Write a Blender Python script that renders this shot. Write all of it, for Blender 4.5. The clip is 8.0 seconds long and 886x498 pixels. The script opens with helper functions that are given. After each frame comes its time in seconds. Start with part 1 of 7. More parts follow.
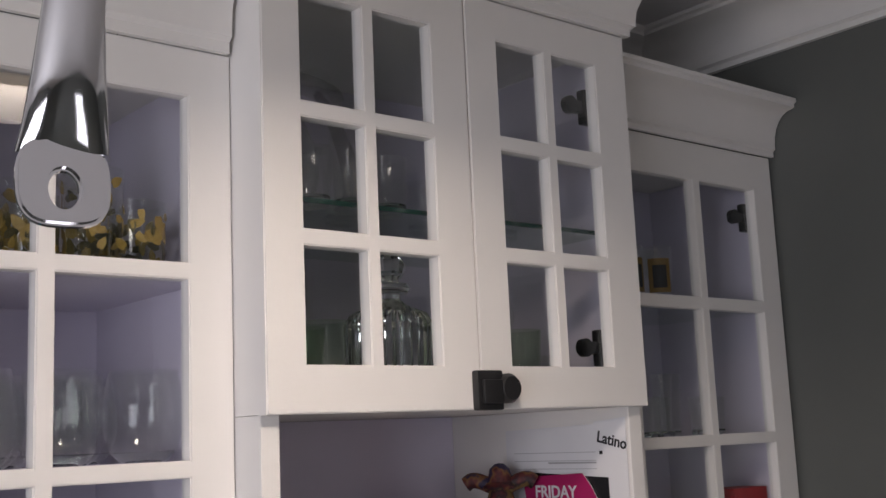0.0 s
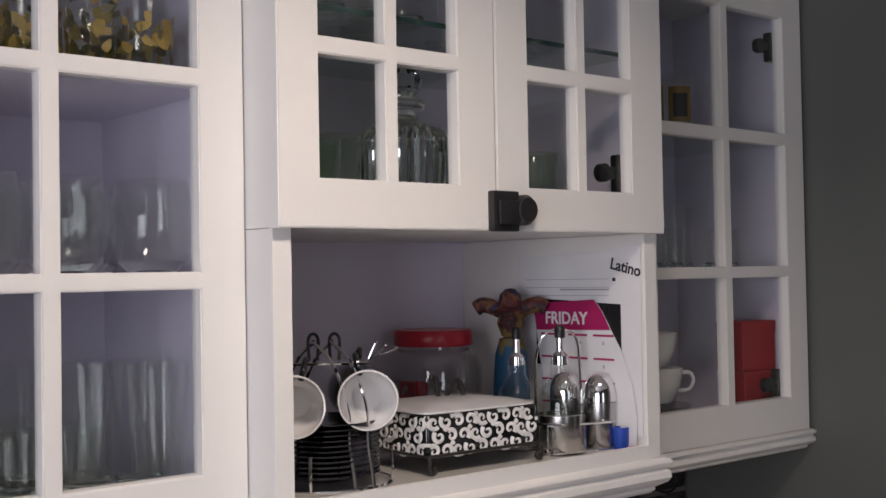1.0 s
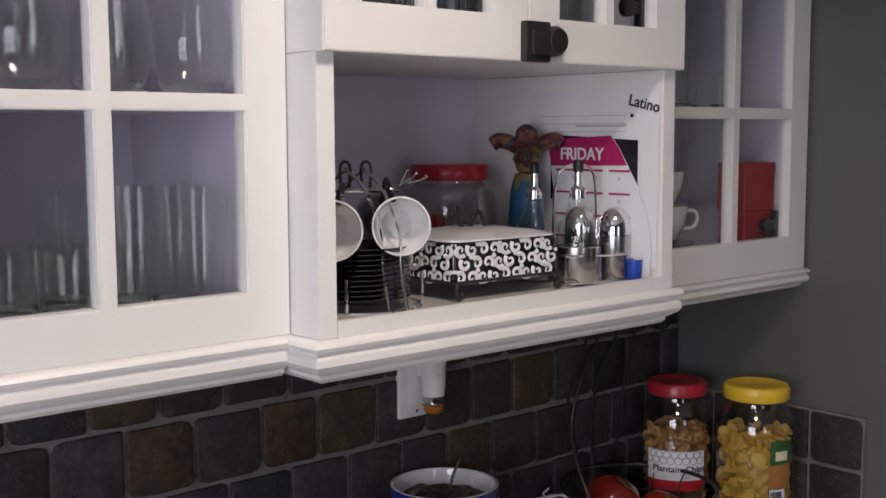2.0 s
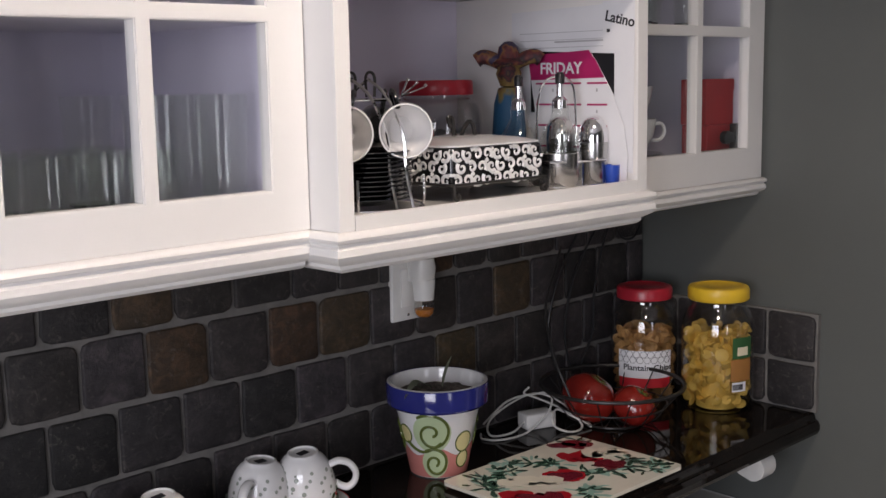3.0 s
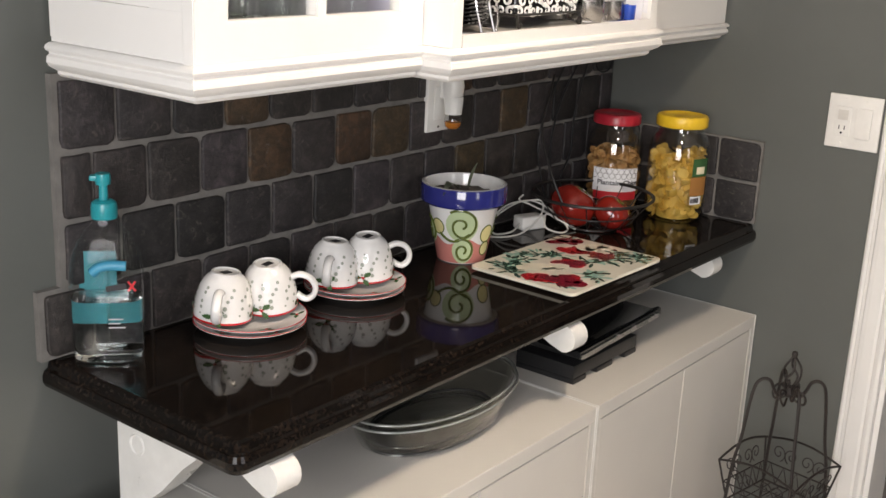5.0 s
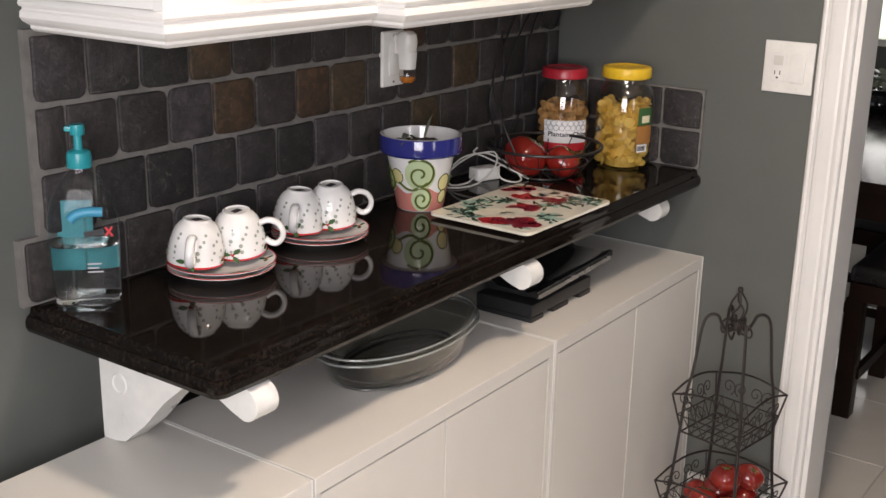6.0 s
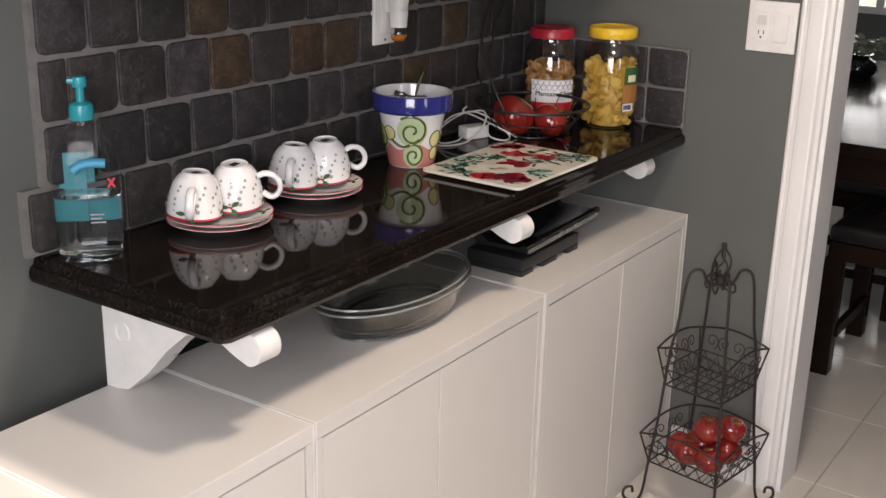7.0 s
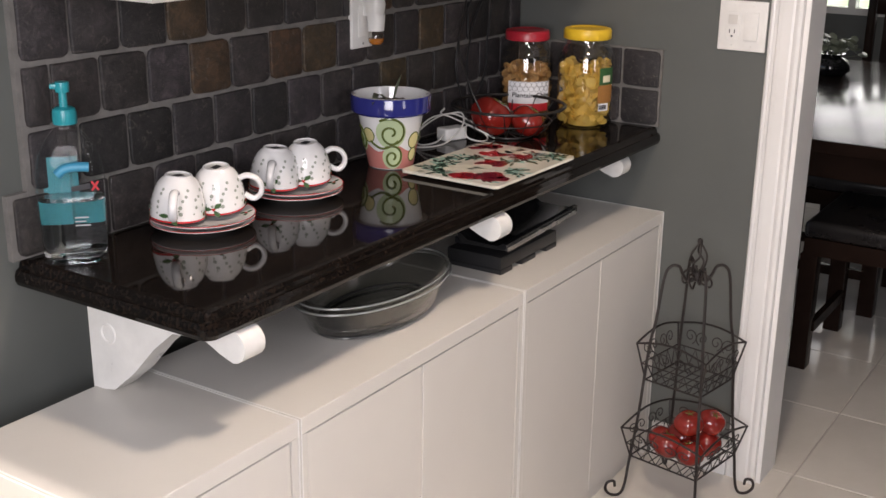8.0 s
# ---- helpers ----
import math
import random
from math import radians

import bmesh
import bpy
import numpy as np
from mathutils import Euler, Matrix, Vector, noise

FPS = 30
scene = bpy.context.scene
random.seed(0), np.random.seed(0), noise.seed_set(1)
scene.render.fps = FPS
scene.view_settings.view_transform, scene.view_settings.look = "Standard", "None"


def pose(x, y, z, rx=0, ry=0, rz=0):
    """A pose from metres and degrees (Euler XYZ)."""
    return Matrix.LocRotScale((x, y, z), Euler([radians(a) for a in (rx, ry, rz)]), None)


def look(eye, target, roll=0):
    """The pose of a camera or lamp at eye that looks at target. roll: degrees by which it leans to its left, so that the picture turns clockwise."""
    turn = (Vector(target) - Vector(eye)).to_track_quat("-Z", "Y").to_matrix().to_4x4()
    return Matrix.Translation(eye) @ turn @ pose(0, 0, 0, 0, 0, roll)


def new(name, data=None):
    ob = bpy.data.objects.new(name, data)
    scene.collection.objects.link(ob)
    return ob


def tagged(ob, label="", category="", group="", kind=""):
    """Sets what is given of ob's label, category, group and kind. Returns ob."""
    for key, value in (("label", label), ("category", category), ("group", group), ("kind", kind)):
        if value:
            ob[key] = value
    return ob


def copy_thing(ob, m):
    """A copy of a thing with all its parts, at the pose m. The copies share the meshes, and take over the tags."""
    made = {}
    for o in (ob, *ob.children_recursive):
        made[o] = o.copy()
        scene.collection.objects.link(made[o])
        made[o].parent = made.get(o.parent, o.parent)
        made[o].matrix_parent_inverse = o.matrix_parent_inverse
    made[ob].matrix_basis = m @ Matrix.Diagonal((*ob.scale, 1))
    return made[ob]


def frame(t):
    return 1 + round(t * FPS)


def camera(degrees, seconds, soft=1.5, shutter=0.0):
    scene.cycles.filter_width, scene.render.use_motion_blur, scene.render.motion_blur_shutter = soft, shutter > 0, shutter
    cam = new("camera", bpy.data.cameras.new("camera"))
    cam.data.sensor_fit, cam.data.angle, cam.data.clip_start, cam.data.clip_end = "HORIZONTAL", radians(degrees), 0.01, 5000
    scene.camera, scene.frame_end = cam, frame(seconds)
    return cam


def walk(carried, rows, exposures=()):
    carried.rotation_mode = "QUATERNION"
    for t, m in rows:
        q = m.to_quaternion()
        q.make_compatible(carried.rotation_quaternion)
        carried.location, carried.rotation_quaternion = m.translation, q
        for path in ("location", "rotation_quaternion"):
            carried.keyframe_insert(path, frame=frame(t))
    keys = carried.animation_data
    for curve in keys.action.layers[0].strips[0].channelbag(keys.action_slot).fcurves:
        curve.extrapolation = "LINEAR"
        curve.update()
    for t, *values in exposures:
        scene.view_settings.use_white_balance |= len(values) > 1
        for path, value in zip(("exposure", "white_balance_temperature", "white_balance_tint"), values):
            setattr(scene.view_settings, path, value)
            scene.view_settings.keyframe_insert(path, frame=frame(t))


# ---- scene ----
cam = camera(42.4, 8.0)
PATH = [
    (0, (0.553, -1.502, 1.68), (1.822, 0.01, 2.004), -2.5),
    (0.5, (0.567, -1.479, 1.67), (1.841, 0.053, 1.853), -1.9),
    (1, (0.568, -1.458, 1.657), (1.843, 0.083, 1.704), -1.0),
    (1.5, (0.539, -1.436, 1.649), (1.82, 0.097, 1.547), -0.6),
    (2, (0.484, -1.419, 1.624), (1.805, 0.069, 1.421), -0.2),
    (2.2, (0.455, -1.424, 1.608), (1.793, 0.044, 1.377), -0.8),
    (3.3, (0.277, -1.461, 1.578), (1.679, -0.079, 1.226), -0.3),
    (3.5, (0.229, -1.457, 1.595), (1.636, -0.096, 1.185), 0.4),
    (4, (0.13, -1.456, 1.591), (1.557, -0.134, 1.129), 0.7),
    (4.5, (-0.019, -1.44, 1.596), (1.464, -0.193, 1.101), 1.8),
    (4.7, (-0.074, -1.437, 1.596), (1.423, -0.222, 1.063), 2.4),
    (5.8, (-0.234, -1.499, 1.551), (1.323, -0.391, 0.96), 1.7),
    (6, (-0.24, -1.511, 1.544), (1.32, -0.404, 0.957), 1.2),
    (6.5, (-0.271, -1.513, 1.524), (1.295, -0.43, 0.913), 0.9),
    (7, (-0.3, -1.515, 1.522), (1.272, -0.451, 0.89), 1.4),
    (7.5, (-0.326, -1.53, 1.518), (1.258, -0.479, 0.897), 1.2),
    (8, (-0.331, -1.542, 1.516), (1.261, -0.501, 0.898), 0.7),
]
walk(cam, [(t, look(eye, target, roll)) for t, eye, target, roll in PATH], exposures=[(0, -1.15, 6450, 20), (2, -1.02, 6300, 20), (3.5, -0.52, 6550, 18), (4.5, -0.1, 6950, 14), (6, -0.05, 6850, 18), (8, -0.08, 6750, 20)])

# ---- light ----
world = bpy.data.worlds.new("sky")
world.use_nodes = True
scene.world = world
_bg = world.node_tree.nodes["Background"]
_sky = world.node_tree.nodes.new("ShaderNodeTexSky")
_sky.sky_type = "NISHITA"
_sky.sun_disc = False
_sky.sun_elevation = radians(34)
_sky.sun_rotation = radians(239)
world.node_tree.links.new(_sky.outputs[0], _bg.inputs[0])
_bg.inputs[1].default_value = 0.12


def lamp(name, kind, energy, color, m, size=None, size_y=None, angle=None):
    d = bpy.data.lights.new(name, kind)
    d.energy, d.color = energy, color
    if kind == "AREA":
        d.shape = "RECTANGLE" if size_y else "DISK"
        d.size = size
        if size_y:
            d.size_y = size_y
    if kind == "POINT":
        d.shadow_soft_size = size
    if angle:
        d.angle = radians(angle)
    ob = new(name, d)
    ob.matrix_world = m
    return ob


scene.cycles.transparent_max_bounces = 32
lamp("sun", "SUN", 5.0, (1.0, 0.93, 0.82), look((-4, -3.0, 3.955), (0.5, -0.35, 0.7)), angle=0.5)
lamp("window_daylight", "AREA", 64.0, (0.92, 0.96, 1.0), look((-1.17, -1.75, 1.52), (1.0, -0.6, 1.2)), 1.3, 1.2)
# added bluish fill from the south: lifts cabinet insides, gives glass narrow highlights
lamp("south_fill_light", "AREA", 6.0, (0.90, 0.93, 1.0), look((0.75, -2.98, 1.52), (0.75, 0.0, 1.50)), 0.36, 1.02)
lamp("dining_daylight", "AREA", 9.0, (0.95, 0.98, 1.0), look((5.85, -0.25, 1.5), (3.0, -1.0, 0.8)), 1.0, 1.2)
ceiling_light = lamp("ceiling_lamp_light", "AREA", 14.0, (1.0, 0.88, 0.72), look((1.17, -1.0, 2.245), (1.17, -0.99, 0.0)), 0.22)
ceiling_light.data.spread = radians(150)

# ---- materials ----


def material(name):
    m = bpy.data.materials.new(name)
    m.use_nodes = True
    nt = m.node_tree
    return m, nt, nt.nodes["Principled BSDF"]


def link(nt, a, b):
    nt.links.new(a, b)


def node(nt, kind, **inputs):
    n = nt.nodes.new("ShaderNode" + kind)
    for k, v in inputs.items():
        n.inputs[k.replace("_", " ")].default_value = v
    return n


def coords(nt):
    return nt.nodes.new("ShaderNodeTexCoord").outputs["Object"]


def ramp(nt, fac, stops):
    r = nt.nodes.new("ShaderNodeValToRGB")
    link(nt, fac, r.inputs[0])
    e = r.color_ramp.elements
    while len(e) < len(stops):
        e.new(0.5)
    for el, (p, c) in zip(e, stops):
        el.position, el.color = p, (*c, 1)
    return r.outputs[0]


def bump(nt, height, bsdf, strength=0.2, distance=0.002):
    b = node(nt, "Bump", Strength=strength, Distance=distance)
    link(nt, height, b.inputs["Height"])
    link(nt, b.outputs[0], bsdf.inputs["Normal"])


def surface(name, a, b, scale=6.0, fine=120.0, rough=0.5, metal=0.0, relief=0.12, coat=0.0, rough2=0.12):
    """Two tones at a broad scale, a fine grain in the relief and gloss."""
    m, nt, p = material(name)
    co = coords(nt)
    n1 = node(nt, "TexNoise", Scale=scale, Detail=6.0, Roughness=0.6)
    n2 = node(nt, "TexNoise", Scale=fine, Detail=3.0)
    link(nt, co, n1.inputs[0])
    link(nt, co, n2.inputs[0])
    link(nt, ramp(nt, n1.outputs[0], [(0.3, a), (0.7, b)]), p.inputs["Base Color"])
    mr = node(nt, "MapRange")
    mr.inputs[3].default_value, mr.inputs[4].default_value = max(0.02, rough - rough2), min(1.0, rough + rough2)
    link(nt, n1.outputs[0], mr.inputs[0])
    link(nt, mr.outputs[0], p.inputs["Roughness"])
    p.inputs["Metallic"].default_value = metal
    p.inputs["Coat Weight"].default_value = coat
    if relief:
        bump(nt, n2.outputs[0], p, relief, 0.001)
    return m


def plain(name, c, rough=0.4, metal=0.0, coat=0.0):
    k = 0.9
    return surface(name, tuple(v * k for v in c), tuple(min(1, v * 1.06) for v in c), 14.0, 220.0, rough, metal, 0.05, coat, 0.08)


def clear_glass(name, tint, ior=1.45, rough=0.0):
    """Thin glass: see-through, with real reflections by Fresnel."""
    m = bpy.data.materials.new(name)
    m.use_nodes = True
    nt = m.node_tree
    nt.nodes.clear()
    out = nt.nodes.new("ShaderNodeOutputMaterial")
    mix = nt.nodes.new("ShaderNodeMixShader")
    tr = node(nt, "BsdfTransparent", Color=(*tint, 1))
    gl = node(nt, "BsdfGlossy", Color=(1, 1, 1, 1), Roughness=rough)
    lw = node(nt, "LayerWeight", Blend=0.5)
    pw = nt.nodes.new("ShaderNodeMath")
    pw.operation = "POWER"
    pw.inputs[1].default_value = 5.0
    sc = nt.nodes.new("ShaderNodeMath")
    sc.operation = "MULTIPLY_ADD"
    f0 = ((ior - 1) / (ior + 1)) ** 2
    sc.inputs[1].default_value, sc.inputs[2].default_value = 1 - f0, f0
    link(nt, lw.outputs["Facing"], pw.inputs[0])
    link(nt, pw.outputs[0], sc.inputs[0])
    link(nt, sc.outputs[0], mix.inputs[0])
    link(nt, tr.outputs[0], mix.inputs[1])
    link(nt, gl.outputs[0], mix.inputs[2])
    link(nt, mix.outputs[0], out.inputs[0])
    return m


def solid_glass(name, tint, ior=1.45, rough=0.0):
    m, nt, p = material(name)
    p.inputs["Base Color"].default_value = (*tint, 1)
    p.inputs["Transmission Weight"].default_value = 1.0
    p.inputs["Roughness"].default_value = rough
    p.inputs["IOR"].default_value = ior
    return m


PAINT = surface("white_cabinet_paint", (0.76, 0.745, 0.72), (0.82, 0.80, 0.775), 3.0, 160.0, 0.34, relief=0.06)
# white inside paint; the lavender cast is bluish daylight put into the colour
PAINT_IN_DAYLIT = surface("daylight_tinted_inside_paint", (0.71, 0.672, 0.80), (0.77, 0.732, 0.86), 3.0, 120.0, 0.55, relief=0.05)
LAMINATE = surface("ivory_laminate", (0.60, 0.575, 0.535), (0.65, 0.625, 0.58), 2.0, 240.0, 0.42, relief=0.04)
WALLPAINT = surface("grey_green_wall_paint", (0.100, 0.106, 0.098), (0.120, 0.127, 0.118), 2.2, 180.0, 0.5, relief=0.1)
CEILING_M = surface("ceiling_paint", (0.70, 0.69, 0.69), (0.76, 0.75, 0.75), 2.0, 150.0, 0.7)
TRIM_M = surface("trim_paint", (0.74, 0.73, 0.71), (0.80, 0.79, 0.77), 4.0, 150.0, 0.35)
BLACK_WIRE = plain("black_wire", (0.02, 0.018, 0.017), 0.4)
IRON = surface("wrought_iron", (0.012, 0.009, 0.008), (0.024, 0.017, 0.015), 30.0, 200.0, 0.5)
CHROME = surface("chrome", (0.78, 0.77, 0.78), (0.86, 0.85, 0.86), 5.0, 200.0, 0.09, 1.0, 0.0, rough2=0.05)
STEEL = surface("brushed_steel", (0.5, 0.49, 0.48), (0.6, 0.59, 0.58), 8.0, 300.0, 0.25, 1.0, 0.04)
BLACK_PLASTIC = plain("black_plastic", (0.015, 0.015, 0.016), 0.38)
WHITE_PLASTIC = plain("white_plastic", (0.78, 0.77, 0.74), 0.3)
BLACK_CERAMIC = plain("black_ceramic", (0.012, 0.012, 0.013), 0.12, coat=0.5)
WHITE_CERAMIC = plain("white_ceramic", (0.80, 0.79, 0.78), 0.1, coat=0.6)
RED_PLASTIC = plain("red_plastic", (0.42, 0.02, 0.035), 0.3)
YELLOW_PLASTIC = plain("yellow_plastic", (0.78, 0.50, 0.03), 0.35)
BLUE_GLAZE = plain("blue_glaze", (0.025, 0.03, 0.20), 0.12, coat=0.6)
RED_GLAZE = plain("red_glaze", (0.50, 0.02, 0.025), 0.15, coat=0.4)
GREEN_GLAZE = plain("green_glaze", (0.055, 0.115, 0.045), 0.2)
SAGE = plain("sage_glaze", (0.33, 0.36, 0.31), 0.2)
LIME_GLAZE = plain("lime_glaze", (0.50, 0.60, 0.36), 0.18, coat=0.4)
OLIVE_GLAZE = plain("olive_glaze", (0.10, 0.13, 0.03), 0.2)
PINK_GLAZE = plain("pink_glaze", (0.56, 0.21, 0.18), 0.2)
YELLOW_GLAZE = plain("yellow_glaze", (0.70, 0.62, 0.30), 0.2)
SOIL = surface("potting_soil", (0.03, 0.022, 0.018), (0.16, 0.13, 0.11), 160.0, 400.0, 0.9, relief=0.8)
LEAF = surface("grey_green_leaf", (0.16, 0.19, 0.12), (0.30, 0.32, 0.24), 40.0, 200.0, 0.5)
TEAL = plain("teal_plastic", (0.01, 0.27, 0.31), 0.3)
TEAL_FILM = plain("teal_label_film", (0.03, 0.24, 0.28), 0.4)
SKY_FILM = plain("blue_label_film", (0.04, 0.28, 0.44), 0.4)
INK = plain("black_ink", (0.015, 0.015, 0.018), 0.5)
RED_INK = plain("red_ink", (0.55, 0.02, 0.03), 0.5)
GREY_INK = plain("grey_print", (0.42, 0.42, 0.43), 0.6)
PAPER = surface("white_paper", (0.72, 0.72, 0.74), (0.80, 0.80, 0.82), 5.0, 200.0, 0.7, relief=0.05)
MAGENTA = plain("magenta_print", (0.40, 0.015, 0.11), 0.45)
TOMATO = surface("tomato_skin", (0.17, 0.010, 0.009), (0.30, 0.026, 0.014), 12.0, 60.0, 0.18, relief=0.0, coat=0.4)
CHIP = surface("plantain_chips", (0.62, 0.37, 0.05), (0.80, 0.56, 0.14), 30.0, 120.0, 0.6)
NUTS = surface("brown_snacks", (0.34, 0.16, 0.05), (0.60, 0.36, 0.14), 50.0, 120.0, 0.6)
CREAM = plain("cream_label", (0.74, 0.66, 0.46), 0.5)
GREEN_INK = plain("green_print", (0.03, 0.10, 0.03), 0.5)
ORANGE_INK = plain("orange_print", (0.72, 0.25, 0.03), 0.5)
RED_CARD = surface("red_card", (0.40, 0.02, 0.025), (0.50, 0.03, 0.035), 20.0, 200.0, 0.5)
BLUE_PLASTIC = plain("blue_plastic", (0.02, 0.07, 0.42), 0.35)
DARK_WOOD = surface("espresso_wood", (0.014, 0.008, 0.006), (0.022, 0.013, 0.010), 4.0, 160.0, 0.16, relief=0.03, rough2=0.03)
DARK_WOOD.node_tree.nodes["Principled BSDF"].inputs["Specular IOR Level"].default_value = 0.08
LEATHER = surface("black_leather", (0.014, 0.012, 0.012), (0.020, 0.018, 0.017), 6.0, 220.0, 0.28, relief=0.12, rough2=0.04)
PANE = clear_glass("cabinet_pane", (0.93, 0.94, 0.94), 1.45)
GLASSWARE = clear_glass("drinking_glass", (0.980, 0.986, 0.978), 1.40)
GLASS_BASE = solid_glass("thick_glass_base", (0.93, 0.97, 0.93), 1.45)
RIBBED_GLASS = clear_glass("green_ribbed_glass", (0.90, 0.945, 0.885), 1.45)
GREEN_GLASS = clear_glass("greenish_glass", (0.976, 0.984, 0.972), 1.40)
JAR_PLASTIC = clear_glass("clear_jar_plastic", (0.94, 0.94, 0.93), 1.6)
CRYSTAL = solid_glass("cut_crystal", (0.90, 0.96, 0.92), 1.5)
SHELF_GLASS = clear_glass("shelf_glass", (0.80, 0.87, 0.84), 1.5)
SHELF_EDGE = plain("shelf_glass_edge", (0.02, 0.06, 0.05), 0.15)
BOTTLE_PLASTIC = clear_glass("thin_bottle_plastic", (0.95, 0.965, 0.965), 1.24)
GEL = solid_glass("clear_gel", (0.93, 0.97, 0.97), 1.36)
OIL = plain("dark_olive_oil", (0.05, 0.06, 0.01), 0.15)
SMOKED = clear_glass("smoked_dish_glass", (0.86, 0.86, 0.85), 1.55)


def granite():
    m, nt, p = material("black_granite")
    co = coords(nt)
    n1 = node(nt, "TexNoise", Scale=170.0, Detail=4.0, Roughness=0.7)
    n2 = node(nt, "TexVoronoi", Scale=90.0)
    n3 = node(nt, "TexNoise", Scale=9.0, Detail=5.0)
    for n in (n1, n2, n3):
        link(nt, co, n.inputs[0])
    fleck = ramp(nt, n1.outputs[0], [(0.46, (0.0062, 0.0052, 0.0048)), (0.70, (0.030, 0.019, 0.013))])
    broad = ramp(nt, n3.outputs[0], [(0.35, (0.5, 0.5, 0.5)), (0.7, (1.0, 1.0, 1.0))])
    mx = nt.nodes.new("ShaderNodeMix")
    mx.data_type, mx.blend_type = "RGBA", "MULTIPLY"
    mx.inputs[0].default_value = 1.0
    link(nt, fleck, mx.inputs[6])
    link(nt, broad, mx.inputs[7])
    link(nt, mx.outputs[2], p.inputs["Base Color"])
    p.inputs["Roughness"].default_value = 0.045
    p.inputs["Specular IOR Level"].default_value = 0.17
    return m


def slate(name, tones):
    """Tumbled slate: each tile its own tone, with clouding, rust and chips."""
    m, nt, p = material(name)
    info = nt.nodes.new("ShaderNodeObjectInfo")
    co = nt.nodes.new("ShaderNodeTexCoord").outputs["Object"]
    shift = nt.nodes.new("ShaderNodeVectorMath")
    shift.operation = "MULTIPLY_ADD"
    shift.inputs[1].default_value = (1, 1, 1)
    comb = nt.nodes.new("ShaderNodeCombineXYZ")
    mul = nt.nodes.new("ShaderNodeMath")
    mul.operation = "MULTIPLY"
    mul.inputs[1].default_value = 37.0
    link(nt, info.outputs["Random"], mul.inputs[0])
    for k in range(3):
        link(nt, mul.outputs[0], comb.inputs[k])
    link(nt, co, shift.inputs[0])
    link(nt, comb.outputs[0], shift.inputs[2])
    n1 = node(nt, "TexNoise", Scale=3.4, Detail=9.0, Roughness=0.72, Distortion=1.0)
    n2 = node(nt, "TexNoise", Scale=22.0, Detail=6.0, Roughness=0.7)
    n3 = node(nt, "TexNoise", Scale=5.5, Detail=9.0, Roughness=0.78, Distortion=1.8)
    for n in (n1, n2, n3):
        link(nt, shift.outputs[0], n.inputs[0])
    base = ramp(nt, info.outputs["Random"], tones)
    cloud = ramp(nt, n1.outputs[0], [(0.32, (0.45, 0.44, 0.46)), (0.50, (1.1, 1.05, 1.05)), (0.66, (2.3, 2.1, 2.05))])
    mx = nt.nodes.new("ShaderNodeMix")
    mx.data_type, mx.blend_type = "RGBA", "MULTIPLY"
    mx.inputs[0].default_value = 1.0
    link(nt, base, mx.inputs[6])
    link(nt, cloud, mx.inputs[7])
    chips = ramp(nt, n3.outputs[0], [(0.56, (0, 0, 0)), (0.63, (1, 1, 1))])
    mx2 = nt.nodes.new("ShaderNodeMix")
    mx2.data_type = "RGBA"
    fac = nt.nodes.new("ShaderNodeMath")
    fac.operation = "MULTIPLY"
    fac.inputs[1].default_value = 0.6
    link(nt, chips, fac.inputs[0])
    link(nt, fac.outputs[0], mx2.inputs[0])
    link(nt, mx.outputs[2], mx2.inputs[6])
    mx2.inputs[7].default_value = (0.12, 0.105, 0.09, 1)
    link(nt, mx2.outputs[2], p.inputs["Base Color"])
    r = node(nt, "MapRange")
    r.inputs[3].default_value, r.inputs[4].default_value = 0.42, 0.72
    link(nt, n1.outputs[0], r.inputs[0])
    link(nt, r.outputs[0], p.inputs["Roughness"])
    add = nt.nodes.new("ShaderNodeMath")
    add.operation = "ADD"
    link(nt, n2.outputs[0], add.inputs[0])
    link(nt, n3.outputs[0], add.inputs[1])
    bump(nt, add.outputs[0], p, 0.55, 0.003)
    return m


GRANITE = granite()
SLATE = slate("dark_slate", [(0.0, (0.011, 0.0107, 0.0107)), (0.22, (0.031, 0.028, 0.030)), (0.45, (0.015, 0.0146, 0.015)), (0.62, (0.027, 0.024, 0.0225)), (0.80, (0.036, 0.032, 0.035)), (1.0, (0.020, 0.019, 0.019))])
RUST_SLATE = slate("rust_slate", [(0.0, (0.046, 0.026, 0.015)), (0.5, (0.042, 0.031, 0.015)), (1.0, (0.050, 0.034, 0.020))])
GROUT = surface("grey_grout", (0.12, 0.115, 0.106), (0.20, 0.188, 0.175), 24.0, 260.0, 0.85, relief=0.4)
FLOOR_TILE = surface("cream_floor_tile", (0.60, 0.56, 0.50), (0.70, 0.66, 0.60), 3.0, 60.0, 0.16, relief=0.02)
FLOOR_GROUT = surface("floor_grout", (0.42, 0.39, 0.35), (0.50, 0.46, 0.42), 30.0, 200.0, 0.8)

# ---- building helpers ----


def box(bm, x0, x1, y0, y1, z0, z1):
    v = [bm.verts.new(p) for p in ((x0, y0, z0), (x1, y0, z0), (x1, y1, z0), (x0, y1, z0), (x0, y0, z1), (x1, y0, z1), (x1, y1, z1), (x0, y1, z1))]
    for f in ((3, 2, 1, 0), (4, 5, 6, 7), (0, 1, 5, 4), (1, 2, 6, 5), (2, 3, 7, 6), (3, 0, 4, 7)):
        bm.faces.new([v[i] for i in f])
    return v


def boxes(*dims, bevel=0.0, segments=2):
    bm = bmesh.new()
    for d in dims:
        box(bm, *d)
    if bevel:
        bmesh.ops.bevel(bm, geom=bm.edges[:], offset=bevel, segments=segments, affect="EDGES", profile=0.6)
    return bm


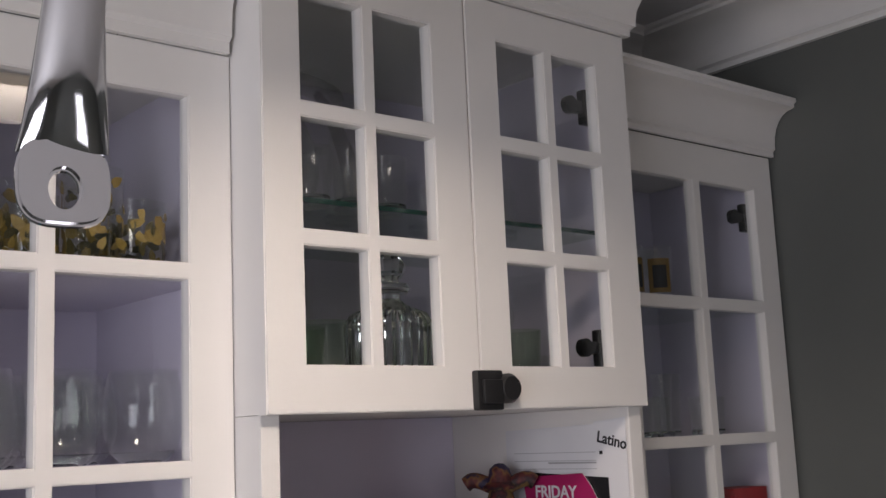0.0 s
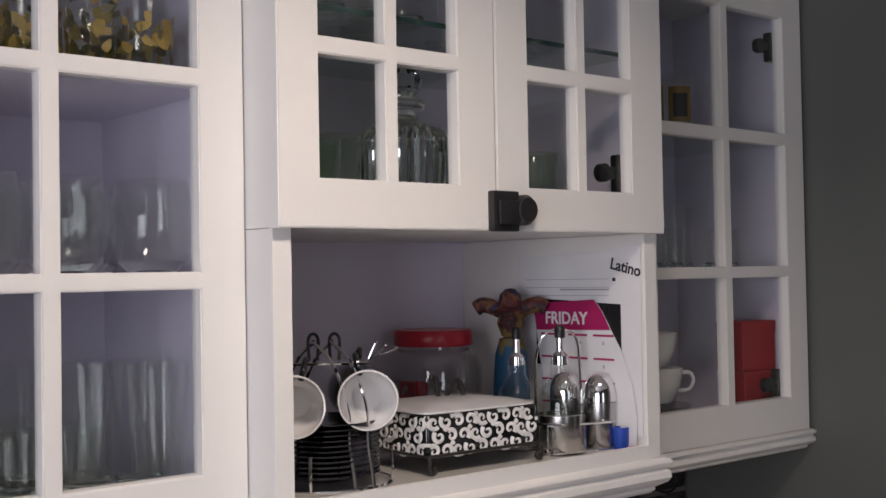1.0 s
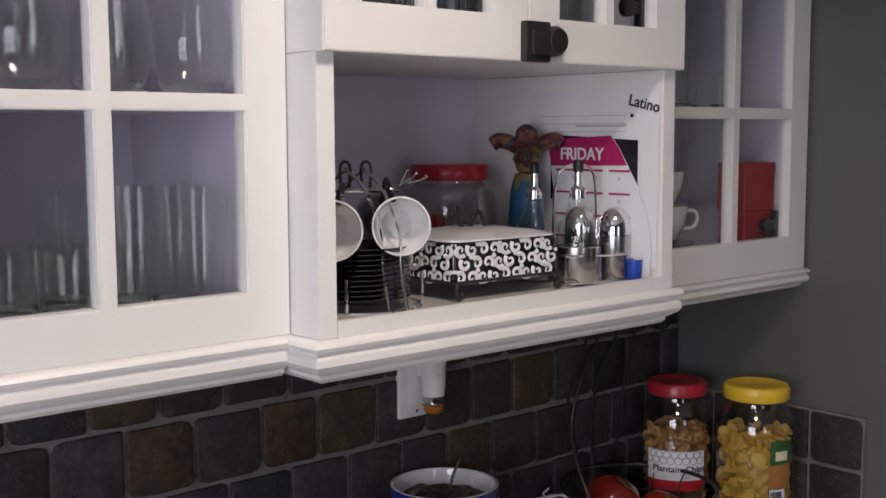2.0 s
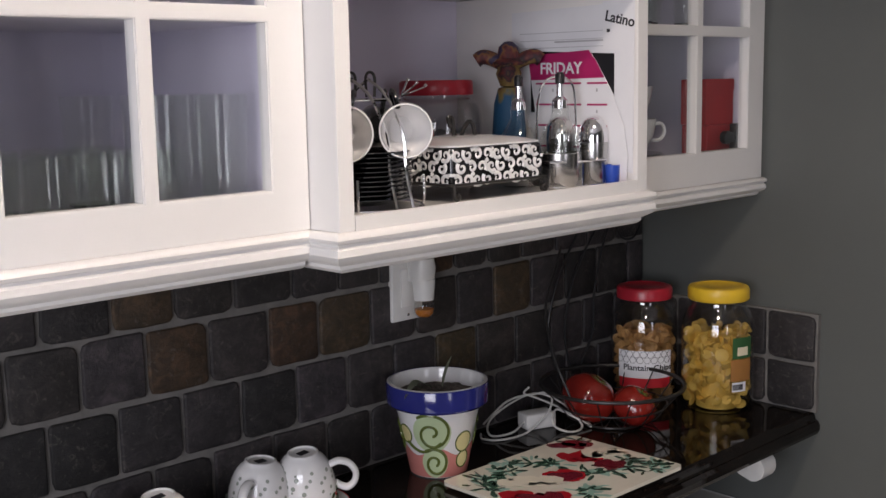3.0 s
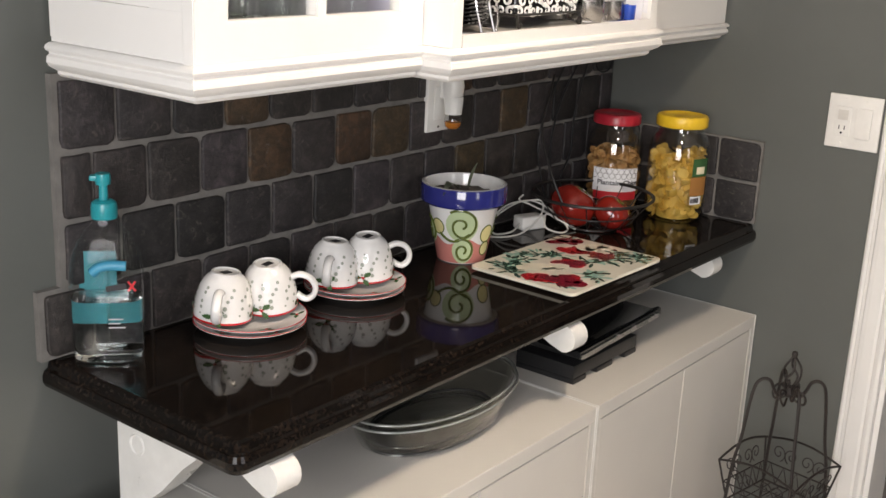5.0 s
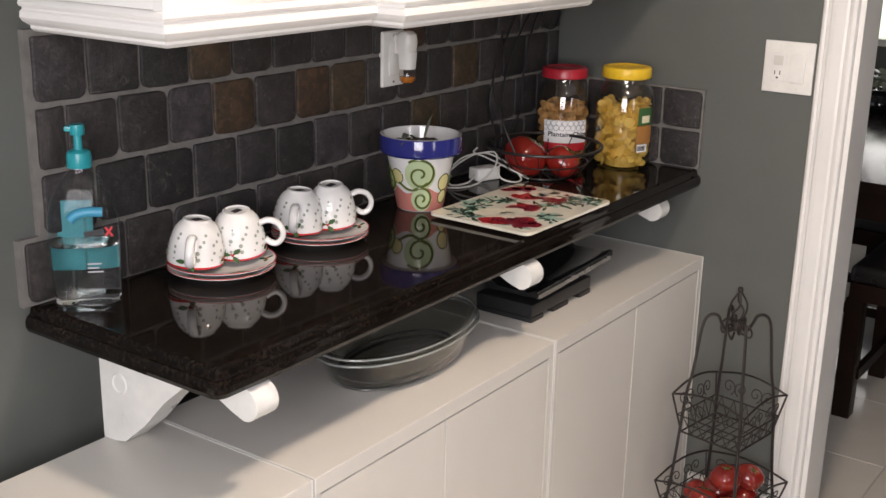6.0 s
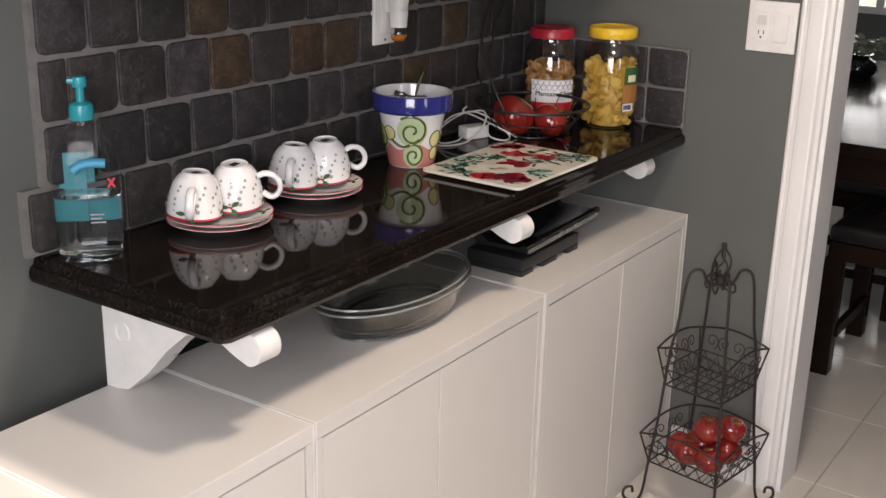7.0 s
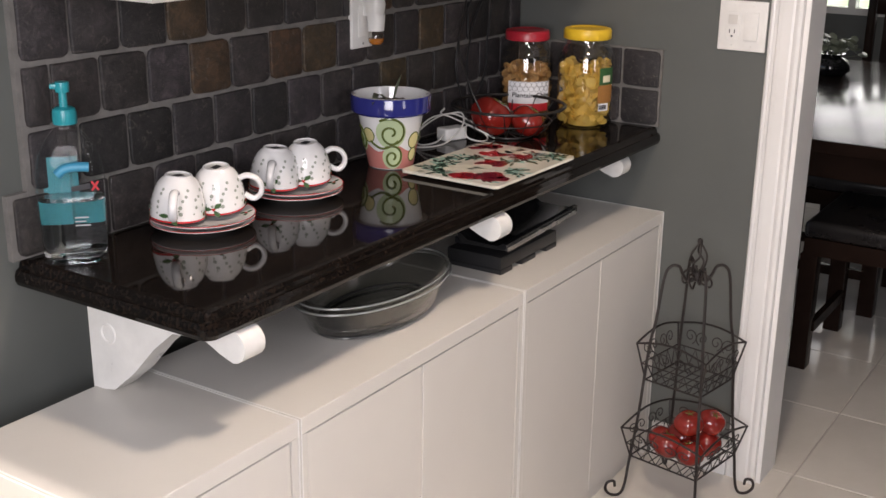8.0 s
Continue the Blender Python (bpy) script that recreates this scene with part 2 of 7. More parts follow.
def prism(profile, axis, a, b, mitre_a=0.0, mitre_b=0.0):
    """A closed profile of (out, z) run from a to b along x or y; a mitre shifts the end by mitre * out."""
    bm = bmesh.new()
    rings = []
    for end, mitre in ((a, mitre_a), (b, mitre_b)):
        ring = []
        for o, z in profile:
            s = end + mitre * o
            ring.append(bm.verts.new((s, o, z) if axis == "x" else (o, s, z)))
        rings.append(ring)
    n = len(profile)
    for i in range(n):
        bm.faces.new((rings[0][i], rings[0][(i + 1) % n], rings[1][(i + 1) % n], rings[1][i]))
    bm.faces.new(rings[0])
    bm.faces.new(rings[1][::-1])
    bmesh.ops.recalc_face_normals(bm, faces=bm.faces[:])
    return bm


def lathe(profile, segments=32, bm=None, m=None):
    """Turns (radius, z) about z; radius 0 closes to a point."""
    bm = bm or bmesh.new()
    rings = []
    for r, z in profile:
        if r < 1e-6:
            rings.append([bm.verts.new((0, 0, z))])
        else:
            rings.append([bm.verts.new((r * math.cos(2 * math.pi * k / segments), r * math.sin(2 * math.pi * k / segments), z)) for k in range(segments)])
    made = [v for ring in rings for v in ring]
    for a, b in zip(rings, rings[1:]):
        for k in range(segments):
            j = (k + 1) % segments
            if len(a) == 1 and len(b) == 1:
                continue
            if len(a) == 1:
                bm.faces.new((a[0], b[j], b[k]))
            elif len(b) == 1:
                bm.faces.new((a[k], a[j], b[0]))
            else:
                bm.faces.new((a[k], a[j], b[j], b[k]))
    if m is not None:
        bmesh.ops.transform(bm, matrix=m, verts=made)
    bmesh.ops.recalc_face_normals(bm, faces=bm.faces[:])
    return bm


def tube(points, r, segments=8, closed=False, bm=None, taper=None):
    """A round bar along points."""
    bm = bm or bmesh.new()
    pts = [Vector(p) for p in points]
    n = len(pts)
    rings = []
    up = Vector((0.13, 0.21, 0.97)).normalized()
    side = None
    for i, p in enumerate(pts):
        a = pts[(i - 1) % n] if (closed or i) else p
        b = pts[(i + 1) % n] if (closed or i < n - 1) else p
        d = (b - a).normalized()
        if side is None:
            side = d.cross(up)
            if side.length < 0.1:
                side = d.cross(Vector((1, 0, 0)))
        side = (side - d * side.dot(d)).normalized()
        w = d.cross(side)
        rr = r if taper is None else r * taper(i / max(1, n - 1))
        rings.append([bm.verts.new(p + (side * math.cos(t) + w * math.sin(t)) * rr) for t in [2 * math.pi * k / segments for k in range(segments)]])
    for i in range(n if closed else n - 1):
        a, b = rings[i], rings[(i + 1) % n]
        for k in range(segments):
            j = (k + 1) % segments
            bm.faces.new((a[k], a[j], b[j], b[k]))
    if not closed:
        bm.faces.new(rings[0][::-1])
        bm.faces.new(rings[-1])
    return bm


def smooth_path(points, steps=6):
    """A smooth curve through the points."""
    p = [Vector(q) for q in points]
    p = [p[0] * 2 - p[1]] + p + [p[-1] * 2 - p[-2]]
    out = []
    for i in range(1, len(p) - 2):
        for k in range(steps):
            t = k / steps
            a, b, c, d = p[i - 1], p[i], p[i + 1], p[i + 2]
            out.append(0.5 * ((2 * b) + (c - a) * t + (2 * a - 5 * b + 4 * c - d) * t * t + (3 * b - a - 3 * c + d) * t ** 3))
    out.append(p[-2])
    return out


def ring(r, z, n=32, cx=0.0, cy=0.0, ry=None):
    return [(cx + r * math.cos(2 * math.pi * k / n), cy + (ry or r) * math.sin(2 * math.pi * k / n), z) for k in range(n)]


def join_into(bm, other, m=None):
    """Adds another bmesh's geometry to bm."""
    if m is not None:
        bmesh.ops.transform(other, matrix=m, verts=other.verts[:])
    me = bpy.data.meshes.new("tmp")
    other.to_mesh(me)
    other.free()
    bm.from_mesh(me)
    bpy.data.meshes.remove(me)
    return bm


def mesh_of(name, bm, mat, smooth=True):
    me = bpy.data.meshes.new(name)
    bm.normal_update()
    bm.to_mesh(me)
    bm.free()
    me.materials.append(mat)
    if smooth:
        for poly in me.polygons:
            poly.use_smooth = True
        me.set_sharp_from_angle(angle=radians(38))
    return me


def part(name, bm, mat, parent=None, label="", smooth=True):
    ob = new(name, mesh_of(name, bm, mat, smooth))
    if parent:
        ob.parent = parent
    if label:
        tagged(ob, label)
    return ob


def thing(name, label, category, m=None, group="", kind=""):
    ob = new(name)
    ob.empty_display_size = 0.05
    if m is not None:
        ob.matrix_world = m
    return tagged(ob, label, category, group, kind)


def solo(name, bm, mat, label, category, m=None, group="", kind="", smooth=True):
    ob = part(name, bm, mat, None, "", smooth)
    if m is not None:
        ob.matrix_world = m
    return tagged(ob, label, category, group, kind)


def structure(name, bm, mat, label="", smooth=False):
    return tagged(part(name, bm, mat, None, "", smooth), label, "", "", "structure")


def flat_shape(points, thick, bm=None, z=0.0):
    """A thin plate with the outline of points (x, y), from z up by thick."""
    bm = bm or bmesh.new()
    low = [bm.verts.new((x, y, z)) for x, y in points]
    top = [bm.verts.new((x, y, z + thick)) for x, y in points]
    n = len(points)
    bm.faces.new(low[::-1])
    bm.faces.new(top)
    for i in range(n):
        bm.faces.new((low[i], low[(i + 1) % n], top[(i + 1) % n], top[i]))
    return bm


def disc(cx, cy, rx, ry, n=14, wobble=0.0, turn=0.0):
    out = []
    for k in range(n):
        t = 2 * math.pi * k / n
        w = 1 + wobble * math.sin(3.1 * t + cx * 90) * math.cos(2 * t + cy * 70)
        x, y = rx * w * math.cos(t), ry * w * math.sin(t)
        out.append((cx + x * math.cos(turn) - y * math.sin(turn), cy + x * math.sin(turn) + y * math.cos(turn)))
    return out


def text_mesh(body, size, extrude=0.0004):
    c = bpy.data.curves.new("writing", "FONT")
    c.body, c.size, c.extrude, c.resolution_u, c.offset = body, size, extrude, 3, size * 0.018
    c.align_x, c.align_y = "CENTER", "CENTER"
    tmp = new("writing_tmp", c)
    bpy.context.view_layer.update()
    me = bpy.data.meshes.new_from_object(tmp.evaluated_get(bpy.context.evaluated_depsgraph_get()))
    bpy.data.objects.remove(tmp)
    bm = bmesh.new()
    bm.from_mesh(me)
    bpy.data.meshes.remove(me)
    return bm


# ---- the room ----
XE, CT, LW, CEIL = 2.384, 0.916, 0.695, 2.47   # east wall, countertop, low cabinet top, ceiling

structure("wall_north", boxes((-1.32, XE + 0.12, 0.006, 0.13, 0.0, CEIL)), WALLPAINT, "grey-green painted kitchen wall behind the cabinets")
structure("wall_east", boxes((XE, XE + 0.12, -0.762, 0.006, 0.0, CEIL), (XE, XE + 0.12, -1.72, -0.762, 2.06, CEIL), (XE, XE + 0.12, -3.0, -1.72, 0.0, CEIL)), WALLPAINT, "grey-green painted wall with a doorway to the dining room")
structure("wall_south", boxes((-1.32, 0.5, -3.12, -3.0, 0.0, CEIL), (1.0, XE + 0.12, -3.12, -3.0, 0.0, CEIL), (0.5, 1.0, -3.12, -3.0, 0.0, 0.95), (0.5, 1.0, -3.12, -3.0, 2.08, CEIL)), WALLPAINT, "grey-green painted wall")
structure("wall_west", boxes((-1.32, -1.20, -3.0, -2.45, 0.0, CEIL), (-1.32, -1.20, -1.05, 0.006, 0.0, CEIL), (-1.32, -1.20, -2.45, -1.05, 0.0, 0.9), (-1.32, -1.20, -2.45, -1.05, 2.1, CEIL)), WALLPAINT, "grey-green painted wall with a window")
tagged(part("ceiling", boxes((-1.32, 6.12, -3.12, 1.6, CEIL, CEIL + 0.1)), CEILING_M, None, "", False), "white painted ceiling", "", "", "structure")


def crown_profile(z0, h, out, y0, sgn=-1.0):
    """Crown moulding: fillet, cove, fillet; (out, z) pairs."""
    pts = [(0, 0), (0.10, 0), (0.10, 0.10), (0.18, 0.14), (0.18, 0.22)]
    for k in range(7):
        a = k / 6 * math.pi / 2
        pts.append((0.18 + 0.66 * (1 - math.cos(a)), 0.22 + 0.60 * math.sin(a)))
    pts += [(0.92, 0.84), (0.92, 0.90), (1.0, 0.93), (1.0, 1.0), (0, 1.0)]
    return [(y0 + sgn * out * o, z0 + h * z) for o, z in pts]


structure("ceiling_crown_east", prism(crown_profile(2.368, CEIL - 2.368, 0.11, XE), "y", -3.0, 0.0), TRIM_M, "white crown moulding along the ceiling", True)
structure("ceiling_crown_north", prism(crown_profile(2.368, CEIL - 2.368, 0.11, 0.006), "x", -1.20, XE), TRIM_M, "white crown moulding along the ceiling", True)

# doorway casing: stepped boards round the opening
CASING = [(0.0, 0.0), (0.0, 0.006), (0.003, 0.010), (0.008, 0.0115), (0.013, 0.010), (0.015, 0.0125), (0.021, 0.013), (0.024, 0.016), (0.034, 0.0175), (0.056, 0.0185), (0.062, 0.0165), (0.065, 0.019), (0.072, 0.021), (0.080, 0.020), (0.082, 0.016), (0.082, 0.0)]
casing = bmesh.new()
for ya, sgn in ((-0.6855, -1), (-1.802, 1)):
    rings_ = [[casing.verts.new((XE - o, ya + sgn * u, z)) for u, o in CASING] for z in (0.0, 2.06)]
    n_ = len(CASING)
    for i in range(n_):
        casing.faces.new((rings_[0][i], rings_[0][(i + 1) % n_], rings_[1][(i + 1) % n_], rings_[1][i]))
    casing.faces.new(rings_[0])
    casing.faces.new(rings_[1])
bmesh.ops.recalc_face_normals(casing, faces=casing.faces[:])
box(casing, XE - 0.018, XE, -1.802, -0.6855, 2.0602, 2.142)
structure("door_trim", casing, TRIM_M, "white moulded door casing")
structure("door_jamb", boxes((XE - 0.003, XE + 0.124, -0.779, -0.7625, 0.0, 2.058), (XE - 0.003, XE + 0.124, -1.7195, -1.702, 0.0, 2.058), (XE - 0.003, XE + 0.124, -1.702, -0.779, 2.04, 2.0595)), TRIM_M, "white door lining")
structure("baseboard", boxes((XE - 0.014, XE, -0.685, -0.47, 0.0, 0.10), bevel=0.003), TRIM_M, "white baseboard")

# window in the west wall, with frame and panes
win = tagged(new("window_1"), "white framed kitchen window", "", "", "structure")
part("window_frame", boxes((-1.31, -1.21, -2.45, -2.40, 0.9, 2.1), (-1.31, -1.21, -1.10, -1.05, 0.9, 2.1), (-1.31, -1.21, -2.40, -1.10, 0.9, 0.95), (-1.31, -1.21, -2.40, -1.10, 2.05, 2.1), (-1.29, -1.23, -1.77, -1.73, 0.95, 2.05)), TRIM_M, win)
for y0, y1 in ((-2.40, -1.77), (-1.73, -1.10)):
    pane = part("pane", boxes((-1.262, -1.258, y0, y1, 0.95, 2.05)), PANE, win)
    pane.visible_shadow = False

# unseen window opening, added in the south wall to house the fill light
fill_win = tagged(new("window_3"), "added unseen white framed window behind the camera, for the fill light", "", "", "structure")
part("window_frame", boxes((0.5, 0.55, -3.11, -3.01, 0.95, 2.08), (0.95, 1.0, -3.11, -3.01, 0.95, 2.08), (0.55, 0.95, -3.11, -3.01, 0.95, 1.0), (0.55, 0.95, -3.11, -3.01, 2.03, 2.08)), TRIM_M, fill_win)
pane = part("pane", boxes((0.55, 0.95, -3.062, -3.058, 1.0, 2.03)), PANE, fill_win)
pane.visible_shadow = False

# dining room beyond the doorway
structure("wall_dining_north", boxes((XE + 0.12, 6.12, 1.5, 1.6, 0.0, CEIL)), WALLPAINT, "grey dining room wall")
structure("wall_dining_south", boxes((XE + 0.12, 6.12, -3.12, -3.0, 0.0, CEIL)), WALLPAINT, "grey dining room wall")
structure("wall_dining_east", boxes((6.0, 6.12, -3.0, -0.8, 0.0, CEIL), (6.0, 6.12, 0.3, 1.5, 0.0, CEIL), (6.0, 6.12, -0.8, 0.3, 0.0, 0.85), (6.0, 6.12, -0.8, 0.3, 2.1, CEIL)), WALLPAINT, "grey dining room wall with a bright window")
win2 = tagged(new("window_2"), "bright dining room window with white muntins", "", "", "structure")
wf = bmesh.new()
for k in range(5):
    y = -0.8 + 0.275 * k
    box(wf, 5.98, 6.06, y - 0.02, y + 0.02, 0.87, 2.1)
for z in (0.87, 1.25, 1.66, 2.08):
    box(wf, 5.985, 6.055, -0.8, 0.3, z - 0.018, z + 0.018)
part("window_frame", wf, TRIM_M, win2)
for k in range(4):
    p_ = part("pane", boxes((6.02, 6.024, -0.78 + 0.275 * k, -0.545 + 0.275 * k, 0.87, 2.1)), PANE, win2)
    p_.visible_shadow = False
back = tagged(new("backdrop"), "bright garden greenery outside the window", "", "", "structure")
bm_ = material("garden_light")
_m, _nt, _p = bm_
_n = node(_nt, "TexNoise", Scale=2.2, Detail=6.0)
link(_nt, coords(_nt), _n.inputs[0])
link(_nt, ramp(_nt, _n.outputs[0], [(0.4, (0.95, 0.98, 1.0)), (0.62, (0.35, 0.5, 0.25))]), _p.inputs["Emission Color"])
_p.inputs["Emission Strength"].default_value = 2.5
part("garden", boxes((8.5, 8.52, -5.0, 3.5, -0.5, 4.0)), _m, back)
structure("ground", boxes((-40, 40, -40, 40, -0.2, -0.12)), FLOOR_GROUT, "ground outside")
structure("floor_base", boxes((-1.32, 6.12, -3.12, 1.6, -0.1, -0.004)), FLOOR_GROUT, "grout bed of the tiled floor")

# ---- wall cabinets ----


def glazed_door(parent, x0, x1, z0, z1, yf, cols, rows):
    """A framed door with muntins and one pane in every opening."""
    t = 0.020
    xs = [x0] + [v for c in cols for v in c] + [x1]
    zs = [z0] + [v for r in rows for v in r] + [z1]
    bm = bmesh.new()
    grid = [[bm.verts.new((x, yf + t, z)) for z in zs] for x in xs]
    for i in range(len(xs) - 1):
        for k in range(len(zs) - 1):
            if not (i % 2 and k % 2):
                bm.faces.new((grid[i][k], grid[i + 1][k], grid[i + 1][k + 1], grid[i][k + 1]))
    ext = bmesh.ops.extrude_face_region(bm, geom=bm.faces[:])
    for v in ext["geom"]:
        if isinstance(v, bmesh.types.BMVert):
            v.co.y = yf
    bmesh.ops.recalc_face_normals(bm, faces=bm.faces[:])
    front = [e for e in bm.edges if all(v.co.y < yf + 0.001 for v in e.verts) and e.calc_face_angle(0) > 1.0]
    bmesh.ops.bevel(bm, geom=front, offset=0.0016, segments=2, affect="EDGES")
    door = part("door", bm, PAINT, parent)
    for c0, c1 in cols:
        for r0, r1 in rows:
            g = part("pane", boxes((c0 - 0.003, c1 + 0.003, yf + 0.012, yf + 0.015, r0 - 0.003, r1 + 0.003)), PANE, door, "", False)
            g.visible_shadow = False
    return door


def hinge(parent, x, y, z):
    """A concealed cup hinge: cup, arm and screw plate, on the inside of the door."""
    bm = boxes((x - 0.006, x + 0.020, y, y + 0.016, z - 0.026, z + 0.026), bevel=0.003)
    join_into(bm, boxes((x - 0.034, x - 0.004, y + 0.004, y + 0.020, z - 0.009, z + 0.009), bevel=0.003))
    lathe([(0, 0), (0.013, 0), (0.013, 0.010), (0.006, 0.012), (0, 0.012)], 16, bm, pose(x - 0.030, y + 0.003, z, -90))
    return part("hinge", bm, plain_hinge, parent, "dark metal cup hinge")


plain_hinge = surface("dark_hinge_metal", (0.03, 0.03, 0.032), (0.07, 0.07, 0.07), 40.0, 200.0, 0.35, 0.8, 0.0)


def rail_profile(y0, z0, z1):
    """Light rail: bead, fillet, cove and a rounded foot."""
    h = z1 - z0
    pts = [(0.030, 1.0), (-0.004, 1.0), (-0.010, 0.94), (-0.012, 0.86), (-0.010, 0.78), (-0.005, 0.74), (-0.005, 0.68), (-0.009, 0.62), (-0.010, 0.46), (-0.006, 0.34), (0.003, 0.24), (0.007, 0.20), (0.007, 0.12), (0.012, 0.03), (0.018, 0.0), (0.040, 0.0), (0.040, 1.0)]
    return [(y0 + o, z0 + h * z) for o, z in pts[1:]]


def upper_cabinet(label, x0, x1, yf, z0, z1, shelves):
    cab = thing("upper_cabinet", label, "cabinet", pose(0, 0, 0))
    yc = yf + 0.021
    w = 0.016
    dims = [(x0, x0 + w, yc, -0.002, z0, z1), (x1 - w, x1, yc, -0.002, z0, z1), (x0 + w, x1 - w, -0.012, -0.002, z0, z1), (x0 + w, x1 - w, yc, -0.012, z0, z0 + w), (x0 + w, x1 - w, yc, -0.012, z1 - w, z1)]
    for nm, d in zip(("side_board", "side_board", "back_board", "bottom_board", "top_board"), dims):
        part(nm, boxes(d), PAINT, cab, "", False)
    for d in ((x0 + w, x1 - w, -0.0145, -0.0125, z0 + w, z1 - w), (x0 + w, x0 + w + 0.002, yc + 0.004, -0.0145, z0 + w, z1 - w), (x1 - w - 0.002, x1 - w, yc + 0.004, -0.0145, z0 + w, z1 - w)):
        part("lining", boxes(d), PAINT_IN_DAYLIT, cab, "white inside lining, bluish daylight tinted into its colour", False)
    for z in shelves:
        sh = part("shelf", boxes((x0 + w + 0.003, x1 - w - 0.003, yc + 0.02, -0.015, z - 0.006, z)), SHELF_GLASS, cab, "clear glass shelf with a dark green edge", False)
        part("edge", boxes((x0 + w + 0.003, x1 - w - 0.003, yc + 0.018, yc + 0.0198, z - 0.006, z)), SHELF_EDGE, sh, "", False)
    return cab


# west cabinet
cab_w = upper_cabinet("white painted glass-door wall cabinet full of drinking glasses", 0.797, 1.200, -0.349, 1.398, 2.136, [])
door_w = glazed_door(cab_w, 0.766, 1.203, 1.397, 2.136, -0.349, [(0.822, 0.976), (0.996, 1.148)], [(1.449, 1.647), (1.666, 1.866), (1.885, 2.079)])
for z in (1.664, 1.883):
    part("shelf", boxes((0.815, 1.183, -0.320, -0.015, z - 0.016, z)), PAINT_IN_DAYLIT, cab_w, "white fixed shelf", False)
for nm, d in (("stile", (0.766, 0.7965, -0.3285, -0.2655, 1.46, 2.10)), ("stile", (0.766, 0.7965, -0.112, -0.052, 1.46, 2.10)), ("rail", (0.766, 0.7965, -0.3285, -0.052, 1.398, 1.4598)), ("rail", (0.766, 0.7965, -0.3285, -0.052, 2.1002, 2.136)), ("end_panel", (0.7715, 0.7965, -0.2655, -0.112, 1.46, 2.10))):
    part(nm, boxes(d), PAINT, cab_w, "", False)
part("light_rail", prism(rail_profile(-0.349, 1.347, 1.397), "x", 0.766 + 0.349, 1.198, 1.0), PAINT, cab_w)
side = [(0.766 + (o + 0.349), z) for o, z in rail_profile(-0.349, 1.347, 1.397)]
part("light_rail", prism(side, "y", -0.349 - 0.766, -0.052, 1.0), PAINT, cab_w)
part("crown", prism(crown_profile(2.1365, 0.135, 0.085, -0.349), "x", 0.766 + 0.349, 1.198, 1.0), PAINT, cab_w)
part("crown", prism(crown_profile(2.1365, 0.135, 0.085, 0.766), "y", -0.349 - 0.766, -0.001, 1.0), PAINT, cab_w)

# middle cabinet with an open niche below
cab_m = upper_cabinet("white painted two-door glass cabinet above an open niche", 1.204, 1.832, -0.420, 1.712, 2.262, [])
d1 = glazed_door(cab_m, 1.203, 1.5135, 1.711, 2.262, -0.420, [(1.256, 1.346), (1.364, 1.454)], [(1.766, 1.902), (1.922, 2.054), (2.074, 2.206)])
d2 = glazed_door(cab_m, 1.5155, 1.832, 1.711, 2.262, -0.420, [(1.571, 1.659), (1.677, 1.765)], [(1.766, 1.902), (1.922, 2.054), (2.074, 2.206)])
for z in (2.15, 1.795):
    hinge(d2, 1.768, -0.399, z)
sh = part("shelf", boxes((1.224, 1.812, -0.375, -0.016, 1.963, 1.969)), SHELF_GLASS, cab_m, "clear glass shelf with a dark green edge", False)
part("edge", boxes((1.224, 1.812, -0.3772, -0.3752, 1.963, 1.969)), SHELF_EDGE, sh, "", False)
part("niche_side", boxes((1.204, 1.228, -0.404, -0.002, 1.397, 1.7115), bevel=0.0012), PAINT, cab_m, "", False)
part("niche_side", boxes((1.806, 1.832, -0.404, -0.002, 1.397, 1.7115), bevel=0.0012), PAINT, cab_m, "", False)
part("niche_back", boxes((1.2285, 1.8055, -0.014, -0.003, 1.406, 1.7115)), PAINT_IN_DAYLIT, cab_m, "white niche back panel, bluish daylight tinted into its colour", False)
NICHE_FLOOR = surface("niche_floor_paint", (0.62, 0.60, 0.56), (0.72, 0.70, 0.66), 9.0, 120.0, 0.16, relief=0.03)
part("niche_floor", boxes((1.2285, 1.8055, -0.400, -0.003, 1.388, 1.405)), NICHE_FLOOR, cab_m, "glossy off-white niche floor", False)
part("niche_lip", boxes((1.2285, 1.8055, -0.4045, -0.3965, 1.390, 1.4155)), PAINT, cab_m, "", False)
RAIL_M = rail_profile(-0.404, 1.344, 1.3965)
part("light_rail", prism(RAIL_M, "x", 1.202 + 0.404, 1.834 - 0.404, 1.0, -1.0), PAINT, cab_m)
part("light_rail", prism([(1.202 + (o + 0.404), z) for o, z in RAIL_M], "y", -0.404 - 1.202, -0.30, 1.0), PAINT, cab_m)
part("light_rail", prism([(1.834 - (o + 0.404), z) for o, z in RAIL_M], "y", -0.404 + 1.834, -0.25, -1.0), PAINT, cab_m)
part("bottom_panel", boxes((1.235, 1.80, -0.38, -0.004, 1.378, 1.3875)), PAINT, cab_m, "", False)
CROWN_M = crown_profile(2.2625, 0.105, 0.085, -0.420)
part("crown", prism(CROWN_M, "x", 1.203 + 0.420, 1.832 - 0.420, 1.0, -1.0), PAINT, cab_m)
part("crown", prism([(1.832 - (o + 0.420), z) for o, z in CROWN_M], "y", -0.420 + 1.832, -0.004, -1.0), PAINT, cab_m)
part("crown", prism([(1.203 + (o + 0.420), z) for o, z in CROWN_M], "y", -0.420 - 1.203, -0.004, 1.0), PAINT, cab_m)
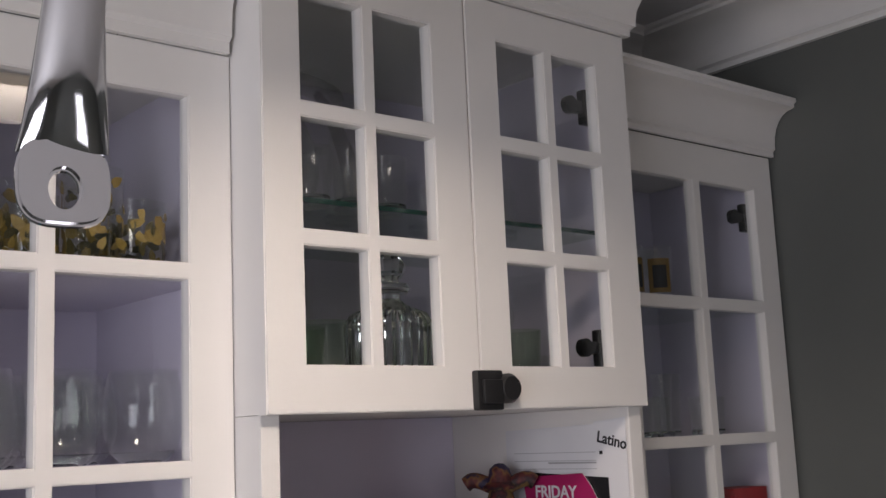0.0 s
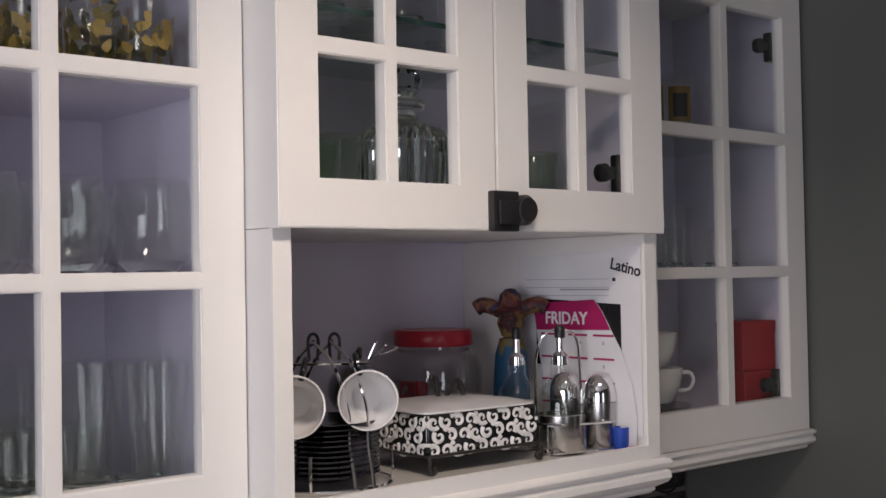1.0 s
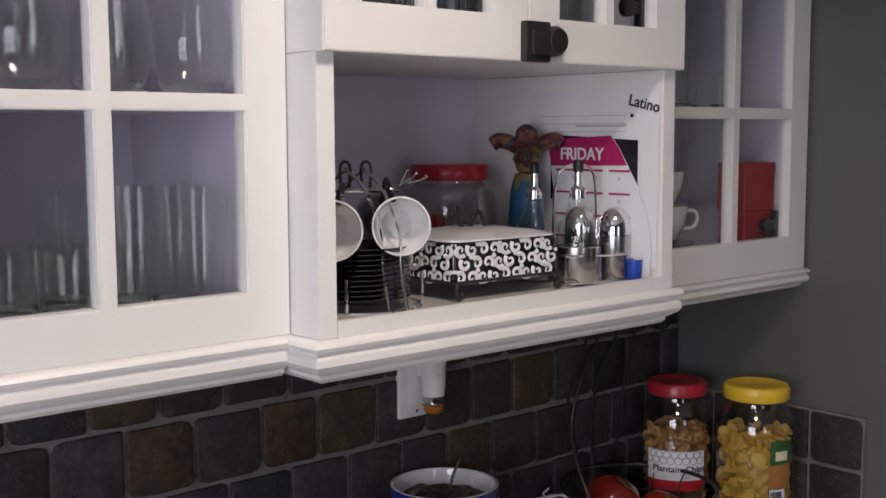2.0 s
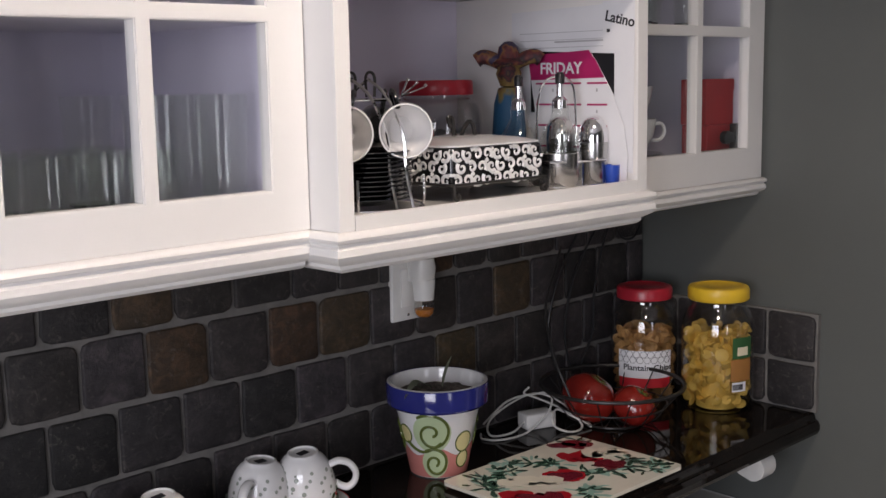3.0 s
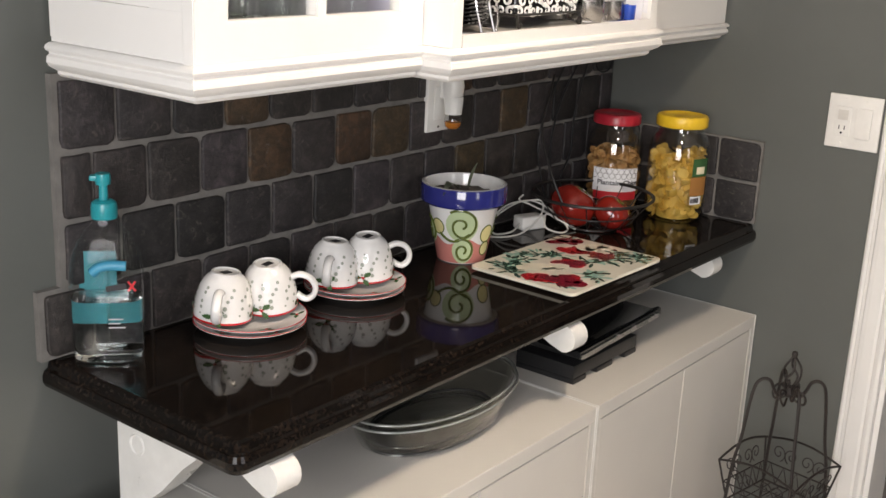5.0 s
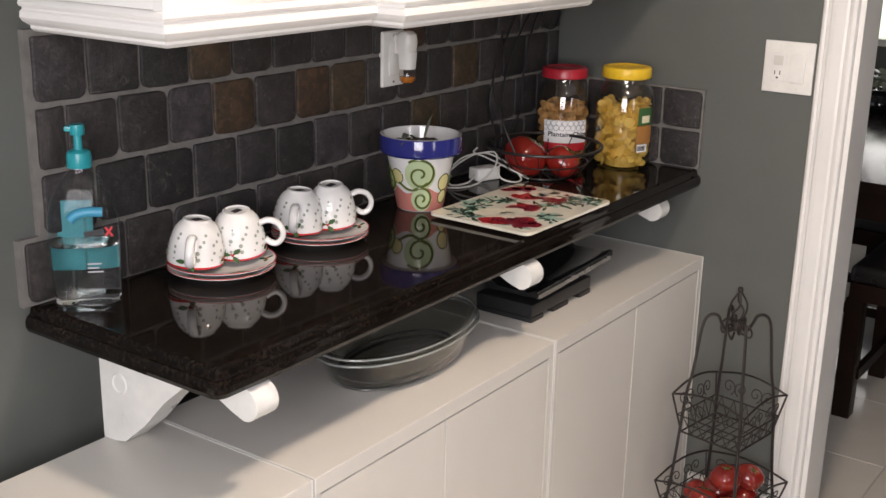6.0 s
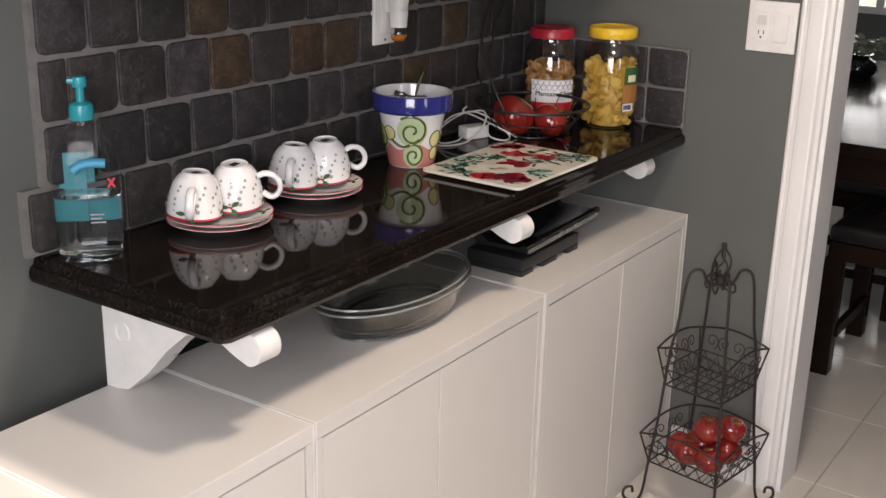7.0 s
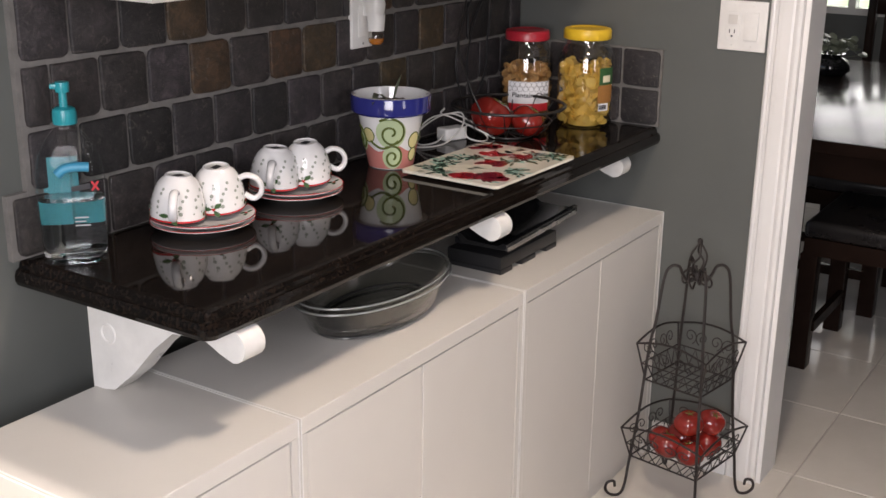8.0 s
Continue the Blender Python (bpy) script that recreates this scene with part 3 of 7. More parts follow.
# black child lock across the two doors
lock = thing("door_lock", "black plastic child lock bridging two white cabinet doors", "lock", pose(1.523, -0.4205, 1.735))
part("plate", boxes((-0.025, 0.018, -0.012, 0.0, -0.025, 0.025), bevel=0.003), BLACK_PLASTIC, lock)
part("strap", boxes((-0.019, 0.012, -0.018, -0.0122, -0.017, 0.013), bevel=0.002), BLACK_PLASTIC, lock)
part("knob", lathe([(0, 0), (0.019, 0), (0.019, 0.012), (0.015, 0.018), (0, 0.018)], 24, None, pose(0.028, 0.0, 0.002, 90)), BLACK_PLASTIC, lock)

# east cabinet
cab_e = upper_cabinet("white painted glass-door wall cabinet against the grey wall", 1.850, 2.379, -0.295, 1.374, 2.170, [])
door_e = glazed_door(cab_e, 1.905, 2.374, 1.373, 2.169, -0.295, [(1.966, 2.138), (2.158, 2.316)], [(1.434, 1.645), (1.664, 1.876), (1.897, 2.102)])
part("stile", boxes((1.850, 1.903, -0.294, -0.2745, 1.373, 2.169)), PAINT, cab_e, "", False)
hinge(door_e, 2.318, -0.274, 2.055)
hinge(door_e, 2.318, -0.274, 1.455)
for z in (1.660, 1.888):
    sh = part("shelf", boxes((1.869, 2.360, -0.255, -0.016, z - 0.006, z)), SHELF_GLASS, cab_e, "clear glass shelf with a dark green edge", False)
    part("edge", boxes((1.869, 2.360, -0.2572, -0.2552, z - 0.006, z)), SHELF_EDGE, sh, "", False)
part("light_rail", prism(rail_profile(-0.292, 1.335, 1.3725), "x", 1.84, 2.381), PAINT, cab_e)
part("crown", prism(crown_profile(2.1705, 0.10, 0.065, -0.295), "x", 1.835, 2.381), PAINT, cab_e)

# ---- countertop on brackets ----


def countertop():
    """Granite slab with a stepped, rounded edge on its front and west sides."""
    x0, x1, y0, y1 = 0.757, 2.3825, -0.430, 0.004
    layers = [(0.030, 0.870), (0.012, 0.870), (0.004, 0.873), (0.0, 0.881), (0.0, 0.891), (0.004, 0.899), (0.010, 0.902), (0.011, 0.908), (0.014, 0.913), (0.019, 0.916), (0.030, 0.916)]
    top = thing("countertop", "polished black granite counter shelf with a stepped edge", "countertop", pose(0, 0, 0))
    for nm, run in (("edge_moulding", layers[:6] + [(0.030, 0.8992)]), ("slab", [(0.030, 0.8996), (0.006, 0.8996)] + layers[6:])):
        part(nm, slab_layer(run, x0, x1, y0, y1), GRANITE, top, "", False)
    return top


def slab_layer(layers, x0, x1, y0, y1):
    bm = bmesh.new()
    rings = []
    for inset, z in layers:
        a, b = x0 + inset, y0 + inset
        r = max(0.004, 0.022 - inset)
        pts = [(x1, b)]
        pts += [(a + r - r * math.sin(t), b + r - r * math.cos(t)) for t in [k / 6 * math.pi / 2 for k in range(7)]]
        pts += [(a, y1), (x1, y1)]
        rings.append([bm.verts.new((x, y, z)) for x, y in pts])
    for p, q in zip(rings, rings[1:]):
        for k in range(len(p)):
            j = (k + 1) % len(p)
            bm.faces.new((p[k], p[j], q[j], q[k]))
    bm.faces.new(rings[0])
    bm.faces.new(rings[-1])
    bmesh.ops.recalc_face_normals(bm, faces=bm.faces[:])
    return bm


countertop()


def bracket(x):
    """White corbel under the slab: tall rear, curved belly, rounded nose."""
    pts = [(-0.088, 0.8695), (-0.088, 0.690), (-0.140, 0.700), (-0.190, 0.742), (-0.240, 0.796), (-0.285, 0.834), (-0.350, 0.842), (-0.388, 0.824)]
    pts += [(-0.412 - 0.0265 * math.sin(t), 0.8425 - 0.0265 * math.cos(t)) for t in [k / 8 * math.pi for k in range(9)]]
    bm = bmesh.new()
    a = [bm.verts.new((0.0, y, z)) for y, z in pts]
    b = [bm.verts.new((0.045, y, z)) for y, z in pts]
    bm.faces.new(a)
    bm.faces.new(b[::-1])
    for i in range(len(pts)):
        j = (i + 1) % len(pts)
        bm.faces.new((a[i], b[i], b[j], a[j]))
    bmesh.ops.recalc_face_normals(bm, faces=bm.faces[:])
    ob = thing("shelf_bracket", "white rounded bracket holding up the granite slab", "bracket", pose(x, 0, 0), "brackets under the counter")
    part("corbel", bm, WHITE_PLASTIC, ob, "", True)
    lathe_bm = lathe([(0.014, 0), (0.016, 0.0015), (0.018, 0), (0.018, -0.002), (0.014, -0.002), (0.014, 0)], 24, None, pose(-0.0005, -0.135, 0.80, 0, -90))
    part("rosette", lathe_bm, WHITE_PLASTIC, ob)
    return ob


br = bracket(0.822)
copy_thing(br, pose(1.570, 0, 0))
copy_thing(br, pose(2.195, 0.022, 0))

# ---- low cabinets ----


def low_cabinet(x0, x1, doors, label, end=False):
    cab = thing("low_cabinet", label, "cabinet", pose(0, 0, 0), "low cabinets under the counter")
    yf, yb = -0.456, -0.092
    part("top", boxes((x0 + 0.0006, x1 - 0.0006, yf, yb, LW - 0.030, LW), bevel=0.0012, segments=1), LAMINATE, cab, "", False)
    part("carcass", boxes((x0 + 0.001, x0 + 0.018, yf + 0.001, yb, 0.0, LW - 0.0305), (x1 - 0.018, x1 - 0.001, yf + 0.001, yb, 0.0, LW - 0.0305), (x0 + 0.018, x1 - 0.018, yb - 0.006, yb, 0.0, LW - 0.0305), (x0 + 0.018, x1 - 0.018, yf + 0.02, yb - 0.006, 0.04, 0.058), (x0 + 0.018, x1 - 0.018, yf + 0.012, yf + 0.02, 0.0, 0.04)), LAMINATE, cab, "", False)
    for xa in (x0 + 0.0008, x1 - 0.0038):
        part("edge_strip", boxes((xa, xa + 0.0030, yf - 0.0012, yf, 0.0, LW), (xa, xa + 0.0030, yf, yb, LW, LW + 0.0008)), WHITE_PLASTIC, cab, "white edging strip", False)
    edges = [x0 + 0.019] + doors + [x1 - 0.019]
    for a, b in zip(edges, edges[1:]):
        part("door", boxes((a + 0.0015, b - 0.0015, yf + 0.002, yf + 0.0185, 0.045, LW - 0.0335), bevel=0.001, segments=1), LAMINATE, cab, "", False)
    return cab


low_cabinet(0.170, 0.543, [], "low ivory laminate cabinet in the sunlight")
low_cabinet(0.545, 0.918, [], "low ivory laminate cabinet beside the counter end")
low_cabinet(0.920, 1.644, [1.270], "low ivory laminate two-door cabinet under the counter")
low_cabinet(1.646, 2.380, [2.018], "low ivory laminate two-door cabinet against the wall")

# ---- backsplash of tumbled slate ----


def tile_mesh(name, seed, mat):
    """A unit tile: uneven rounded outline, worn arris, slightly cupped face. It spans 0..1 in x and z, its back at y = 0."""
    rnd = random.Random(seed)
    bm = bmesh.new()
    outline = []
    corners = ((0, 0), (1, 0), (1, 1), (0, 1))
    for k, (cx, cz) in enumerate(corners):
        r = rnd.choice((0.04, 0.06, 0.08, 0.14))
        sx, sz = (1 if cx == 0 else -1), (1 if cz == 0 else -1)
        seq = ((0, r), (0.29 * r, 0.29 * r), (r, 0)) if k in (0, 2) else ((r, 0), (0.29 * r, 0.29 * r), (0, r))
        for dx, dz in seq:
            outline.append([cx + sx * (dx + rnd.uniform(0.0, 0.018)), cz + sz * (dz + rnd.uniform(0.0, 0.018))])
        nx, nz = corners[(k + 1) % 4]
        outline.append([cx + (nx - cx) * 0.5 + (0 if nx != cx else sx * rnd.uniform(0.0, 0.02)), cz + (nz - cz) * 0.5 + (0 if nz != cz else sz * rnd.uniform(0.0, 0.02))])
    rings = []
    for inset, y in ((0.0, 0.0), (0.0, -0.0062), (0.010, -0.0080), (0.03, -0.0086)):
        rings.append([bm.verts.new((x + (0.5 - x) * 2 * inset, y - rnd.uniform(0, 0.0004), z + (0.5 - z) * 2 * inset)) for x, z in outline])
    for p, q in zip(rings, rings[1:]):
        for k in range(len(p)):
            j = (k + 1) % len(p)
            bm.faces.new((p[k], p[j], q[j], q[k]))
    bm.faces.new(rings[-1])
    bmesh.ops.recalc_face_normals(bm, faces=bm.faces[:])
    return mesh_of(name, bm, mat)


def backsplash():
    splash = tagged(new("backsplash"), "tumbled dark slate tiles with grey grout", "", "", "structure")
    rows_ = [
        (0.917, 1.021, [0.758, 0.850, 0.953, 1.059, 1.162, 1.264, 1.377, 1.487, 1.583, 1.690, 1.795, 1.900, 2.005, 2.11, 2.215, 2.32, 2.377]),
        (1.023, 1.124, [0.797, 0.899, 1.004, 1.110, 1.216, 1.320, 1.427, 1.534, 1.639, 1.742, 1.848, 1.958, 2.062, 2.167, 2.272, 2.377]),
        (1.126, 1.228, [0.797, 0.851, 0.951, 1.058, 1.161, 1.266, 1.377, 1.477, 1.589, 1.694, 1.799, 1.897, 2.004, 2.108, 2.212, 2.320, 2.377]),
        (1.230, 1.338, [0.797, 0.897, 1.002, 1.109, 1.210, 1.314, 1.425, 1.520, 1.612, 1.703, 1.791, 1.881, 1.978, 2.080, 2.180, 2.280, 2.377]),
    ]
    rust = {(3, 3), (2, 4), (2, 6), (2, 7), (1, 9), (2, 11), (3, 9)}
    dark = [tile_mesh("tile", 11 + k, SLATE) for k in range(7)]
    brown = [tile_mesh("tile", 51 + k, RUST_SLATE) for k in range(3)]
    part("grout_bed", boxes((0.790, 2.380, -0.0062, 0.0055, 0.9165, 1.345), (0.750, 0.7898, -0.0062, 0.0055, 0.9165, 1.026)), GROUT, splash, "", False)
    part("grout_bed", boxes((XE - 0.0115, XE - 0.001, -0.425, -0.0064, 0.9165, 1.112)), GROUT, splash, "", False)
    rnd = random.Random(4)
    g = 0.0023
    for r, (z0, z1, xs) in enumerate(rows_):
        for i, (a, b) in enumerate(zip(xs, xs[1:])):
            me = rnd.choice(brown if (r, i) in rust else dark)
            ob = new("tile", me)
            flip = rnd.random() < 0.5
            w, h = b - a - 2 * g, z1 - z0 - 2 * g
            ob.matrix_world = Matrix.Translation((b - g if flip else a + g, -0.003, z0 + g + rnd.uniform(-0.0015, 0.0015))) @ Matrix.Diagonal((-w if flip else w, 1, h, 1))
            ob.parent = splash
    ys = [-0.424, -0.318, -0.212, -0.106, -0.014]
    for z0, z1 in ((0.917, 1.012), (1.014, 1.111)):
        for a, b in zip(ys, ys[1:]):
            ob = new("tile", rnd.choice(dark))
            ob.matrix_world = Matrix.Translation((XE - 0.009, b - g, z0 + g)) @ pose(0, 0, 0, 0, 0, -90) @ Matrix.Diagonal((b - a - 2 * g, 1, z1 - z0 - 2 * g, 1))
            ob.parent = splash


def floor_tiles():
    fl = tagged(new("floor"), "glossy cream square floor tiles", "", "", "structure")
    me = mesh_of("tile", boxes((0.002, 0.448, 0.002, 0.448, -0.004, 0.0), bevel=0.0012, segments=1), FLOOR_TILE, False)
    for i in range(-5, 10):
        for j in range(-5, 4):
            ob = new("tile", me)
            ob.location = (2.03 + 0.45 * (i - 1), -0.84 + 0.45 * j, 0.0)
            if -2.0 < ob.location.x < 5.6 and -3.05 < ob.location.y < 1.1:
                ob.parent = fl
            else:
                bpy.data.objects.remove(ob)

# ---- things on the counter ----


def cup_mesh():
    """An upturned cup: mouth down on z = 0, foot ring on top."""
    prof = [(0.0430, 0.0), (0.0445, 0.0008), (0.0452, 0.003), (0.0452, 0.012), (0.0440, 0.026), (0.0415, 0.039), (0.0375, 0.051), (0.0325, 0.060), (0.0270, 0.066), (0.0235, 0.0685), (0.0222, 0.0715), (0.0200, 0.0722), (0.0188, 0.0700), (0.0, 0.0690), (0.0, 0.064), (0.022, 0.062), (0.034, 0.050), (0.0395, 0.030), (0.0425, 0.004), (0.0430, 0.0)]
    return lathe(prof, 40)


def on_cup(angle, z):
    """A point on the cup's outside, with the outward turn there."""
    prof = [(0.0452, 0.003), (0.0452, 0.012), (0.0440, 0.026), (0.0415, 0.039), (0.0375, 0.051), (0.0325, 0.060)]
    for (r0, z0), (r1, z1) in zip(prof, prof[1:]):
        if z0 <= z <= z1:
            k = (z - z0) / (z1 - z0)
            r = r0 + (r1 - r0) * k
            tilt = math.atan2(r0 - r1, z1 - z0)
            return Matrix.Rotation(angle, 4, "Z") @ Matrix.Translation((r + 0.0002, 0, z)) @ Matrix.Rotation(math.pi / 2 - tilt, 4, "Y")
    return Matrix()


def holly(bm_leaf, bm_berry, place):
    for turn in (0.5, 2.4, 4.6):
        pts = []
        for k in range(10):
            t = k / 9
            w = (0.0035 if k % 2 else 0.0022) * math.sin(math.pi * min(max(t, 0.05), 0.95)) + 0.0004
            pts.append((0.002 + 0.011 * t, w))
        pts += [(x, -y) for x, y in pts[::-1]]
        b = flat_shape(pts, 0.0004)
        join_into(bm_leaf, b, place @ Matrix.Rotation(turn, 4, "Z"))
    for a in (0.0, 2.1, 4.2):
        lathe([(0, 0), (0.0014, 0), (0.001, 0.0008), (0, 0.001)], 8, bm_berry, place @ Matrix.Translation((0.0013 * math.cos(a), 0.0013 * math.sin(a), 0)))


def holiday_cup(m, handle_turn):
    cup = thing("teacup", "white teacup with grey dots and holly, upside down on saucers", "cup", m, "holiday teacups")
    body = part("body", cup_mesh(), WHITE_CERAMIC, cup)
    part("rim_band", lathe([(0.0440, 0.0002), (0.0450, 0.0008), (0.0455, 0.0028), (0.0454, 0.0040), (0.0450, 0.0040), (0.0440, 0.0002)], 40), RED_GLAZE, cup, "red painted rim line")
    loop = [(0.0370, 0, 0.049), (0.050, 0, 0.0535), (0.065, 0, 0.0485), (0.0735, 0, 0.035), (0.0715, 0, 0.021), (0.062, 0, 0.0130), (0.0525, 0, 0.0150), (0.0440, 0, 0.021)]
    hb = tube(smooth_path(loop, 5), 0.0050, 10)
    part("handle", hb, WHITE_CERAMIC, cup).matrix_basis = Matrix.Rotation(handle_turn, 4, "Z") @ Matrix.Diagonal((1, 1.45, 1, 1))
    rnd = random.Random(7)
    dots = bmesh.new()
    for row, z in enumerate((0.017, 0.026, 0.035, 0.044, 0.053)):
        n = 14 - row
        for k in range(n):
            a = 2 * math.pi * (k + 0.5 * (row % 2)) / n + rnd.uniform(-0.1, 0.1)
            r = rnd.choice((0.0018, 0.0027, 0.0034))
            lathe([(0, 0.0), (r, 0.0), (r * 0.9, 0.0004), (0, 0.0004)], 9, dots, on_cup(a, z + rnd.uniform(-0.0025, 0.0025)))
    tagged(part("painted_dots", dots, SAGE, cup, "sage grey painted dots", False), kind="stuff")
    leaves, berries = bmesh.new(), bmesh.new()
    for a in (0.4, 2.3, 3.7, 5.3):
        holly(leaves, berries, on_cup(a, 0.0115) @ Matrix.Diagonal((1.15, 1.5, 1, 1)))
    tagged(part("holly_leaves", leaves, GREEN_GLAZE, cup, "green painted holly leaves", False), kind="stuff")
    tagged(part("holly_berries", berries, RED_GLAZE, cup, "red painted berries", False), kind="stuff")
    part("sticker", flat_shape([(-0.008, -0.006), (0.008, -0.006), (0.008, 0.006), (-0.008, 0.006)], 0.0004, None, 0.0698), INK, cup, "small black sticker on the foot", False)
    return cup


def saucer(m):
    s = thing("saucer", "white saucer with red rim and holly, stacked under cups", "saucer", m, "holiday saucers")
    prof = [(0.0, 0.0), (0.038, 0.0), (0.042, 0.002), (0.062, 0.005), (0.079, 0.0095), (0.0825, 0.011), (0.0825, 0.0125), (0.080, 0.0122), (0.061, 0.0075), (0.040, 0.0045), (0.0, 0.0040)]
    part("dish", lathe(prof, 48), WHITE_CERAMIC, s)
    part("rim_band", lathe([(0.0812, 0.01235), (0.0825, 0.01275), (0.0829, 0.0122), (0.0826, 0.0117), (0.0822, 0.0120), (0.0812, 0.01225), (0.0812, 0.01235)], 48), RED_GLAZE, s, "red glazed rim")
    leaves, berries = bmesh.new(), bmesh.new()
    for a in (0.3, 1.6, 3.0, 4.2, 5.4):
        holly(leaves, berries, Matrix.Rotation(a, 4, "Z") @ Matrix.Translation((0.067, 0, 0.0095)) @ Matrix.Rotation(-0.22, 4, "Y"))
    tagged(part("holly_leaves", leaves, GREEN_GLAZE, s, "green painted holly leaves", False), kind="stuff")
    tagged(part("holly_berries", berries, RED_GLAZE, s, "red painted berries", False), kind="stuff")
    return s


def stretched(x, y, z, turn, sx, sz):
    return pose(x, y, z, 0, 0, turn) @ Matrix.Diagonal((sx, sx, sz, 1))


for sx_, sy_, turns in ((1.075, -0.108, (20, 75)), (1.332, -0.106, (130, 230))):
    saucer(stretched(sx_, sy_, CT, turns[0], 1.13, 1.35))
    saucer(stretched(sx_ + 0.001, sy_, CT + 0.0085, turns[1], 1.13, 1.35))
RIM = CT + 0.0225
for cx_, cy_, ht, lean in ((1.030, -0.092, -141, 3), (1.114, -0.112, -52, -6), (1.290, -0.087, -145, 3), (1.362, -0.110, -38, -5)):
    holiday_cup(pose(cx_, cy_, RIM + 0.0012 * abs(lean), 3, lean, 0) @ Matrix.Diagonal((1.06, 1.06, 1.08, 1)), radians(ht))


def superellipse_ring(bm, a, b, z, n=32, p=3.2):
    out = []
    for k in range(n):
        t = 2 * math.pi * k / n
        c, s = math.cos(t), math.sin(t)
        out.append(bm.verts.new((a * math.copysign(abs(c) ** (2 / p), c), b * math.copysign(abs(s) ** (2 / p), s), z)))
    return out


def loft(layers, n=32, p=3.2, cap=True):
    bm = bmesh.new()
    rings = [superellipse_ring(bm, a, b, z, n, p) for a, b, z in layers]
    for q, r in zip(rings, rings[1:]):
        for k in range(n):
            j = (k + 1) % n
            bm.faces.new((q[k], q[j], r[j], r[k]))
    if cap:
        bm.faces.new(rings[0][::-1])
        bm.faces.new(rings[-1])
    bmesh.ops.recalc_face_normals(bm, faces=bm.faces[:])
    return bm


def text_part(body, size, mat, parent, m, label=""):
    bm = text_mesh(body, size)
    bmesh.ops.transform(bm, matrix=m, verts=bm.verts[:])
    return part("lettering", bm, mat, parent, label, False)


def sanitizer(m):
    b = thing("soap_pump_bottle", "clear pump bottle half full of gel with teal label", "bottle", m)
    shell = [(0.044, 0.028, 0.0), (0.048, 0.031, 0.004), (0.0500, 0.032, 0.03), (0.0515, 0.032, 0.11), (0.0505, 0.031, 0.135), (0.046, 0.029, 0.158), (0.037, 0.025, 0.178), (0.026, 0.019, 0.193), (0.016, 0.0145, 0.202), (0.0135, 0.0135, 0.212)]
    part("bottle_shell", loft(shell, 36, 3.4), BOTTLE_PLASTIC, b, "clear plastic shell")
    gel = [(0.0415, 0.0255, 0.004), (0.0465, 0.0295, 0.008), (0.0480, 0.0305, 0.03), (0.0485, 0.0306, 0.094)]
    part("gel", loft(gel, 36, 3.4), GEL, b, "clear gel filling the lower half")
    part("back_label", boxes((-0.047, 0.010, 0.0325, 0.0330, 0.0862, 0.150), (-0.047, 0.030, 0.0325, 0.0330, 0.048, 0.086)), TEAL_FILM, b, "teal film label on the back", False)
    part("dip_tube", tube([(0.0, 0.0, 0.012), (0.002, 0.0, 0.10), (0.0, 0.0, 0.205)], 0.0022, 10), JAR_PLASTIC, b)
    part("collar", lathe([(0.0, 0.208), (0.0175, 0.208), (0.018, 0.212), (0.018, 0.224), (0.0165, 0.230), (0.012, 0.233), (0.0, 0.234)], 24), TEAL, b, "teal ribbed collar")
    part("stem", lathe([(0, 0.233), (0.0065, 0.233), (0.0055, 0.262), (0.0, 0.262)], 16), TEAL, b)
    head = boxes((-0.018, 0.008, -0.0065, 0.0065, 0.260, 0.268), bevel=0.003)
    lathe([(0, 0.255), (0.010, 0.255), (0.011, 0.262), (0.010, 0.270), (0, 0.271)], 18, head)
    part("pump_head", head, TEAL, b, "teal pump nozzle")
    arch = smooth_path([(-0.016, -0.0330, 0.138), (-0.006, -0.0332, 0.146), (0.010, -0.0332, 0.149), (0.030, -0.0330, 0.148)], 5)
    part("front_band", tube(arch, 0.0072, 10), SKY_FILM, b, "blue printed band")
    word = boxes((0.002, 0.030, -0.0337, -0.0333, 0.113, 0.1215), bevel=0.0001, segments=1)
    bmesh.ops.rotate(word, cent=(0.016, 0, 0.117), matrix=Matrix.Rotation(-0.16, 3, "Y"), verts=word.verts[:])
    part("mark", word, INK, b, "slanted dark printed bar", False)
    bars = bmesh.new()
    for a in (0.95, -0.95):
        join_into(bars, boxes((-0.0085, 0.0085, -0.0336, -0.0331, -0.0014, 0.0014)), Matrix.Translation((0.037, 0, 0.119)) @ Matrix.Rotation(a, 4, "Y"))
    part("mark", bars, RED_INK, b, "red cross-shaped mark", False)
    lines = bmesh.new()
    for k, w in enumerate((0.020, 0.016, 0.022)):
        box(lines, 0.004, 0.004 + w, -0.0336, -0.0332, 0.070 - 0.006 * k, 0.072 - 0.006 * k)
    tagged(part("small_print", lines, GREY_INK, b, "", False), kind="stuff")
    return b


sanitizer(pose(0.832, -0.062, CT, 0, 0, -42) @ Matrix.Diagonal((1.06, 1.06, 1.07, 1)))


def swirl(n, r0, r1, turns, start):
    return [((r0 + (r1 - r0) * k / n) * math.cos(start + turns * 2 * math.pi * k / n), (r0 + (r1 - r0) * k / n) * math.sin(start + turns * 2 * math.pi * k / n)) for k in range(n + 1)]


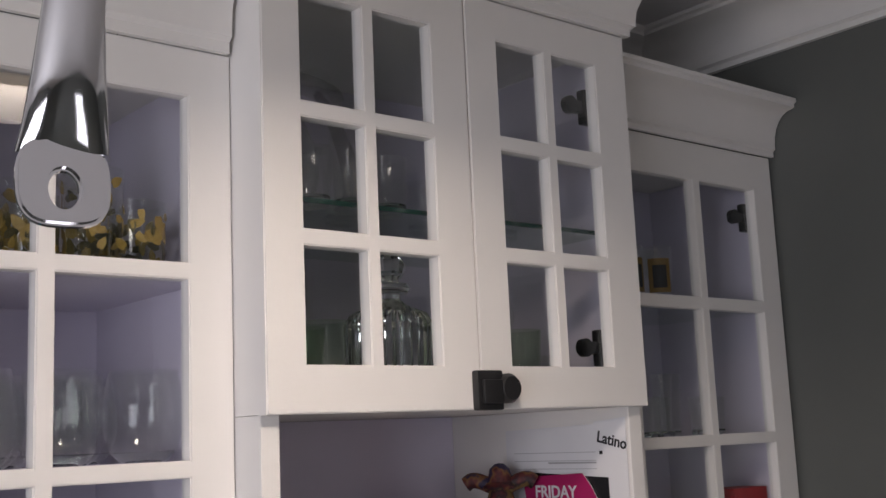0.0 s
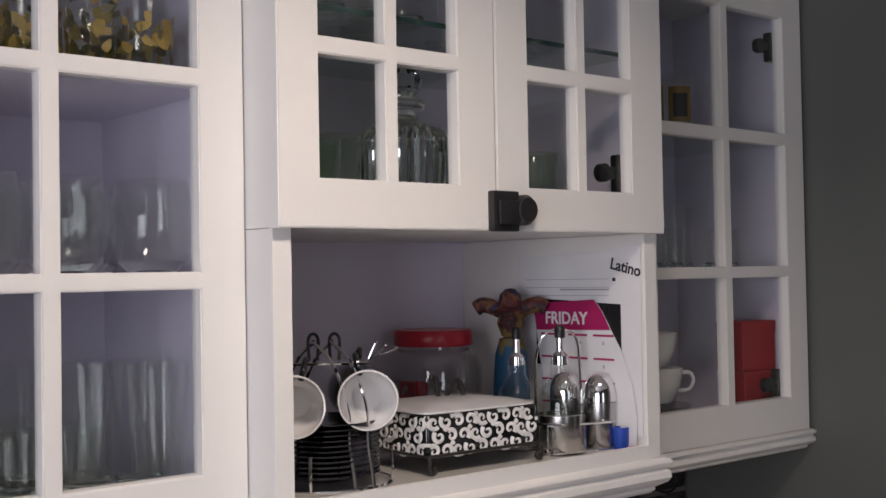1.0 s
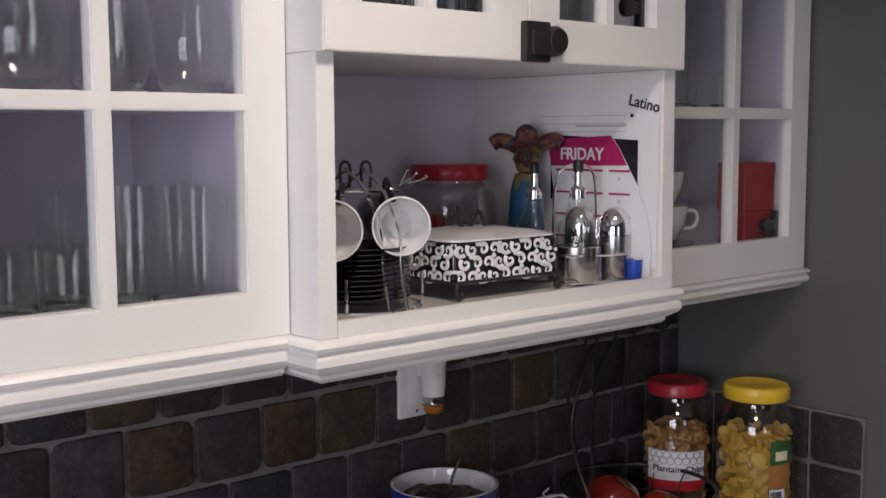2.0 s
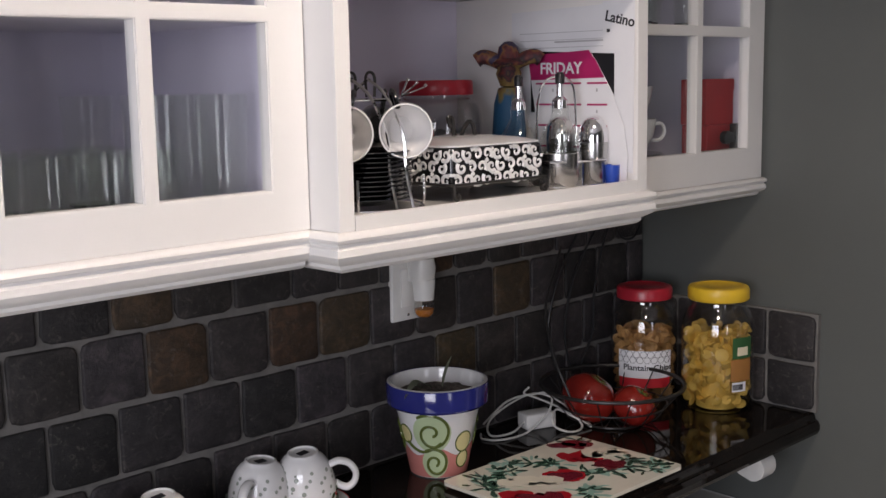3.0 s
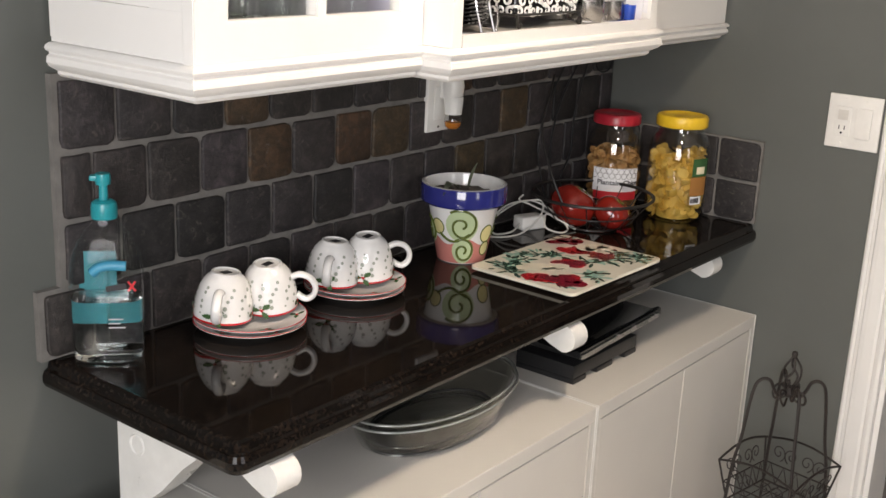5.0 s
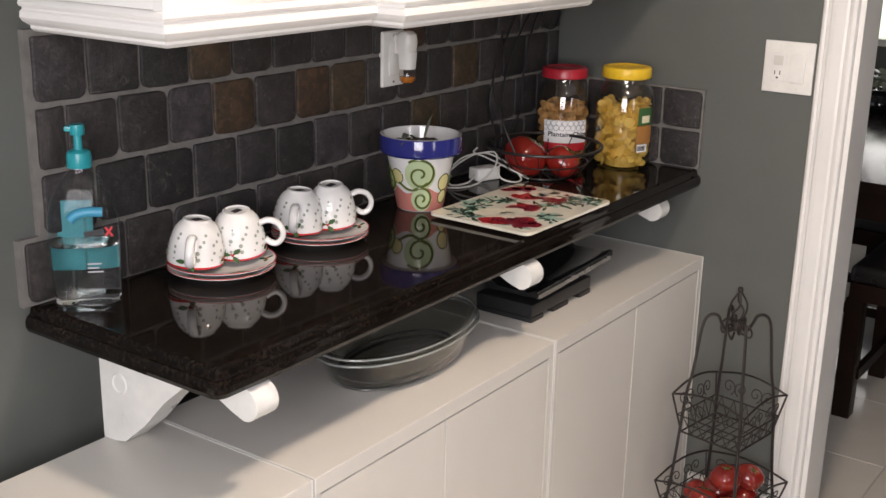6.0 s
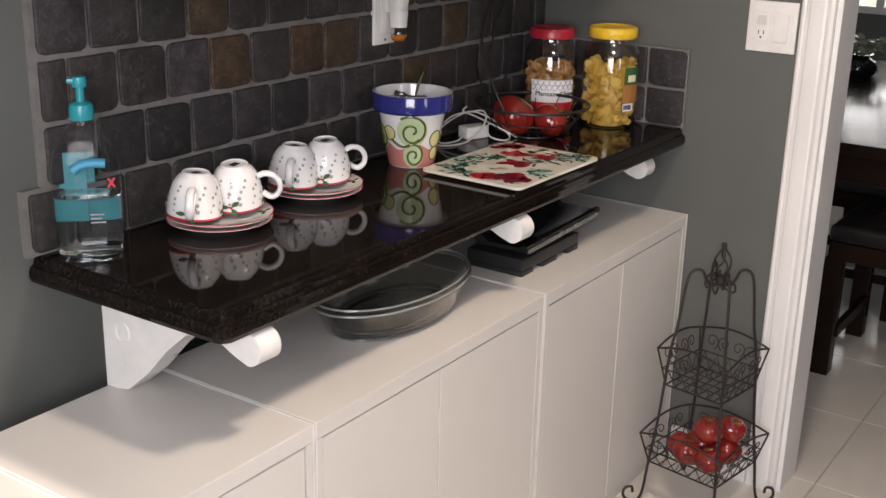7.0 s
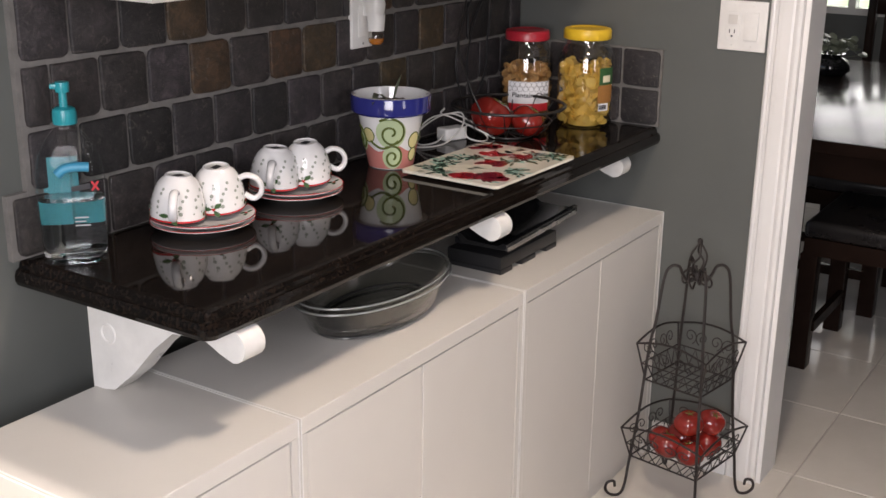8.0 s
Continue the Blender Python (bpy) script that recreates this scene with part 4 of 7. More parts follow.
def planter(m):
    p = thing("flower_pot", "painted ceramic flower pot with blue rim and green swirls", "flower pot", m)
    H, R0, R1 = 0.150, 0.049, 0.077
    part("pot", lathe([(0, 0), (R0 - 0.003, 0), (R0, 0.003), (0.0725, 0.112), (0.0725, 0.113), (0.083, 0.114), (0.0865, 0.118), (0.0875, 0.146), (0.0865, 0.150), (0.0815, 0.151), (0.079, 0.149), (0.074, 0.124), (0.0, 0.124)], 48), WHITE_CERAMIC, p)
    part("rim_band", lathe([(0.0832, 0.1135), (0.0870, 0.1175), (0.0880, 0.1475), (0.0866, 0.1502), (0.0860, 0.1180), (0.0832, 0.1140), (0.0832, 0.1135)], 48), BLUE_GLAZE, p, "cobalt blue glazed rim")

    def wall(u, z):
        r = R0 + (0.0725 - R0) * (z / 0.112) + 0.0003
        return Vector((r * math.cos(u), r * math.sin(u), z))
    base = radians(-144)

    def stroke(name, pts, width, mat, label=""):
        ps = [wall(base + x / 0.062, z) for x, z in pts]
        part(name, tube(ps, width, 6), mat, p, label)

    def blob(cx, cz, r, mat, name, label=""):
        bm = bmesh.new()
        ring_ = [bm.verts.new(wall(base + (cx + r * math.cos(2 * math.pi * k / 20)) / 0.062, cz + r * math.sin(2 * math.pi * k / 20)) * 1.0) for k in range(20)]
        mid = bm.verts.new(wall(base + cx / 0.062, cz) + Vector((math.cos(base + cx / 0.062), math.sin(base + cx / 0.062), 0)) * 0.0006)
        inner = [bm.verts.new(wall(base + (cx + 0.6 * r * math.cos(2 * math.pi * k / 20)) / 0.062, cz + 0.6 * r * math.sin(2 * math.pi * k / 20)) + Vector((math.cos(base), math.sin(base), 0)) * 0.0006) for k in range(20)]
        for k in range(20):
            j = (k + 1) % 20
            bm.faces.new((ring_[k], ring_[j], inner[j], inner[k]))
            bm.faces.new((inner[k], inner[j], mid))
        bmesh.ops.recalc_face_normals(bm, faces=bm.faces[:])
        part(name, bm, mat, p, label)
    pink = [(R0 + (0.0725 - R0) * (z / 0.112) + o, z) for z, o in ((0.002, 0.0), (0.003, 0.00025), (0.042, 0.00025), (0.046, 0.0))]
    pb = lathe(pink, 48)
    for v in pb.verts:
        if v.co.z > 0.03:
            k = 1 + 0.16 * math.sin(5 * math.atan2(v.co.y, v.co.x) + 0.8)
            zn = v.co.z * k
            f = (R0 + (0.0725 - R0) * (zn / 0.112) + 0.0002) / math.hypot(v.co.x, v.co.y)
            v.co = (v.co.x * f, v.co.y * f, zn)
    part("painted_band", pb, PINK_GLAZE, p, "pink painted lower band")
    for cx, cz, r, mat in ((0.0, 0.078, 0.032, LIME_GLAZE), (0.004, 0.027, 0.025, LIME_GLAZE), (-0.085, 0.060, 0.026, LIME_GLAZE), (0.118, 0.060, 0.028, LIME_GLAZE), (0.058, 0.060, 0.017, YELLOW_GLAZE), (0.060, 0.030, 0.014, YELLOW_GLAZE), (-0.052, 0.072, 0.015, YELLOW_GLAZE)):
        blob(cx, cz, r, mat, "painted_swirl" if mat is LIME_GLAZE else "painted_petal")
        if mat is LIME_GLAZE:
            stroke("outline", [(cx + x, cz + z) for x, z in swirl(48, 0.004, r * 1.06, 1.55, -1.2)], 0.0026, OLIVE_GLAZE)
        else:
            stroke("outline", [(cx + x, cz + z) for x, z in swirl(24, r, r, 1.0, 0.2)], 0.0012, OLIVE_GLAZE)
    stroke("outline", [(-0.048 + 0.008 * k, 0.060 - 0.014 * math.sin(k * 0.42)) for k in range(9)], 0.0026, OLIVE_GLAZE)
    # soil surface with an uneven top, and a wilted leaf
    bm = bmesh.new()
    rnd = random.Random(3)
    ringsz = []
    for i in range(9):
        r = 0.0765 * i / 8
        ringsz.append([bm.verts.new((r * math.cos(2 * math.pi * k / 30), r * math.sin(2 * math.pi * k / 30), 0.129 + rnd.uniform(-0.003, 0.003) - (0.004 if i == 8 else 0))) for k in range(30)])
    for a, b in zip(ringsz, ringsz[1:]):
        for k in range(30):
            j = (k + 1) % 30
            bm.faces.new((a[k], a[j], b[j], b[k]))
    bmesh.ops.remove_doubles(bm, verts=bm.verts[:], dist=0.0002)
    part("soil", bm, SOIL, p, "dark speckled potting soil", False)
    leafs = bmesh.new()
    for path, w in (([(0.012, 0.0, 0.136), (0.014, -0.004, 0.155), (0.018, -0.008, 0.170), (0.026, -0.010, 0.184)], 0.0045), ([(-0.010, 0.005, 0.138), (-0.040, 0.004, 0.152), (-0.070, -0.01, 0.152), (-0.094, -0.02, 0.140)], 0.010), ([(-0.02, 0.015, 0.137), (-0.045, 0.010, 0.146), (-0.062, 0.0, 0.147)], 0.008)):
        pts = smooth_path(path, 5)
        prev = None
        for i, q in enumerate(pts):
            t = i / (len(pts) - 1)
            half = w * (math.sin(math.pi * (0.15 + 0.85 * t)) + 0.08)
            a, b, c = leafs.verts.new(q + Vector((0.3 * half, half, 0.002))), leafs.verts.new(q), leafs.verts.new(q - Vector((0.3 * half, half, -0.002)))
            if prev:
                leafs.faces.new((prev[0], a, b, prev[1]))
                leafs.faces.new((prev[1], b, c, prev[2]))
            prev = (a, b, c)
    bmesh.ops.solidify(leafs, geom=leafs.faces[:], thickness=0.0012)
    part("leaves", leafs, LEAF, p, "grey-green drooping succulent leaves")
    return p


planter(pose(1.649, -0.108, CT) @ Matrix.Diagonal((0.99, 0.99, 1.055, 1)))


def glass_board():
    """Cutting board: rounded glass plate printed with a rose pattern, on four feet."""
    b = thing("cutting_board", "glass cutting board printed with red roses on cream", "cutting board", pose(1.752, -0.300, CT, 0, 0, -1))
    w, d, r = 0.167, 0.121, 0.012

    def outline(inset):
        out = []
        for cx, cy, a0 in ((w - r, d - r, 0), (-w + r, d - r, 90), (-w + r, -d + r, 180), (w - r, -d + r, 270)):
            for k in range(5):
                a = radians(a0 + 22.5 * k)
                out.append((cx + (r - inset) * math.cos(a), cy + (r - inset) * math.sin(a)))
        return out
    part("plate", flat_shape(outline(0), 0.006, None, 0.006), plain("board_cream", (0.72, 0.68, 0.58), 0.08, coat=0.8), b, "", False)
    for sx in (-1, 1):
        for sy in (-1, 1):
            part("foot", lathe([(0, 0), (0.010, 0), (0.010, 0.004), (0.007, 0.006), (0, 0.006)], 14, None, pose(sx * (w - 0.03), sy * (d - 0.03), 0)), BLACK_PLASTIC, b)
    rnd = random.Random(12)
    crimson = plain("rose_red", (0.40, 0.012, 0.02), 0.1, coat=0.6)
    maroon = plain("rose_maroon", (0.17, 0.008, 0.02), 0.1, coat=0.6)
    blush = plain("rose_cream", (0.78, 0.73, 0.60), 0.1, coat=0.6)
    leaf_d = plain("leaf_print_dark", (0.035, 0.09, 0.06), 0.1, coat=0.6)
    leaf_l = plain("leaf_print_pale", (0.30, 0.46, 0.40), 0.1, coat=0.6)
    z = 0.0121

    def printed(name, shapes, mat, zz, label):
        bm = bmesh.new()
        for k, sh in enumerate(shapes):
            flat_shape(sh, 0.00018, bm, zz + 0.00005 * (k % 4))
        tagged(part(name, bm, mat, b, label, False), kind="stuff")
    leaves1, leaves2 = [], []
    for cx, cy in ((-0.037, 0.089), (-0.065, 0.075), (-0.030, -0.077), (0.098, -0.064), (-0.110, 0.076), (-0.135, -0.070), (0.060, -0.050), (0.000, 0.075), (0.125, -0.035), (-0.085, 0.060), (0.020, 0.045), (0.030, -0.030), (0.140, 0.090), (-0.130, 0.060), (-0.140, 0.030), (0.135, -0.080), (0.115, -0.095), (-0.050, -0.095)):
        for k in range(19):
            a = rnd.uniform(0, 6.28)
            q = rnd.uniform(0.004, 0.032)
            sh = disc(min(max(cx + q * math.cos(a), -0.155), 0.155), min(max(cy + q * math.sin(a), -0.112), 0.112), rnd.uniform(0.007, 0.015), rnd.uniform(0.0022, 0.005), 10, 0.15, a + rnd.uniform(-0.6, 0.6))
            (leaves1 if rnd.random() < 0.5 else leaves2).append(sh)
    printed("leaf_print", leaves2, leaf_l, z, "pale green leaf print")
    printed("leaf_print", leaves1, leaf_d, z + 0.0003, "dark green leaf print")

    def bloom(cx, cy, long, wide, mat, level, n=9):
        shapes = []
        for q in range(n):
            u, v = rnd.uniform(-0.75, 0.75) * long, rnd.uniform(-0.5, 0.5) * wide
            c, s_ = math.cos(-0.80), math.sin(-0.80)
            x, y = cx + u * c - v * s_, cy + u * s_ + v * c
            shapes.append(disc(min(max(x, -0.136), 0.136), min(max(y, -0.096), 0.096), rnd.uniform(0.016, 0.026), rnd.uniform(0.011, 0.018), 14, 0.16, rnd.uniform(0, 3)))
        printed("rose_print", shapes, mat, z + 0.0006 + 0.00025 * level, "printed rose")
    bloom(-0.118, -0.036, 0.058, 0.030, crimson, 0, 16)
    bloom(-0.110, -0.090, 0.030, 0.022, maroon, 1, 7)
    bloom(-0.112, -0.050, 0.036, 0.012, maroon, 1, 5)
    bloom(-0.020, -0.006, 0.042, 0.026, crimson, 0, 11)
    bloom(-0.012, -0.012, 0.024, 0.010, maroon, 1, 4)
    bloom(-0.072, 0.014, 0.052, 0.024, blush, 2, 12)
    bloom(0.078, 0.036, 0.044, 0.026, crimson, 0, 11)
    bloom(0.132, 0.075, 0.050, 0.020, maroon, 0, 10)
    bloom(0.120, 0.024, 0.050, 0.020, blush, 2, 11)
    bloom(0.085, -0.030, 0.020, 0.014, maroon, 0, 5)
    printed("twig_print", [disc(x, y, 0.020, 0.0013, 8, 0, t) for x, y, t in ((-0.120, 0.085, 1.5), (-0.105, 0.095, 1.2), (-0.130, 0.070, 1.9), (0.110, -0.070, 2.4), (0.125, -0.060, 2.8), (0.090, -0.085, 2.1), (-0.140, 0.050, 1.7), (0.135, -0.045, 2.5))], INK, z + 0.0005, "dark twig print")


glass_board()


def charger():
    c = thing("charger", "white power adapter with coiled white cables", "charger", pose(1.945, -0.075, CT, 0, 0, -20))
    part("adapter", boxes((-0.032, 0.032, -0.020, 0.020, 0.0, 0.030), bevel=0.005, segments=3), WHITE_PLASTIC, c)
    white_cable = plain("white_cable", (0.62, 0.61, 0.58), 0.4)
    for pts in (
        [(-0.030, -0.005, 0.015), (-0.07, -0.03, 0.006), (-0.11, -0.02, 0.004), (-0.09, 0.02, 0.02), (-0.03, 0.035, 0.045), (0.02, 0.03, 0.055), (0.06, 0.0, 0.035), (0.07, -0.05, 0.006), (0.035, -0.07, 0.003), (0.012, -0.045, 0.012), (0.03, -0.02, 0.034), (0.06, -0.03, 0.02), (0.085, -0.06, 0.003)],
        [(-0.10, 0.03, 0.010), (-0.05, 0.025, 0.05), (0.0, 0.02, 0.058), (0.03, 0.0, 0.06), (0.012, -0.025, 0.035), (-0.04, -0.035, 0.004), (-0.10, -0.05, 0.003), (-0.13, -0.03, 0.003), (-0.12, 0.0, 0.003)],
        [(0.0, 0.03, 0.070), (-0.012, 0.028, 0.06), (0.01, 0.02, 0.05), (0.05, 0.01, 0.03), (0.08, -0.02, 0.012), (0.09, -0.05, 0.003)],
    ):
        part("cable", tube(smooth_path(pts, 6), 0.0021, 7), white_cable, c, "thin white cable")


charger()


def wire_basket():
    b = thing("fruit_basket", "black wire fruit basket on the granite counter", "basket", pose(2.068, -0.160, CT))
    R, r, H = 0.138, 0.060, 0.075
    part("rim", tube(ring(R, H, 48), 0.0038, 8, True), BLACK_WIRE, b)
    part("hoop", tube(ring(0.106, 0.038, 44), 0.0016, 6, True), BLACK_WIRE, b)
    part("foot_ring", tube(ring(r, 0.003, 36), 0.0026, 8, True), BLACK_WIRE, b)
    for k in range(14):
        a = 2 * math.pi * k / 14
        pts = smooth_path([(q * math.cos(a), q * math.sin(a), z) for q, z in ((R, H), (0.108, 0.040), (0.088, 0.016), (r, 0.006), (0.0, 0.006))], 4)
        part("wire", tube(pts, 0.0012, 6), BLACK_WIRE, b)
    arch = [(-0.128, 0.0, H), (-0.122, 0.04, 0.14), (-0.09, 0.09, 0.22), (-0.03, 0.115, 0.29), (0.0, 0.125, 0.33)]
    part("banana_hook", tube(smooth_path(arch, 6), 0.0026, 8), BLACK_WIRE, b, "tall bent wire hook")


wire_basket()


def tomato(m, r, label, seed=1, group="red fruit"):
    """Ribbed red fruit with a dimple and a small calyx."""
    t = thing("tomato", label, "tomato", m, group)
    bm = bmesh.new()
    n, rows = 36, 18
    rings = []
    for i in range(rows + 1):
        ph = math.pi * i / rows
        ringv = []
        for k in range(n):
            a = 2 * math.pi * k / n
            lobes = 1 + 0.035 * math.cos(5 * a + seed) * math.sin(ph)
            q = math.sin(ph) * lobes
            z = -math.cos(ph) * 0.86 - (0.16 * math.exp(-(math.sin(ph) / 0.28) ** 2) if i > rows / 2 else 0)
            ringv.append(bm.verts.new((r * q * math.cos(a), r * q * math.sin(a), r * (z + 0.86))))
        rings.append(ringv)
    for a_, b_ in zip(rings, rings[1:]):
        for k in range(n):
            j = (k + 1) % n
            bm.faces.new((a_[k], a_[j], b_[j], b_[k]))
    bmesh.ops.remove_doubles(bm, verts=bm.verts[:], dist=0.00005)
    part("flesh", bm, TOMATO, t)
    st = bmesh.new()
    for k in range(5):
        a = 1.256 * k
        tube([(0, 0, r * 1.57), (0.2 * r * math.cos(a), 0.2 * r * math.sin(a), r * 1.62), (0.36 * r * math.cos(a), 0.36 * r * math.sin(a), r * 1.60)], 0.035 * r, 5, False, st)
    part("calyx", st, OLIVE_GLAZE, t, "small dry stalk")
    return t


tomato(pose(2.020, -0.112, CT + 0.010, 25, 20, 0), 0.053, "large ripe red tomato in the wire basket", 1)
tomato(pose(2.054, -0.200, CT + 0.012, 30, -10, 40), 0.042, "ripe red tomato in the wire basket", 2)


def snack_jar(m, lid_mat, lid_label, label, chips_mat, fill, r=0.068, h=0.265):
    """Big clear screw-top jar, with a heap of chips inside."""
    j = thing("snack_jar", label, "jar", m, "snack jars")
    part("jar_wall", lathe([(0.0, 0.0), (r - 0.012, 0.0), (r - 0.004, 0.004), (r, 0.014), (r, 0.185), (r - 0.004, 0.202), (r - 0.014, 0.218), (r - 0.018, 0.224), (r - 0.018, 0.236), (r - 0.020, 0.236), (r - 0.020, 0.224), (r - 0.0165, 0.217), (r - 0.006, 0.201), (r - 0.0022, 0.184), (r - 0.0022, 0.016), (r - 0.012, 0.003), (0, 0.003)], 40), JAR_PLASTIC, j, "clear plastic wall")
    lid = lathe([(0, 0.236), (r - 0.013, 0.236), (r - 0.011, 0.238), (r - 0.011, 0.258), (r - 0.014, 0.263), (r - 0.024, 0.265), (r - 0.028, 0.262), (0, 0.262)], 48)
    for v in lid.verts:
        rr = math.hypot(v.co.x, v.co.y)
        if rr > r - 0.0125 and round(math.atan2(v.co.y, v.co.x) / (2 * math.pi) * 48) % 2:
            v.co.x *= 0.985
            v.co.y *= 0.985
    part("lid", lid, lid_mat, j, lid_label)
    rnd = random.Random(int(fill * 1000) + 5)
    chips = bmesh.new()
    top = fill * 0.19
    for k in range(420):
        z = 0.012 + (top - 0.012) * rnd.random() ** 0.8
        rad = (r - 0.012) * math.sqrt(rnd.uniform(0.36, 0.96))
        a = rnd.uniform(0, 6.283)
        s = rnd.uniform(0.009, 0.0145)
        mm = Matrix.Translation((rad * math.cos(a), rad * math.sin(a), z)) @ Euler((rnd.uniform(0, 3.1), rnd.uniform(0, 3.1), rnd.uniform(0, 3.1))).to_matrix().to_4x4()
        lathe([(0.0, 0.0), (s * 0.35, 0.0012), (s * 0.8, 0.0004), (s, 0.0016), (s * 0.8, 0.0026), (s * 0.35, 0.0032), (0.0, 0.0022)], 10, chips, mm)
    tagged(part("chips", chips, chips_mat, j, "heap of round snack chips"), kind="stuff")
    core = lathe([(0, 0.006), (r - 0.030, 0.006), (r - 0.028, 0.03), (r - 0.030, top * 0.80), (r * 0.4, top * 0.94), (0, top * 0.9)], 24)
    part("chip_core", core, chips_mat, j)
    return j


def curved_label(parent, r, a0, a1, z0, z1, mat, label="", thick=0.0004, name="label"):
    bm = bmesh.new()
    n = 14
    rows_ = []
    for q, z in ((r, z0), (r + thick, z0), (r + thick, z1), (r, z1)):
        rows_.append([bm.verts.new((q * math.cos(a0 + (a1 - a0) * k / n), q * math.sin(a0 + (a1 - a0) * k / n), z)) for k in range(n + 1)])
    for i in range(4):
        p_, q_ = rows_[i], rows_[(i + 1) % 4]
        for k in range(n):
            bm.faces.new((p_[k], p_[k + 1], q_[k + 1], q_[k]))
    bmesh.ops.recalc_face_normals(bm, faces=bm.faces[:])
    return part(name, bm, mat, parent, label)


def wrap_text(body, size, mat, parent, r, angle, z):
    """Lettering bent round a jar."""
    bm = text_mesh(body, size)
    for v in bm.verts:
        a = angle + v.co.x / r
        q = r + v.co.z
        v.co = Vector((q * math.cos(a), q * math.sin(a), z + v.co.y))
    return part("lettering", bm, mat, parent, "", False)


j1 = snack_jar(pose(2.252, -0.104, CT) @ Matrix.Diagonal((1, 1, 0.89, 1)), RED_PLASTIC, "red ribbed screw lid", "clear jar of brown plantain snacks with red lid", NUTS, 0.86)
face1 = radians(-143)
curved_label(j1, 0.0684, face1 - 0.85, face1 + 0.85, 0.062, 0.125, PAPER, "white printed paper label")
curved_label(j1, 0.0692, face1 - 0.80, face1 + 0.80, 0.040, 0.062, RED_INK, "red label stripe")
wrap_text("Plantain Chips", 0.0185, INK, j1, 0.0690, face1 + 0.10, 0.086)
hexes = bmesh.new()
for i in range(8):
    for k in range(2):
        a = face1 - 0.78 + 0.21 * i + 0.105 * k
        pts = [(0.0691 * math.cos(a + 0.105 * math.cos(t)), 0.0691 * math.sin(a + 0.105 * math.cos(t)), 0.104 + 0.013 * k + 0.008 * math.sin(t)) for t in [math.pi / 3 * q for q in range(6)]]
        tube(pts, 0.0005, 4, True, hexes)
tagged(part("hexagon_print", hexes, INK, j1, "thin hexagon line print", False), kind="stuff")
j2 = snack_jar(pose(2.284, -0.258, CT) @ Matrix.Diagonal((1, 1, 0.94, 1)), YELLOW_PLASTIC, "yellow ribbed screw lid", "clear jar of yellow plantain chips with yellow lid", CHIP, 0.90, 0.071)
face2 = radians(-134)
curved_label(j2, 0.0714, face2 + 0.16, face2 + 0.82, 0.122, 0.166, GREEN_INK, "dark green printed label")
curved_label(j2, 0.0718, face2 + 0.30, face2 + 0.66, 0.128, 0.146, CREAM, "cream label panel")
curved_label(j2, 0.0714, face2 + 0.12, face2 + 0.80, 0.074, 0.120, plain("brown_chip_print", (0.36, 0.16, 0.04), 0.5), "brown picture of chips")
curved_label(j2, 0.0714, face2 + 0.16, face2 + 0.60, 0.052, 0.072, PAPER, "white label box")
bars = bmesh.new()
for k in range(9):
    a = face2 + 0.19 + 0.036 * k
    x, y = 0.0722 * math.cos(a), 0.0722 * math.sin(a)
    box(bars, x - 0.0006, x + 0.0006, y - 0.0006, y + 0.0006, 0.056, 0.068)
tagged(part("bars", bars, INK, j2, "", False), kind="stuff")

# outlet with plugged-in air freshener, and the switch plate


def outlet_plate():
    o = thing("wall_outlet", "white outlet plate on the slate backsplash", "outlet", pose(1.669, -0.0125, 1.219))
    part("plate", boxes((-0.036, 0.036, -0.006, 0.006, -0.058, 0.058), bevel=0.003, segments=3), WHITE_PLASTIC, o)
    part("receptacle", boxes((-0.017, 0.017, -0.0085, -0.0062, -0.034, 0.034), bevel=0.002), WHITE_PLASTIC, o)
    for z in (-0.048, 0.048):
        part("screw", lathe([(0, 0), (0.003, 0), (0.0025, 0.001), (0, 0.0012)], 10, None, pose(0, -0.006, z, 90)), STEEL, o)
    a = thing("air_freshener", "white plug-in air freshener with amber oil bulb", "air freshener", pose(1.682, -0.0215, 1.225))
    part("housing", loft([(0.019, 0.012, 0.004), (0.020, 0.018, 0.012), (0.021, 0.021, 0.030), (0.019, 0.018, 0.046), (0.014, 0.010, 0.052)], 24, 2.6), WHITE_PLASTIC, a).location = (0, -0.022, 0)
    part("skirt", loft([(0.0165, 0.0165, -0.026), (0.0185, 0.0185, -0.002), (0.020, 0.018, 0.010)], 24, 2.4), WHITE_PLASTIC, a).location = (0, -0.024, 0)
    part("plug_body", boxes((-0.013, 0.013, -0.014, 0.008, 0.004, 0.044), bevel=0.003), WHITE_PLASTIC, a)
    bulb = part("glass_bulb", lathe([(0, -0.056), (0.012, -0.056), (0.0175, -0.050), (0.0185, -0.040), (0.0165, -0.030), (0.014, -0.025), (0, -0.025)], 24), JAR_PLASTIC, a, "small clear glass refill")
    bulb.location = (0, -0.024, 0)
    oil = part("oil", lathe([(0, -0.0545), (0.0112, -0.0545), (0.0160, -0.049), (0.0168, -0.042), (0, -0.042)], 24), surface("amber_oil", (0.45, 0.14, 0.02), (0.55, 0.2, 0.03), 20.0, 50.0, 0.1, relief=0.0), a, "amber scented oil")
    oil.location = (0, -0.024, 0)


outlet_plate()


